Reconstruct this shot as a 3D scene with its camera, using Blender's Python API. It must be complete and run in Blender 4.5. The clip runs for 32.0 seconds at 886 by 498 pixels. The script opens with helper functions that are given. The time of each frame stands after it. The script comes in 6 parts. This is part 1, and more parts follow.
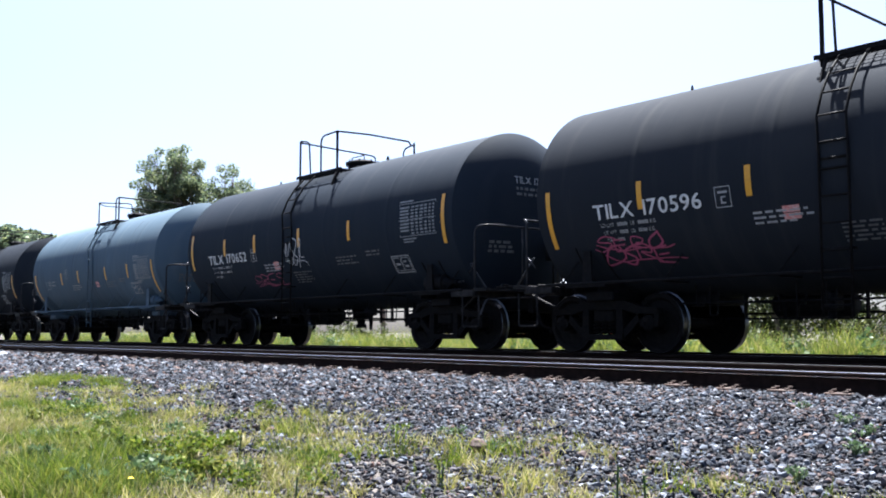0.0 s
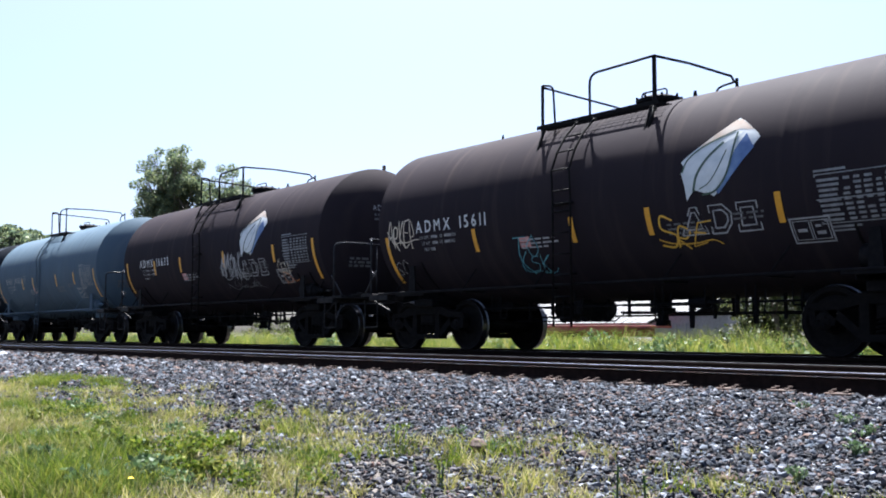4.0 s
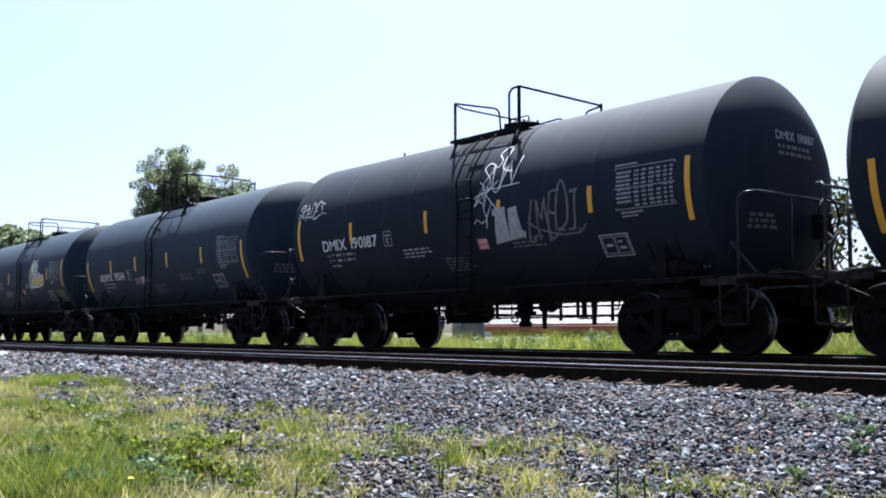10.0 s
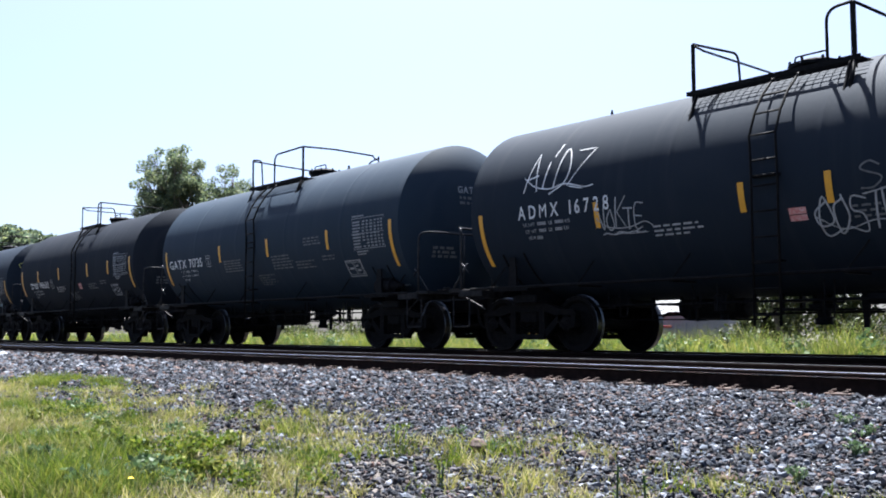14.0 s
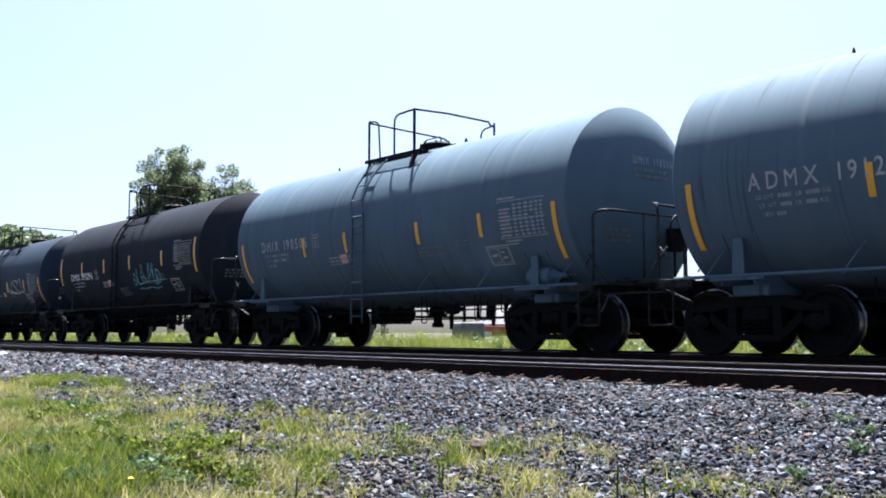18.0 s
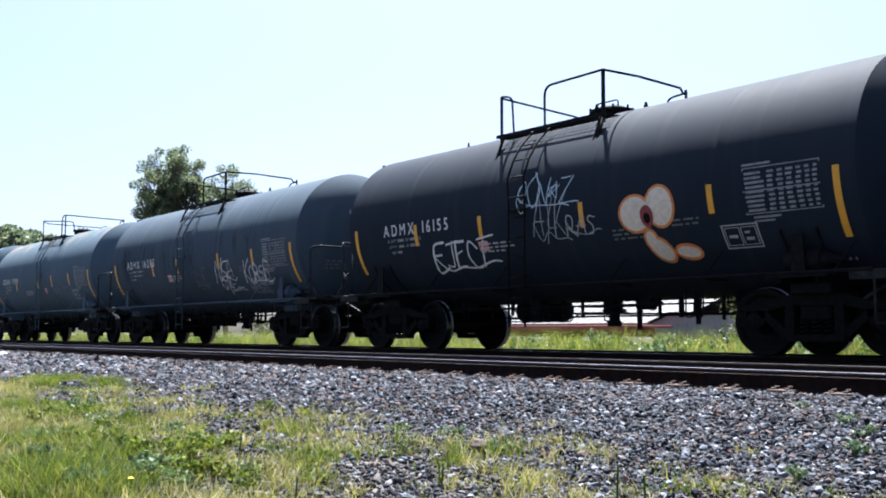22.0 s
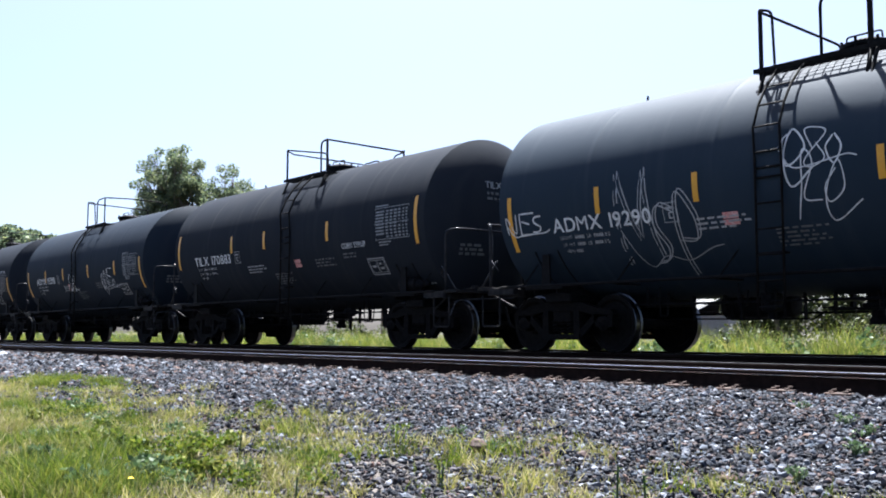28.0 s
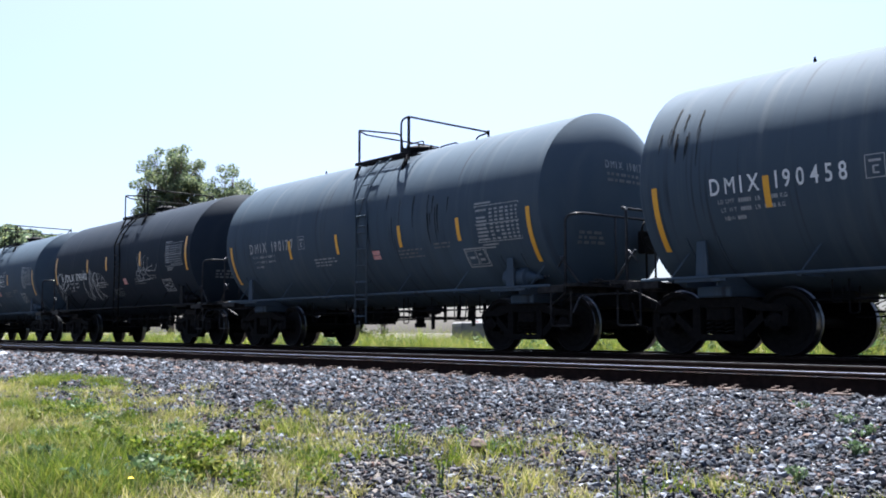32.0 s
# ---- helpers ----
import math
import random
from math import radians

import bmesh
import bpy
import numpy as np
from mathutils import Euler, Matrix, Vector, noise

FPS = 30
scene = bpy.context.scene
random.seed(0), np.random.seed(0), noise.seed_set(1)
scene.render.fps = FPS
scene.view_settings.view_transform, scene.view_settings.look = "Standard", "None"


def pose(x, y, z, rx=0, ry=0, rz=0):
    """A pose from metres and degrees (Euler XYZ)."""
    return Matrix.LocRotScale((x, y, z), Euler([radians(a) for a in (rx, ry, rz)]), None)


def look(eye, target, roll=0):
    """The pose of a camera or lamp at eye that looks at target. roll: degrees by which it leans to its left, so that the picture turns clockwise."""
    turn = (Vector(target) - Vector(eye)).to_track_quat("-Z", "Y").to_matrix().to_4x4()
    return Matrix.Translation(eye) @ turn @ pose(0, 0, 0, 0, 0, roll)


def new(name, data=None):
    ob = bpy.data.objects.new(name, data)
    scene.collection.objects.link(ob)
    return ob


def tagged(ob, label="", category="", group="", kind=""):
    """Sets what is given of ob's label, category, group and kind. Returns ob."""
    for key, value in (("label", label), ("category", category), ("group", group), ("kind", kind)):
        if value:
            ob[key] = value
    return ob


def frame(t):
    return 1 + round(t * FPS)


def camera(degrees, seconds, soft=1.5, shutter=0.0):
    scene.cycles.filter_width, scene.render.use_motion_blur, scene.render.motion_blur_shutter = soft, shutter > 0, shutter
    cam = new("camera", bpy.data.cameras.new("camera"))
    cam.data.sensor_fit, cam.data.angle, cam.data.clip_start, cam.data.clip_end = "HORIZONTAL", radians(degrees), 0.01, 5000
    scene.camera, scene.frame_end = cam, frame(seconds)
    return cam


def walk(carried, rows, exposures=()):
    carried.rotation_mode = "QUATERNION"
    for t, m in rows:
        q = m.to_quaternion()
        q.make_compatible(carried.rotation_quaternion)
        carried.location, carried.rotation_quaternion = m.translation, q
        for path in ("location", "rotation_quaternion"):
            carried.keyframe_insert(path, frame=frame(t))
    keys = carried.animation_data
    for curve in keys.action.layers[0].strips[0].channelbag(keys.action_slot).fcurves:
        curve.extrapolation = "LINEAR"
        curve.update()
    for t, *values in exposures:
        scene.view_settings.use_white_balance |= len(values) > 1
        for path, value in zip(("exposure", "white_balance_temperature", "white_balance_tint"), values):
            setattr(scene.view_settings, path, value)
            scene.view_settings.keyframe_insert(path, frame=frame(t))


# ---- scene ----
# camera: fixed, low beside the line
EYE = Vector((0.0, 0.0, 0.489))
AIM = Vector((-0.7737, 0.6279, 0.0841))
cam = camera(48.02, 32.0, soft=1.9)
walk(cam, [(0.0, look(EYE, EYE + AIM * 10)), (32.0, look(EYE, EYE + AIM * 10))], [(0.0, 2.74, 5950, 9.8), (2.0, 2.73, 5950, 9.8), (3.0, 2.6, 5950, 9.8), (32.0, 2.6, 5950, 9.8)])

# ---- light ----
SUN_DIR = Vector((-0.27, 0.262, 0.926)).normalized()
world = bpy.data.worlds.new("sky")
scene.world = world
world.use_nodes = True
wn, wl = world.node_tree.nodes, world.node_tree.links
sky = wn.new("ShaderNodeTexSky")
sky.sky_type, sky.sun_disc = "NISHITA", False
sky.sun_elevation = math.asin(SUN_DIR.z)
sky.sun_rotation = math.atan2(SUN_DIR.x, SUN_DIR.y)
sky.air_density, sky.dust_density, sky.ozone_density = 0.6, 3.2, 2.0
wn["Background"].inputs["Strength"].default_value = 0.05
wl.new(sky.outputs[0], wn["Background"].inputs["Color"])
sun = new("sun", bpy.data.lights.new("sun", "SUN"))
sun.data.energy, sun.data.angle, sun.data.color = 5.0, radians(0.53), (1.0, 0.96, 0.9)
sun.matrix_world = look(SUN_DIR * 60, (0, 0, 0))

# ---- plan, in metres: x along the line, y away from the camera, z up ----
RAIL_TOP = 0.18
NEAR_RAILS = (7.40, 8.91)
TRAIN_RAILS = (11.95, 13.46)
TRAIN_Y = 12.705
R, ZC = 1.605, 2.432          # tank radius, height of its axis over the rail
HALF, HEAD = 5.38, 0.42     # half shell length, depth of a head
TRUCK = 4.50                # truck centre from the car's middle
WHEEL = 0.457

# ---- materials ----
def material(name, base=(0.5, 0.5, 0.5), rough=0.6, metal=0.0):
    m = bpy.data.materials.new(name)
    m.use_nodes = True
    b = m.node_tree.nodes["Principled BSDF"]
    b.inputs["Base Color"].default_value = (*base, 1)
    b.inputs["Roughness"].default_value = rough
    b.inputs["Metallic"].default_value = metal
    return m, m.node_tree.nodes, m.node_tree.links, b


def mixer(n, l, fac, a, b):
    x = n.new("ShaderNodeMix")
    x.data_type = "RGBA"
    for sock, v in ((x.inputs[0], fac), (x.inputs[6], a), (x.inputs[7], b)):
        if isinstance(v, (tuple, list)):
            sock.default_value = (*v, 1) if len(v) == 3 else v
        elif isinstance(v, (int, float)):
            sock.default_value = v
        else:
            l.new(v, sock)
    return x.outputs[2]


def noise_tex(n, l, scale, detail=4.0, vec=None, rough=0.55):
    t = n.new("ShaderNodeTexNoise")
    t.inputs["Scale"].default_value, t.inputs["Detail"].default_value = scale, detail
    t.inputs["Roughness"].default_value = rough
    if vec is not None:
        l.new(vec, t.inputs["Vector"])
    return t.outputs["Fac"]


def ramp(n, l, fac, lo, hi):
    r = n.new("ShaderNodeMapRange")
    r.inputs[1].default_value, r.inputs[2].default_value = lo, hi
    l.new(fac, r.inputs[0])
    return r.outputs[0]


def coords(n, l, scale=(1, 1, 1)):
    c = n.new("ShaderNodeTexCoord")
    m = n.new("ShaderNodeMapping")
    m.inputs["Scale"].default_value = scale
    l.new(c.outputs["Object"], m.inputs["Vector"])
    return m.outputs["Vector"]


def bump(n, l, b, height, strength, dist=0.01):
    x = n.new("ShaderNodeBump")
    x.inputs["Strength"].default_value, x.inputs["Distance"].default_value = strength, dist
    l.new(height, x.inputs["Height"])
    l.new(x.outputs[0], b.inputs["Normal"])


def tank_paint(name, base, dirt, rough, amount=0.5, gloss=0.06, drip=0.0, rust=0.0):
    """Weathered tank paint: faint vertical streaks, dust patches, small scuffs."""
    m, n, l, b = material(name, base, rough)
    v = coords(n, l)
    streak = noise_tex(n, l, 1.0, 5, coords(n, l, (5.0, 0.35, 0.35)))
    patch = noise_tex(n, l, 0.7, 4, v)
    c = mixer(n, l, ramp(n, l, streak, 0.52, 0.75), base, dirt)
    c2 = mixer(n, l, amount, base, c)
    c3 = mixer(n, l, ramp(n, l, patch, 0.5, 0.72), c2, tuple(0.7 * x + 0.3 * y for x, y in zip(base, dirt)))
    if drip:
        runs = noise_tex(n, l, 1.0, 3, coords(n, l, (9.0, 0.22, 0.22)), 0.6)
        where = noise_tex(n, l, 0.55, 2, v)
        both = n.new("ShaderNodeMath")
        both.operation = "MULTIPLY"
        l.new(ramp(n, l, runs, 0.56, 0.66), both.inputs[0])
        l.new(ramp(n, l, where, 0.42, 0.62), both.inputs[1])
        amt = n.new("ShaderNodeMath")
        amt.operation = "MULTIPLY"
        amt.inputs[1].default_value = drip
        l.new(both.outputs[0], amt.inputs[0])
        c3 = mixer(n, l, amt.outputs[0], c3, (0.018, 0.019, 0.022))
        c3 = mixer(n, l, ramp(n, l, noise_tex(n, l, 0.45, 3, coords(n, l, (1, 0.5, 0.5))), 0.60, 0.70), c3, tuple(min(1.0, 1.35 * x) for x in base))
    if rust:
        spots = noise_tex(n, l, 1.6, 6, coords(n, l, (1.0, 0.6, 0.6)), 0.65)
        sep = n.new("ShaderNodeSeparateXYZ")
        l.new(v, sep.inputs[0])
        upper = n.new("ShaderNodeMath")
        upper.operation = "MULTIPLY"
        l.new(ramp(n, l, spots, 0.55, 0.66), upper.inputs[0])
        l.new(ramp(n, l, sep.outputs[2], 3.3, 3.75), upper.inputs[1])
        c3 = mixer(n, l, upper.outputs[0], c3, (0.20, 0.135, 0.075))
    l.new(c3, b.inputs["Base Color"])
    r = n.new("ShaderNodeMapRange")
    r.inputs[3].default_value, r.inputs[4].default_value = rough - 0.02, rough + 0.12
    l.new(patch, r.inputs[0])
    l.new(r.outputs[0], b.inputs["Roughness"])
    b.inputs["Specular IOR Level"].default_value = gloss
    bump(n, l, b, noise_tex(n, l, 3.0, 3, v), 0.12, 0.02)
    return m


MAT = {}
MAT["black"] = tank_paint("tank_black", (0.0125, 0.0178, 0.0265), (0.026, 0.030, 0.037), 0.66)
MAT["satin"] = tank_paint("tank_satin_black", (0.0138, 0.0235, 0.037), (0.028, 0.038, 0.051), 0.6, 0.5, 0.10)
MAT["brown"] = tank_paint("tank_brown_black", (0.0185, 0.0150, 0.0185), (0.036, 0.028, 0.028), 0.7, 0.7, 0.04)
MAT["grey"] = tank_paint("tank_grey", (0.064, 0.094, 0.124), (0.10, 0.125, 0.145), 0.7, 0.6, 0.06, 0.75)
MAT["slate"] = tank_paint("tank_slate", (0.042, 0.059, 0.079), (0.075, 0.086, 0.098), 0.7, 0.6, 0.06, 0.8)
MAT["rusty"] = tank_paint("tank_rusty_grey", (0.062, 0.090, 0.116), (0.10, 0.125, 0.14), 0.7, 0.6, 0.06, 0.7, 1.0)
MAT["dull"] = tank_paint("tank_dull_black", (0.0165, 0.0195, 0.0255), (0.032, 0.034, 0.037), 0.72, 0.6, 0.03)


def rough_metal(name, base, other, rough, metal=0.0, scale=14.0):
    m, n, l, b = material(name, base, rough, metal)
    v = coords(n, l)
    f = noise_tex(n, l, scale, 5, v)
    l.new(mixer(n, l, ramp(n, l, f, 0.4, 0.7), base, other), b.inputs["Base Color"])
    b.inputs["Specular IOR Level"].default_value = 0.04 if max(base) < 0.03 else 0.4
    bump(n, l, b, noise_tex(n, l, scale * 5, 3, v), 0.3, 0.004)
    return m


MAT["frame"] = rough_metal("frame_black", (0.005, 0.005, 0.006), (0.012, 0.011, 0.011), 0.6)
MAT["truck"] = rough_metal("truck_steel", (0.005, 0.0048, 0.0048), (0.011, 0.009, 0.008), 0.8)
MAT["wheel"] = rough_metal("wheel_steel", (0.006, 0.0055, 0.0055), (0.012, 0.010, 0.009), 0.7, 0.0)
MAT["tread"] = rough_metal("wheel_tread", (0.12, 0.12, 0.126), (0.06, 0.0582, 0.054), 0.32, 1.0)
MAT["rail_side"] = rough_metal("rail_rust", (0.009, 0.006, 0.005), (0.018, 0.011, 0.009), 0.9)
MAT["rail_top"] = rough_metal("rail_polished", (0.78, 0.8, 0.86), (0.62, 0.64, 0.68), 0.18, 1.0)
# same polished rail top, with the train's dark reflection put into its colour
MAT["rail_shaded"] = rough_metal("rail_shaded_top", (0.08, 0.08, 0.084), (0.056, 0.056, 0.06), 0.35, 1.0)
MAT["rust"] = rough_metal("rust_plate", (0.0672, 0.0403, 0.0308), (0.0336, 0.0224, 0.019), 0.85)
MAT["worn_steel"] = rough_metal("worn_dark_steel", (0.009, 0.009, 0.010), (0.034, 0.031, 0.03), 0.5, 0.0, 9.0)
MAT["worn_print"] = rough_metal("worn_pale_print", (0.23, 0.24, 0.25), (0.13, 0.135, 0.14), 0.65, 0.0, 12.0)
MAT["grip"] = rough_metal("worn_handrail", (0.02, 0.022, 0.026), (0.045, 0.045, 0.05), 0.25, 0.0, 5.0)
MAT["yellow"] = rough_metal("reflective_yellow", (0.6, 0.288, 0.016), (0.496, 0.24, 0.024), 0.35, 0.0, 30.0)
MAT["white"] = rough_metal("stencil_white", (0.576, 0.584, 0.592), (0.4, 0.4, 0.4), 0.55, 0.0, 9.0)
MAT["faded"] = rough_metal("faded_white", (0.288, 0.296, 0.304), (0.192, 0.192, 0.2), 0.6, 0.0, 12.0)
MAT["dim"] = rough_metal("dim_grey_stencil", (0.104, 0.108, 0.112), (0.056, 0.056, 0.06), 0.65, 0.0, 12.0)
MAT["panel"] = rough_metal("grey_panel_print", (0.19, 0.2, 0.21), (0.11, 0.11, 0.12), 0.65, 0.0, 12.0)
MAT["pink"] = rough_metal("faded_pink_paint", (0.30, 0.05, 0.12), (0.2, 0.04, 0.08), 0.6)
MAT["red_tag"] = rough_metal("red_white_notice", (0.45, 0.13, 0.12), (0.55, 0.4, 0.38), 0.5, 0.0, 40.0)
MAT["sky_white"] = rough_metal("pale_blue_spray_paint", (0.42, 0.52, 0.58), (0.3, 0.4, 0.46), 0.55)
MAT["sky_print"] = rough_metal("blue_emblem_paint", (0.05, 0.10, 0.24), (0.16, 0.24, 0.38), 0.5, 0.0, 3.0)
MAT["tan_print"] = rough_metal("tan_emblem_paint", (0.34, 0.27, 0.22), (0.46, 0.42, 0.38), 0.5, 0.0, 3.0)
MAT["husk_grey"] = rough_metal("grey_green_print", (0.10, 0.15, 0.15), (0.06, 0.10, 0.10), 0.55)
MAT["pale_fill"] = rough_metal("pale_blue_print", (0.30, 0.38, 0.44), (0.22, 0.30, 0.36), 0.55)
MAT["vein"] = rough_metal("dark_green_emblem_line", (0.03, 0.06, 0.045), (0.05, 0.09, 0.06), 0.55)
MAT["teal"] = rough_metal("teal_spray_paint", (0.10, 0.34, 0.40), (0.06, 0.2, 0.26), 0.55)
MAT["olive"] = rough_metal("olive_spray_paint", (0.30, 0.28, 0.06), (0.18, 0.18, 0.05), 0.55)
MAT["gold"] = rough_metal("gold_paint", (0.576, 0.336, 0.032), (0.48, 0.272, 0.04), 0.5)
MAT["cream"] = rough_metal("cream_paint", (0.6, 0.528, 0.416), (0.48, 0.4, 0.32), 0.55)
MAT["orange"] = rough_metal("orange_paint", (0.6, 0.2, 0.04), (0.4, 0.12, 0.03), 0.55)
MAT["leaf_white"] = rough_metal("white_emblem_paint", (0.544, 0.568, 0.576), (0.4, 0.44, 0.464), 0.5, 0.0, 4.0)
MAT["tie"] = rough_metal("weathered_timber", (0.08, 0.0624, 0.048), (0.16, 0.128, 0.1), 0.9, 0.0, 8.0)


def island_mix(name, stops, rough, scale=25.0, drift=0.0):
    """Colour differs from piece to piece within one joined mesh; drift makes whole patches lean to one end of the range."""
    m, n, l, b = material(name, stops[0][1], rough)
    g = n.new("ShaderNodeNewGeometry")
    cr = n.new("ShaderNodeValToRGB")
    while len(cr.color_ramp.elements) < len(stops):
        cr.color_ramp.elements.new(0.5)
    for e, (p, c) in zip(cr.color_ramp.elements, stops):
        e.position, e.color = p, (*c, 1)
    pick = g.outputs["Random Per Island"]
    if drift:
        lean = n.new("ShaderNodeMath")
        lean.operation = "MULTIPLY_ADD"
        lean.inputs[1].default_value, lean.inputs[2].default_value = drift, -0.5 * drift
        l.new(noise_tex(n, l, 2.4, 3, g.outputs["Position"]), lean.inputs[0])
        both = n.new("ShaderNodeMath")
        both.operation, both.use_clamp = "ADD", True
        l.new(pick, both.inputs[0])
        l.new(lean.outputs[0], both.inputs[1])
        pick = both.outputs[0]
    l.new(pick, cr.inputs[0])
    f = noise_tex(n, l, scale, 4, coords(n, l))
    dark = mixer(n, l, 0.55, cr.outputs[0], (0.02, 0.02, 0.02))
    l.new(mixer(n, l, ramp(n, l, f, 0.62, 0.3), cr.outputs[0], dark), b.inputs["Base Color"])
    b.inputs["Specular IOR Level"].default_value = 0.1
    return m, n, l, b


MAT["stone"] = island_mix("ballast_stone", [(0.0, (0.003, 0.004, 0.007)), (0.3, (0.011, 0.014, 0.022)), (0.50, (0.032, 0.036, 0.046)), (0.63, (0.100, 0.064, 0.053)),
                                            (0.76, (0.042, 0.055, 0.074)), (0.93, (0.11, 0.12, 0.145)), (1.0, (0.24, 0.25, 0.28))], 0.8)[0]


MAT["pebble"] = island_mix("pale_gravel", [(0.0, (0.0157, 0.0157, 0.0189)), (0.4, (0.0409, 0.039, 0.0428)), (0.75, (0.0755, 0.0704, 0.0723)), (1.0, (0.151, 0.145, 0.151))], 0.85)[0]


def leafy(name, stops, rough=0.55, through_amount=0.35, drift=0.0):
    m, n, l, b = island_mix(name, stops, rough, 3.0, drift)
    b.inputs["Specular IOR Level"].default_value = 0.16
    t = n.new("ShaderNodeBsdfTranslucent")
    src = b.inputs["Base Color"].links[0].from_socket
    l.new(src, t.inputs["Color"])
    s = n.new("ShaderNodeMixShader")
    s.inputs[0].default_value = through_amount
    l.new(b.outputs[0], s.inputs[1])
    l.new(t.outputs[0], s.inputs[2])
    l.new(s.outputs[0], n["Material Output"].inputs[0])
    return m


MAT["grass"] = leafy("grass_blades", [(0.0, (0.0876, 0.114, 0.0181)), (0.3, (0.161, 0.168, 0.0312)), (0.6, (0.242, 0.228, 0.055)), (0.8, (0.302, 0.269, 0.122)), (1.0, (0.371, 0.322, 0.196))], 0.6, 0.45, 1.3)
MAT["lush"] = leafy("lush_grass", [(0.0, (0.0626, 0.107, 0.0113)), (0.5, (0.136, 0.176, 0.0225)), (0.8, (0.22, 0.234, 0.0398)), (1.0, (0.314, 0.277, 0.101))], 0.6, 0.5, 1.3)
MAT["green"] = leafy("green_grass", [(0.0, (0.0338, 0.0671, 0.00589)), (0.4, (0.072, 0.113, 0.0081)), (0.8, (0.134, 0.165, 0.0147)), (1.0, (0.217, 0.216, 0.0404))], 0.6, 0.45, 1.3)
MAT["weed"] = leafy("weed_leaves", [(0.0, (0.0504, 0.0936, 0.036)), (0.6, (0.0792, 0.1368, 0.0504)), (1.0, (0.144, 0.1872, 0.0864))], 0.5, 0.35)
MAT["leaf"] = leafy("tree_leaves", [(0.0, (0.0655, 0.0983, 0.0655)), (0.6, (0.118, 0.157, 0.0852)), (1.0, (0.222, 0.242, 0.0983))], 0.5, 0.5)
MAT["bush"] = leafy("brush_leaves", [(0.0, (0.023, 0.0346, 0.0115)), (0.6, (0.0432, 0.0576, 0.0173)), (1.0, (0.0922, 0.0979, 0.0346))], 0.55, 0.35)
MAT["bark"] = rough_metal("bark", (0.09, 0.07, 0.055), (0.16, 0.13, 0.10), 0.9, 0.0, 6.0)
MAT["flower"] = rough_metal("yellow_petals", (0.75, 0.55, 0.03), (0.7, 0.45, 0.02), 0.6)
MAT["concrete"] = rough_metal("grey_concrete", (0.16, 0.156, 0.16), (0.104, 0.104, 0.108), 0.85, 0.0, 5.0)
MAT["siding"] = rough_metal("white_siding", (0.624, 0.608, 0.616), (0.56, 0.536, 0.544), 0.5, 0.0, 2.0)
MAT["red_paint"] = rough_metal("faded_red_paint", (0.2, 0.024, 0.03), (0.13, 0.018, 0.022), 0.5)
MAT["roofing"] = rough_metal("grey_roofing", (0.24, 0.24, 0.248), (0.176, 0.176, 0.184), 0.7)
MAT["roof_metal"] = rough_metal("pale_roof_metal", (0.0314, 0.032, 0.035), (0.0231, 0.0238, 0.0264), 0.6, 0.0, 0.6)
MAT["pole_wood"] = rough_metal("pole_wood", (0.12, 0.09, 0.07), (0.07, 0.05, 0.04), 0.9)


def ground_material():
    m, n, l, b = material("ground_soil_gravel", (0.2, 0.18, 0.15), 0.9)
    g = n.new("ShaderNodeNewGeometry")
    sep = n.new("ShaderNodeSeparateXYZ")
    l.new(g.outputs["Position"], sep.inputs[0])
    wob = noise_tex(n, l, 0.9, 5, g.outputs["Position"])
    add = n.new("ShaderNodeMath")
    add.operation = "MULTIPLY_ADD"
    add.inputs[1].default_value = 1.8
    l.new(wob, add.inputs[0])
    l.new(sep.outputs[1], add.inputs[2])
    near = ramp(n, l, add.outputs[0], 4.3, 5.0)
    far = ramp(n, l, sep.outputs[1], 15.3, 14.6)
    both = n.new("ShaderNodeMath")
    both.operation = "MULTIPLY"
    l.new(near, both.inputs[0])
    l.new(far, both.inputs[1])
    fine = noise_tex(n, l, 40, 4, g.outputs["Position"])
    mid = noise_tex(n, l, 2.2, 5, g.outputs["Position"])
    soil = mixer(n, l, mid, (0.062, 0.053, 0.050), (0.125, 0.110, 0.104))
    # dark turf colour added behind the camera to cut light bounced onto the tanks
    dim_turf = mixer(n, l, mid, (0.022, 0.030, 0.010), (0.05, 0.056, 0.022))
    soil = mixer(n, l, ramp(n, l, add.outputs[0], 2.6, 1.6), soil, dim_turf)
    vor = n.new("ShaderNodeTexVoronoi")
    vor.inputs["Scale"].default_value = 22.0
    l.new(g.outputs["Position"], vor.inputs["Vector"])
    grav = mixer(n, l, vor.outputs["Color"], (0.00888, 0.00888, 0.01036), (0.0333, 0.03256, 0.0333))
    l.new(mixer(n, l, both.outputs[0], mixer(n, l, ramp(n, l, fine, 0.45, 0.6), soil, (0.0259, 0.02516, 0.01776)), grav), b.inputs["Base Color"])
    b.inputs["Specular IOR Level"].default_value = 0.1
    bump(n, l, b, vor.outputs["Distance"], 0.7, 0.03)
    return m


MAT["ground"] = ground_material()

# ---- mesh helpers ----
def finish(bm, name, smooth=False):
    bmesh.ops.recalc_face_normals(bm, faces=bm.faces)
    me = bpy.data.meshes.new(name)
    bm.to_mesh(me)
    bm.free()
    if smooth:
        me.polygons.foreach_set("use_smooth", [True] * len(me.polygons))
    me.materials.append(None)
    return me


def smooth_edges(me, angle=35):
    """Smooth faces, but keep edges sharper than the angle."""
    me.polygons.foreach_set("use_smooth", [True] * len(me.polygons))
    me.set_sharp_from_angle(angle=radians(angle))
    return me


def dress(ob, mat):
    ob.material_slots[0].link = "OBJECT"
    ob.material_slots[0].material = mat
    return ob


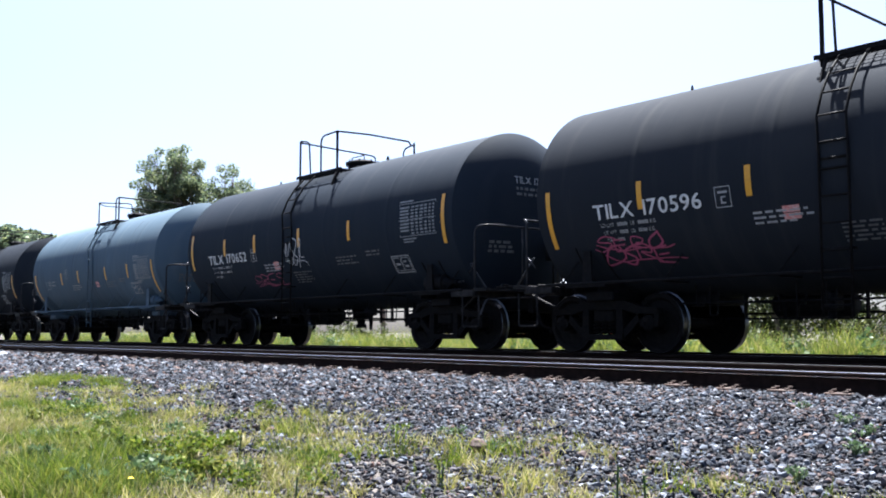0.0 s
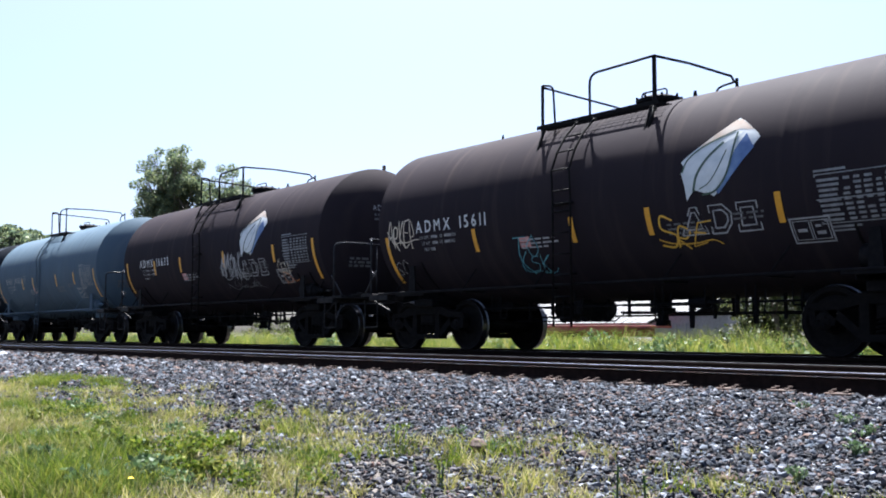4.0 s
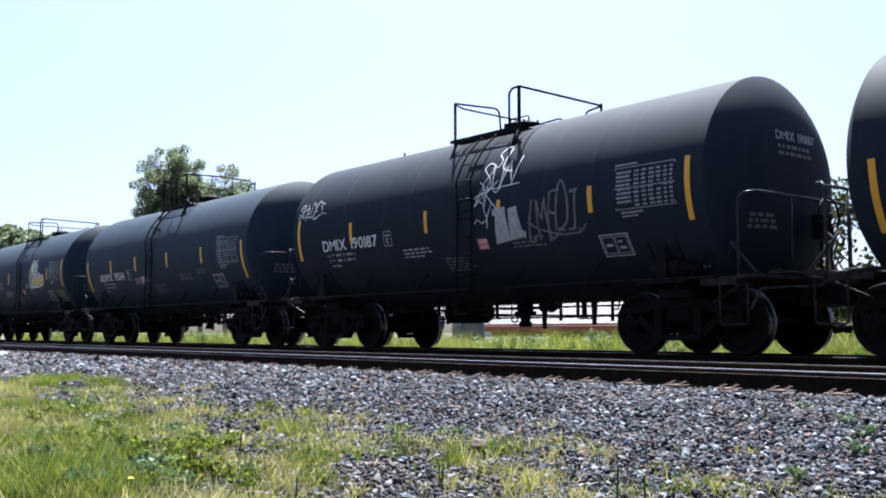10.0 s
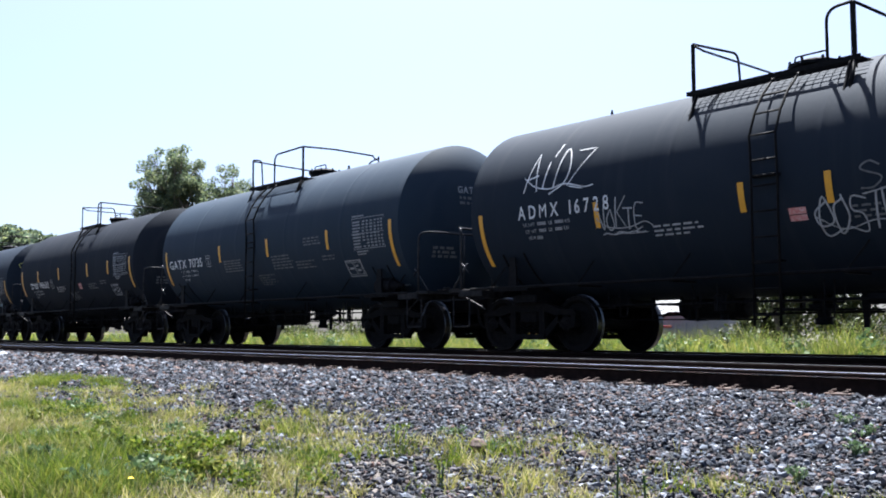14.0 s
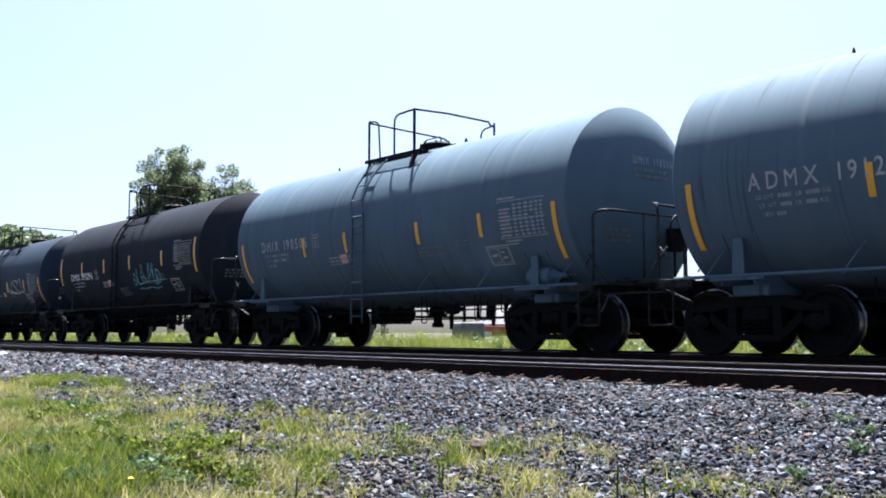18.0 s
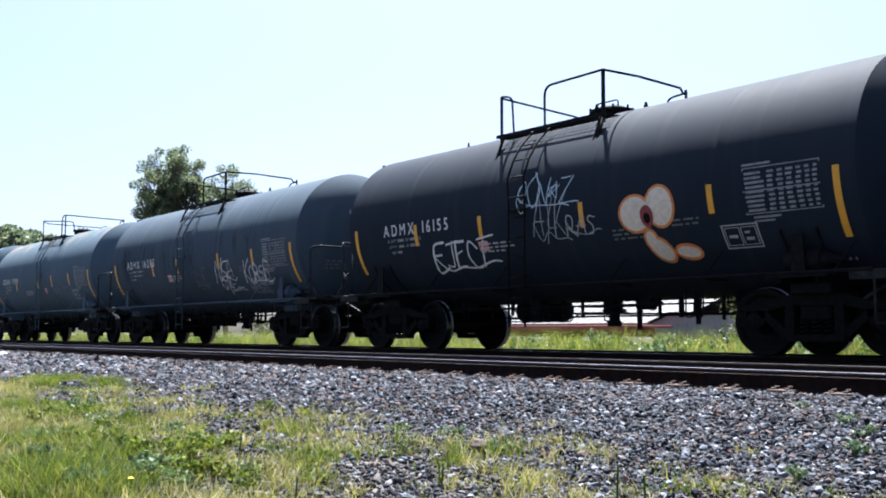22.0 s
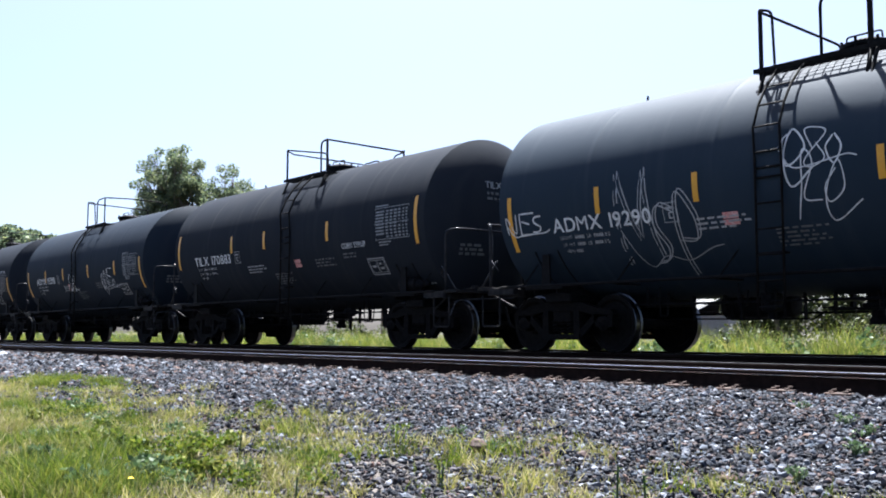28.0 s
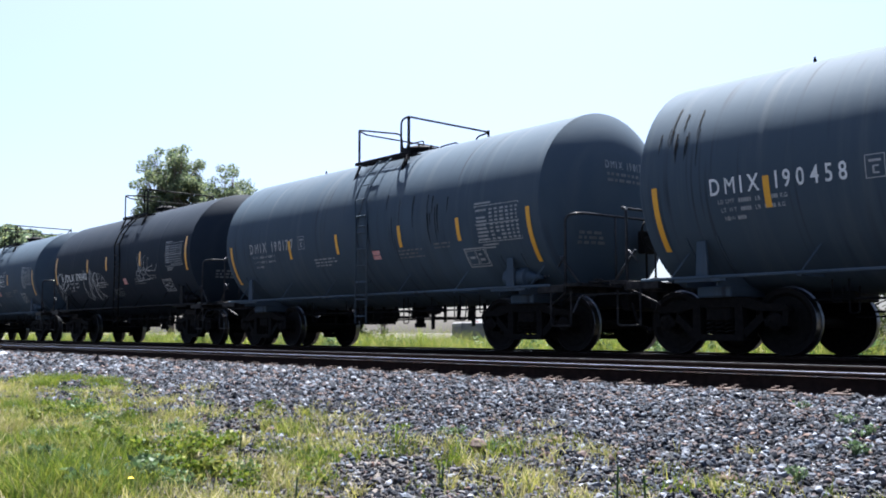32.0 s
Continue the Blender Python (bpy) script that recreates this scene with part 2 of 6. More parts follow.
def part(name, me, mat, parent, label="", at=None):
    ob = dress(new(name, me), mat)
    ob.parent = parent
    if at is not None:
        ob.matrix_basis = at
    return tagged(ob, label) if label else ob


def thing(name, me, mat, label, category, group="", kind="", at=None):
    ob = dress(new(name, me), mat)
    if at is not None:
        ob.matrix_basis = at
    return tagged(ob, label, category, group, kind)


def box(bm, x0, x1, y0, y1, z0, z1, bevel=0.0):
    got = bmesh.ops.create_cube(bm, size=1.0, matrix=Matrix.Translation(((x0 + x1) / 2, (y0 + y1) / 2, (z0 + z1) / 2)) @ Matrix.Diagonal((abs(x1 - x0), abs(y1 - y0), abs(z1 - z0), 1)))
    if bevel:
        edges = list({e for v in got["verts"] for e in v.link_edges})
        bmesh.ops.bevel(bm, geom=edges, offset=bevel, segments=1, affect="EDGES", profile=0.5)


def cyl(bm, p0, p1, r, n=12, r2=None):
    p0, p1 = Vector(p0), Vector(p1)
    d = p1 - p0
    m = Matrix.Translation((p0 + p1) / 2) @ d.to_track_quat("Z", "Y").to_matrix().to_4x4()
    bmesh.ops.create_cone(bm, cap_ends=True, segments=n, radius1=r, radius2=r if r2 is None else r2, depth=d.length, matrix=m)


def rounded(pts, rad, n=5):
    """A polyline with its inner corners turned into arcs."""
    pts = [Vector(p) for p in pts]
    out = [pts[0]]
    for a, b, c in zip(pts, pts[1:], pts[2:]):
        u, v = (a - b), (c - b)
        k = min(rad, u.length * 0.49, v.length * 0.49)
        p, q = b + u.normalized() * k, b + v.normalized() * k
        for i in range(n + 1):
            s = i / n
            out.append(p * (1 - s) ** 2 + b * 2 * s * (1 - s) + q * s * s)
    out.append(pts[-1])
    return out


def tube(bm, pts, r, n=7):
    pts = [Vector(p) for p in pts]
    rings, side = [], None
    for i, p in enumerate(pts):
        t = (pts[min(i + 1, len(pts) - 1)] - pts[max(i - 1, 0)]).normalized()
        if side is None:
            side = t.orthogonal().normalized()
        side = (side - t * side.dot(t)).normalized()
        up = t.cross(side)
        rings.append([bm.verts.new(p + (side * math.cos(2 * math.pi * k / n) + up * math.sin(2 * math.pi * k / n)) * r) for k in range(n)])
    for a, b in zip(rings, rings[1:]):
        for k in range(n):
            bm.faces.new((a[k], a[(k + 1) % n], b[(k + 1) % n], b[k]))
    bm.faces.new(rings[0][::-1])
    bm.faces.new(rings[-1])


def prism(bm, poly, y0, y1):
    """A flat outline in x and z, given a thickness along y."""
    a = [bm.verts.new((x, y0, z)) for x, z in poly]
    b = [bm.verts.new((x, y1, z)) for x, z in poly]
    bm.faces.new(a)
    bm.faces.new(b[::-1])
    for i in range(len(poly)):
        j = (i + 1) % len(poly)
        bm.faces.new((a[i], b[i], b[j], a[j]))


def lathe(bm, prof, axis="x", n=48, centre=(0, 0, 0)):
    """Turns (along, radius) pairs round an axis."""
    cx, cy, cz = centre
    rings = []
    for s, r in prof:
        ring = []
        for k in range(n):
            a = 2 * math.pi * k / n
            c, d = max(r, 0.0005) * math.cos(a), max(r, 0.0005) * math.sin(a)
            ring.append(bm.verts.new((cx + s, cy + c, cz + d) if axis == "x" else (cx + c, cy + s, cz + d) if axis == "y" else (cx + c, cy + d, cz + s)))
        rings.append(ring)
    for a, b in zip(rings, rings[1:]):
        for k in range(n):
            bm.faces.new((a[k], a[(k + 1) % n], b[(k + 1) % n], b[k]))
    bm.faces.new(rings[0][::-1])
    bm.faces.new(rings[-1])


def on_tank(u, z, lift=0.006, far=False):
    """The place on the tank's side at u along it and height z over the rail, z measured along the curve from the axis."""
    a = (z - ZC) / R
    y = (R + lift) * math.cos(a)
    return Vector((u, y if far else -y, ZC + (R + lift) * math.sin(a)))


def patch(bm, quads, lift=0.006, seg=4):
    """Flat figures laid on the tank: each a list of (u, z) corners, four to a figure, split along the curve."""
    for q in quads:
        a, b, c, d = q
        rows = []
        for i in range(seg + 1):
            s = i / seg
            rows.append([bm.verts.new(on_tank(p[0] + (r[0] - p[0]) * s, p[1] + (r[1] - p[1]) * s, lift)) for p, r in ((a, d), (b, c))])
        for e, f in zip(rows, rows[1:]):
            bm.faces.new((e[0], e[1], f[1], f[0]))


def rect(u0, u1, z0, z1):
    return [(u0, z0), (u1, z0), (u1, z1), (u0, z1)]


def stroke(bm, pts, w, place):
    """A painted line of even width along points (u, z)."""
    pts = [Vector((p[0], p[1])) for p in pts]
    last = None
    for i, p in enumerate(pts):
        t = pts[min(i + 1, len(pts) - 1)] - pts[max(i - 1, 0)]
        t = t.normalized() if t.length else Vector((1, 0))
        s = Vector((-t.y, t.x)) * w / 2
        pair = (bm.verts.new(place(p + s)), bm.verts.new(place(p - s)))
        if last:
            bm.faces.new((last[0], last[1], pair[1], pair[0]))
        last = pair


def curve_points(ctrl, n=6):
    """A smooth line through the control points."""
    c = [Vector(p) for p in ctrl]
    c = [c[0] * 2 - c[1]] + c + [c[-1] * 2 - c[-2]]
    out = []
    for a, b, d, e in zip(c, c[1:], c[2:], c[3:]):
        for i in range(n):
            t = i / n
            out.append(0.5 * ((2 * b) + (d - a) * t + (2 * a - 5 * b + 4 * d - e) * t * t + (3 * b - a - 3 * d + e) * t ** 3))
    out.append(c[-2])
    return out


GLYPHS = {}


def glyph(ch):
    """Outline faces of one character at unit size, and its advance."""
    if ch not in GLYPHS:
        cu = bpy.data.curves.new("glyph", "FONT")
        cu.body, cu.size, cu.offset, cu.resolution_u = ch, 1.0, 0.0 if ch in "MNW" else 0.012, 3
        ob = new("glyph", cu)
        bpy.context.view_layer.update()
        dg = bpy.context.evaluated_depsgraph_get()
        me = bpy.data.meshes.new_from_object(ob.evaluated_get(dg))
        vs = [(v.co.x, v.co.y) for v in me.vertices]
        fs = [tuple(p.vertices) for p in me.polygons]
        left = min([v[0] for v in vs], default=0.0)
        vs = [(x - left, z) for x, z in vs]
        wide = max([v[0] for v in vs], default=0.3)
        GLYPHS[ch] = (vs, fs, wide)
        bpy.data.meshes.remove(me)
        bpy.data.objects.remove(ob)
        bpy.data.curves.remove(cu)
    return GLYPHS[ch]


def lettering(text, width, height, place, name="lettering", word=None, gap=0.10):
    """Letters fitted into a width and cap height, laid by place((u, z)); gap sets them apart."""
    bm = bmesh.new()
    pen, runs, at = 0.0, [], 0
    for ch in text:
        if ch == " ":
            pen += 0.30 + gap
            at += 1
            continue
        vs, fs, wide = glyph(ch)
        if word is None or word == at:
            runs.append((pen, vs, fs))
        pen += wide + gap
    sx, sz = width / max(pen - gap, 0.1), height / 0.70
    for off, vs, fs in runs:
        made = [bm.verts.new(place(Vector(((off + x) * sx, z * sz)))) for x, z in vs]
        for f in fs:
            try:
                bm.faces.new([made[i] for i in f])
            except ValueError:
                pass
    return finish(bm, name)

# ---- tank cars ----
def arc(z):
    """Height on the tank's side turned into height along the curve."""
    return ZC + R * math.asin(max(-1.0, min(1.0, (z - ZC) / R)))


def head_x(rr):
    """How far a head bulges out at a share of the radius: a flat dish with a tight knuckle."""
    return HEAD * (1 - min(1.0, rr) ** 3.6)


def tank_mesh():
    share = (0.0, 0.12, 0.25, 0.38, 0.5, 0.6, 0.69, 0.77, 0.84, 0.89, 0.93, 0.96, 0.98, 0.993, 1.0)
    prof = [(-HALF - head_x(k), R * k) for k in share]
    prof.append((-HALF + 0.12, R))
    prof += [(x + dx, R + up) for x in (-3.4, -1.15, 1.15, 3.4) for dx, up in ((-0.09, 0.0), (-0.03, 0.0), (-0.012, 0.003), (0.012, 0.003), (0.03, 0.0), (0.09, 0.0))]
    prof.append((HALF - 0.12, R))
    prof += [(HALF + head_x(k), R * k) for k in reversed(share)]
    bm = bmesh.new()
    lathe(bm, prof, "x", 96, (0, 0, ZC))
    return smooth_edges(finish(bm, "tank"), 30)


def wheelset_mesh():
    bm = bmesh.new()
    for side in (-1, 1):
        y = side * 0.755
        prof = [(-0.085, 0.10), (-0.085, 0.13), (-0.03, 0.17), (-0.02, 0.34), (-0.065, 0.385), (-0.065, WHEEL - 0.006), (-0.058, WHEEL),
                (0.045, WHEEL + 0.004), (0.055, WHEEL + 0.026), (0.075, WHEEL + 0.022), (0.08, WHEEL - 0.02), (0.075, 0.385), (0.02, 0.35), (0.03, 0.17), (0.09, 0.13), (0.09, 0.10)]
        lathe(bm, [(s * -side, r) for s, r in prof], "y", 36, (0, y, 0))
    cyl(bm, (0, -1.02, 0), (0, 1.02, 0), 0.08, 14)
    me = smooth_edges(finish(bm, "wheelset"), 35)
    me.materials.append(MAT["tread"])
    for f in me.polygons:
        if min(math.hypot(me.vertices[i].co.x, me.vertices[i].co.z) for i in f.vertices) > WHEEL - 0.012:
            f.material_index = 1
    return me


def side_frame_mesh():
    bm = bmesh.new()
    y0, y1 = -0.07, 0.07
    top = [(-1.12, 0.60), (-1.05, 0.68), (-0.75, 0.70), (-0.42, 0.80), (0.42, 0.80), (0.75, 0.70), (1.05, 0.68), (1.12, 0.60), (0.72, 0.58), (0.40, 0.66), (-0.40, 0.66), (-0.72, 0.58)]
    for a, b, c, d in ((0, 1, 2, 11), (2, 3, 10, 11), (3, 4, 9, 10), (4, 5, 8, 9), (5, 6, 7, 8)):
        prism(bm, [top[a], top[b], top[c], top[d]], y0, y1)
    for s in (-1, 1):
        prism(bm, [(s * 0.70, 0.60), (s * 0.86, 0.60), (s * 0.42, 0.22), (s * 0.30, 0.27)], y0, y1)
        prism(bm, [(s * 0.28, 0.24), (s * 0.42, 0.24), (s * 0.40, 0.70), (s * 0.28, 0.70)], y0 - 0.01, y1 + 0.01)
        prism(bm, [(s * 0.70, 0.58), (s * 0.74, 0.40), (s * 0.80, 0.40), (s * 0.82, 0.60)], y0, y1)
        prism(bm, [(s * 1.00, 0.60), (s * 1.00, 0.40), (s * 1.07, 0.40), (s * 1.10, 0.62)], y0, y1)
    prism(bm, [(-0.42, 0.20), (0.42, 0.20), (0.42, 0.29), (-0.42, 0.29)], y0 - 0.03, y1 + 0.03)
    return finish(bm, "side_frame")


def spring_mesh():
    bm = bmesh.new()
    tube(bm, [(0.06 * math.cos(a * 0.9), 0.06 * math.sin(a * 0.9), 0.29 + a * 0.0078) for a in range(0, 30)], 0.016, 5)
    return finish(bm, "spring", True)


def bearing_mesh():
    bm = bmesh.new()
    lathe(bm, [(-0.10, 0.12), (0.06, 0.12), (0.075, 0.10), (0.085, 0.07), (0.085, 0.03)], "y", 16)
    for k in range(3):
        a = k * 2.094
        cyl(bm, (0.055 * math.cos(a), 0.08, 0.055 * math.sin(a)), (0.055 * math.cos(a), 0.105, 0.055 * math.sin(a)), 0.014, 6)
    return smooth_edges(finish(bm, "bearing"))


def truck_bolster_mesh():
    bm = bmesh.new()
    box(bm, -0.22, 0.22, -1.05, 1.05, 0.46, 0.68, 0.03)
    cyl(bm, (0, 0, 0.68), (0, 0, 0.76), 0.2, 18)
    box(bm, -0.62, 0.62, -0.62, -0.52, 0.36, 0.44, 0.01)
    box(bm, -0.62, 0.62, 0.52, 0.62, 0.36, 0.44, 0.01)
    for s in (-1, 1):
        box(bm, s * 0.36, s * 0.44, -0.8, 0.8, 0.32, 0.45, 0.01)
    return finish(bm, "truck_bolster")


def side_sill_mesh():
    bm = bmesh.new()
    tube(bm, [(-5.5, -1.46, 1.06), (5.5, -1.46, 1.06)], 0.024, 8)
    for x in (-5.0, -3.0, -1.2, 1.4, 3.1, 5.0):
        box(bm, x - 0.03, x + 0.03, -1.46, -0.92, 1.02, 1.05)
        tube(bm, [(x, -1.44, 1.06), (x + 0.22, -1.30, 1.42)], 0.014, 5)
    return finish(bm, "side_sill", False)


def saddle_mesh():
    """Bolster under the tank over a truck, with webs that rise up its flanks."""
    bm = bmesh.new()
    box(bm, -0.28, 0.28, -1.15, 1.15, 0.80, 0.95, 0.02)
    for s in (-1, 1):
        for x in (-0.26, 0.24):
            last = None
            for i in range(9):
                z = 0.94 + i * 0.085
                yi = math.sqrt(max(0.0, (R - 0.01) ** 2 - (z - ZC) ** 2))
                yo = max(yi + 0.03, 1.42) if z < 1.1 else yi + 0.03
                row = [bm.verts.new((x + dx, s * yy, z)) for dx in (0, 0.02) for yy in (yi, yo)]
                if last:
                    for a, b in ((0, 1), (1, 3), (3, 2), (2, 0)):
                        bm.faces.new((last[a], last[b], row[b], row[a]))
                last = row
            bm.faces.new((last[0], last[1], last[3], last[2]))
        box(bm, -0.42, 0.42, s * 1.42, s * 1.47, 1.0, 1.06, 0.008)
        # gusset plate from the sill up to the flank
        prism(bm, [(-0.10, 1.06), (0.10, 1.06), (0.07, 1.56), (-0.07, 1.56)], s * 1.38, s * 1.41)
    return finish(bm, "saddle")


def stub_sill_mesh():
    bm = bmesh.new()
    box(bm, 2.9, 6.15, -0.33, 0.33, 0.72, 1.06, 0.02)
    box(bm, 6.05, 6.20, -0.42, 0.42, 0.66, 1.08, 0.02)
    for y in (-0.3, 0.3):
        box(bm, 3.0, 6.0, y - 0.12, y + 0.12, 1.05, 1.09)
    return finish(bm, "stub_sill")


def coupler_mesh():
    bm = bmesh.new()
    box(bm, 6.1, 6.30, -0.07, 0.07, 0.78, 0.95, 0.02)
    prism(bm, [(6.28, 0.72), (6.47, 0.70), (6.47, 1.02), (6.28, 1.0)], -0.16, 0.14)
    prism(bm, [(6.36, 0.74), (6.54, 0.74), (6.54, 0.98), (6.36, 0.98)], 0.05, 0.16)
    cyl(bm, (6.40, -0.09, 0.68), (6.40, -0.09, 1.05), 0.035, 8)
    return finish(bm, "coupler")


def end_platform_mesh():
    bm = bmesh.new()
    box(bm, 5.82, 6.12, -1.45, 1.45, 1.03, 1.07)
    for k in range(15):
        y = -1.4 + k * 0.2
        box(bm, 5.84, 6.10, y, y + 0.06, 1.07, 1.085)
    box(bm, 5.78, 5.83, -1.47, 1.47, 0.93, 1.08, 0.008)
    for s in (-1, 1):
        box(bm, 5.2, 5.82, s * 1.38, s * 1.47, 0.94, 1.06, 0.008)
        # sill step under the corner
        tube(bm, rounded([(5.52, s * 1.47, 0.95), (5.52, s * 1.47, 0.42), (5.95, s * 1.47, 0.42), (5.95, s * 1.47, 0.95)], 0.05, 3), 0.016, 6)
        # corner bracket down to the bolster
        tube(bm, [(5.80, s * 1.40, 0.95), (5.30, s * 1.30, 0.72)], 0.02, 6)
    tube(bm, [(6.08, 0.1, 1.05), (6.10, -0.6, 1.13), (6.08, -1.2, 1.09)], 0.022, 6)
    for y in (-0.95, -0.3, 0.45):
        box(bm, 6.0, 6.1, y - 0.06, y + 0.06, 1.07, 1.16, 0.015)
    return finish(bm, "end_platform")


def lever_mesh():
    """Uncoupling lever across the end, its handle at the corner."""
    bm = bmesh.new()
    tube(bm, rounded([(6.02, -1.50, 0.62), (6.14, -1.46, 0.88), (6.20, -0.9, 0.92), (6.24, -0.25, 0.94), (6.36, -0.08, 1.04)], 0.06, 4), 0.015, 6)
    return smooth_edges(finish(bm, "uncoupling_lever"), 40)


def end_rail_mesh():
    bm = bmesh.new()
    pts = rounded([(5.80, -1.43, 1.05), (5.80, -1.43, 2.16), (6.02, -1.30, 2.18), (6.02, 1.30, 2.18), (5.80, 1.43, 2.16), (5.80, 1.43, 1.05)], 0.12, 4)
    tube(bm, pts, 0.022, 8)
    for s in (-1, 1):
        tube(bm, [(6.02, s * 0.5, 2.18), (6.02, s * 0.5, 1.06)], 0.016, 6)
        tube(bm, [(5.80, s * 1.43, 1.55), (5.62, s * 1.40, 1.35)], 0.014, 5)
    return finish(bm, "end_rail", True)


def brake_gear_mesh():
    bm = bmesh.new()
    c, r = Vector((6.08, 0.35, 1.95)), 0.27
    tube(bm, [c + Vector((0, r * math.cos(k * math.pi / 14), r * math.sin(k * math.pi / 14))) for k in range(29)], 0.018, 6)
    for k in range(4):
        a = k * math.pi / 2 + 0.4
        tube(bm, [c, c + Vector((0, r * math.cos(a), r * math.sin(a)))], 0.013, 5)
    cyl(bm, c - Vector((0.14, 0, 0)), c + Vector((0.03, 0, 0)), 0.05, 10)
    box(bm, 5.88, 6.02, 0.2, 0.5, 1.62, 2.0, 0.02)
    tube(bm, [(5.95, 0.35, 1.65), (5.95, 0.35, 1.06)], 0.02, 6)
    return smooth_edges(finish(bm, "brake_wheel"))


def hose_mesh():
    bm = bmesh.new()
    tube(bm, curve_points([(6.12, -0.33, 0.80), (6.24, -0.36, 0.72), (6.36, -0.36, 0.45), (6.47, -0.2, 0.36)], 5), 0.028, 7)
    cyl(bm, (6.44, -0.25, 0.34), (6.5, -0.16, 0.36), 0.045, 8)
    return finish(bm, "brake_hose", True)


def rigging_mesh():
    """Brake rods, pipes, levers and guide loops hung below the tank, unevenly spaced."""
    bm = bmesh.new()
    tube(bm, [(-3.6, -0.75, 0.74), (3.6, -0.75, 0.74)], 0.015, 6)
    tube(bm, [(-3.4, 0.55, 0.60), (1.2, 0.55, 0.60), (3.4, 0.62, 0.64)], 0.017, 6)
    tube(bm, [(-3.5, -0.42, 0.92), (3.5, -0.42, 0.92)], 0.024, 6)
    tube(bm, [(-0.6, 0.1, 0.66), (3.3, 0.3, 0.57)], 0.014, 6)
    tube(bm, [(-3.5, 0.2, 0.80), (-1.2, 0.2, 0.70), (-0.9, 0.2, 0.86), (0.2, 0.2, 0.88)], 0.014, 6)
    for x, low in ((-2.95, 0.70), (-2.72, 0.56), (-1.35, 0.68), (-0.92, 0.62), (0.72, 0.50), (0.86, 0.70), (1.62, 0.66), (2.30, 0.54), (2.46, 0.54), (3.02, 0.68)):
        tube(bm, rounded([(x, -0.78, 1.0), (x, -0.78, low), (x + 0.10, -0.74, low), (x + 0.10, -0.70, 0.9)], 0.03, 3), 0.012, 5)
    for x, low in ((-2.2, 0.58), (-0.4, 0.64), (1.2, 0.56), (2.75, 0.6)):
        box(bm, x - 0.025, x + 0.025, 0.5, 0.6, low, 1.0, 0.006)
    tube(bm, [(-2.9, -0.3, 0.52), (-0.5, -0.3, 0.50), (-0.3, -0.3, 0.62), (2.9, -0.3, 0.60)], 0.012, 6)
    for x, low in ((-3.25, 0.72), (-2.45, 0.50), (-1.9, 0.62), (-1.62, 0.48), (-0.62, 0.50), (-0.18, 0.56), (0.42, 0.60), (1.45, 0.52), (1.85, 0.58), (2.62, 0.50), (2.88, 0.62)):
        box(bm, x - 0.012, x + 0.012, -0.34, -0.28, low, 1.0)
    prism(bm, [(0.97, 0.38), (1.03, 0.38), (1.08, 0.95), (0.94, 0.95)], -0.28, -0.24)
    prism(bm, [(1.91, 0.44), (1.97, 0.44), (2.01, 0.92), (1.88, 0.92)], -0.02, 0.02)
    lathe(bm, [(-0.16, 0.03), (-0.16, 0.09), (0.12, 0.09), (0.14, 0.06), (0.3, 0.03)], "x", 12, (1.35, -0.5, 0.76))
    box(bm, -1.12, -0.92, -0.62, -0.34, 0.60, 0.86, 0.03)
    cyl(bm, (-1.02, -0.48, 0.50), (-1.02, -0.48, 0.62), 0.06, 10)
    return finish(bm, "brake_rigging")


def outlet_mesh():
    bm = bmesh.new()
    lathe(bm, [(0.42, 0.08), (0.42, 0.12), (0.50, 0.12), (0.52, 0.09), (0.62, 0.09), (0.64, 0.2), (0.70, 0.2), (0.72, 0.14), (1.02, 0.16)], "z", 16, (0.25, 0, 0))
    box(bm, -0.35, 0.85, -0.24, 0.24, 0.74, 0.78)
    tube(bm, [(0.25, -0.1, 0.62), (0.25, -1.0, 0.62), (0.35, -1.05, 0.62)], 0.018, 6)
    return smooth_edges(finish(bm, "bottom_outlet"))


def reservoir_mesh():
    bm = bmesh.new()
    lathe(bm, [(-0.62, 0.05), (-0.60, 0.16), (-0.55, 0.2), (0.55, 0.2), (0.60, 0.16), (0.62, 0.05)], "x", 20, (-1.75, 0.35, 0.72))
    for x in (-2.1, -1.4):
        box(bm, x - 0.03, x + 0.03, 0.14, 0.56, 0.5, 1.05)
    return smooth_edges(finish(bm, "air_reservoir"))


def brake_cylinder_mesh():
    bm = bmesh.new()
    lathe(bm, [(-0.28, 0.04), (-0.28, 0.17), (0.2, 0.17), (0.22, 0.12), (0.34, 0.06), (0.5, 0.035)], "x", 18, (4.55, -1.2, 1.22))
    return smooth_edges(finish(bm, "brake_cylinder"))


def manway_mesh():
    bm = bmesh.new()
    lathe(bm, [(3.90, 0.33), (4.10, 0.33), (4.11, 0.38), (4.16, 0.38), (4.17, 0.34), (4.22, 0.22), (4.24, 0.05)], "z", 24, (0.25, 0.0, 0))
    for k in range(8):
        a = k * math.pi / 4
        cyl(bm, (0.25 + 0.355 * math.cos(a), 0.355 * math.sin(a), 4.08), (0.25 + 0.355 * math.cos(a), 0.355 * math.sin(a), 4.21), 0.02, 6)
    tube(bm, rounded([(0.0, -0.12, 4.2), (0.0, -0.12, 4.3), (0.5, -0.12, 4.3), (0.5, -0.12, 4.2)], 0.05, 3), 0.014, 6)
    return smooth_edges(finish(bm, "manway"))


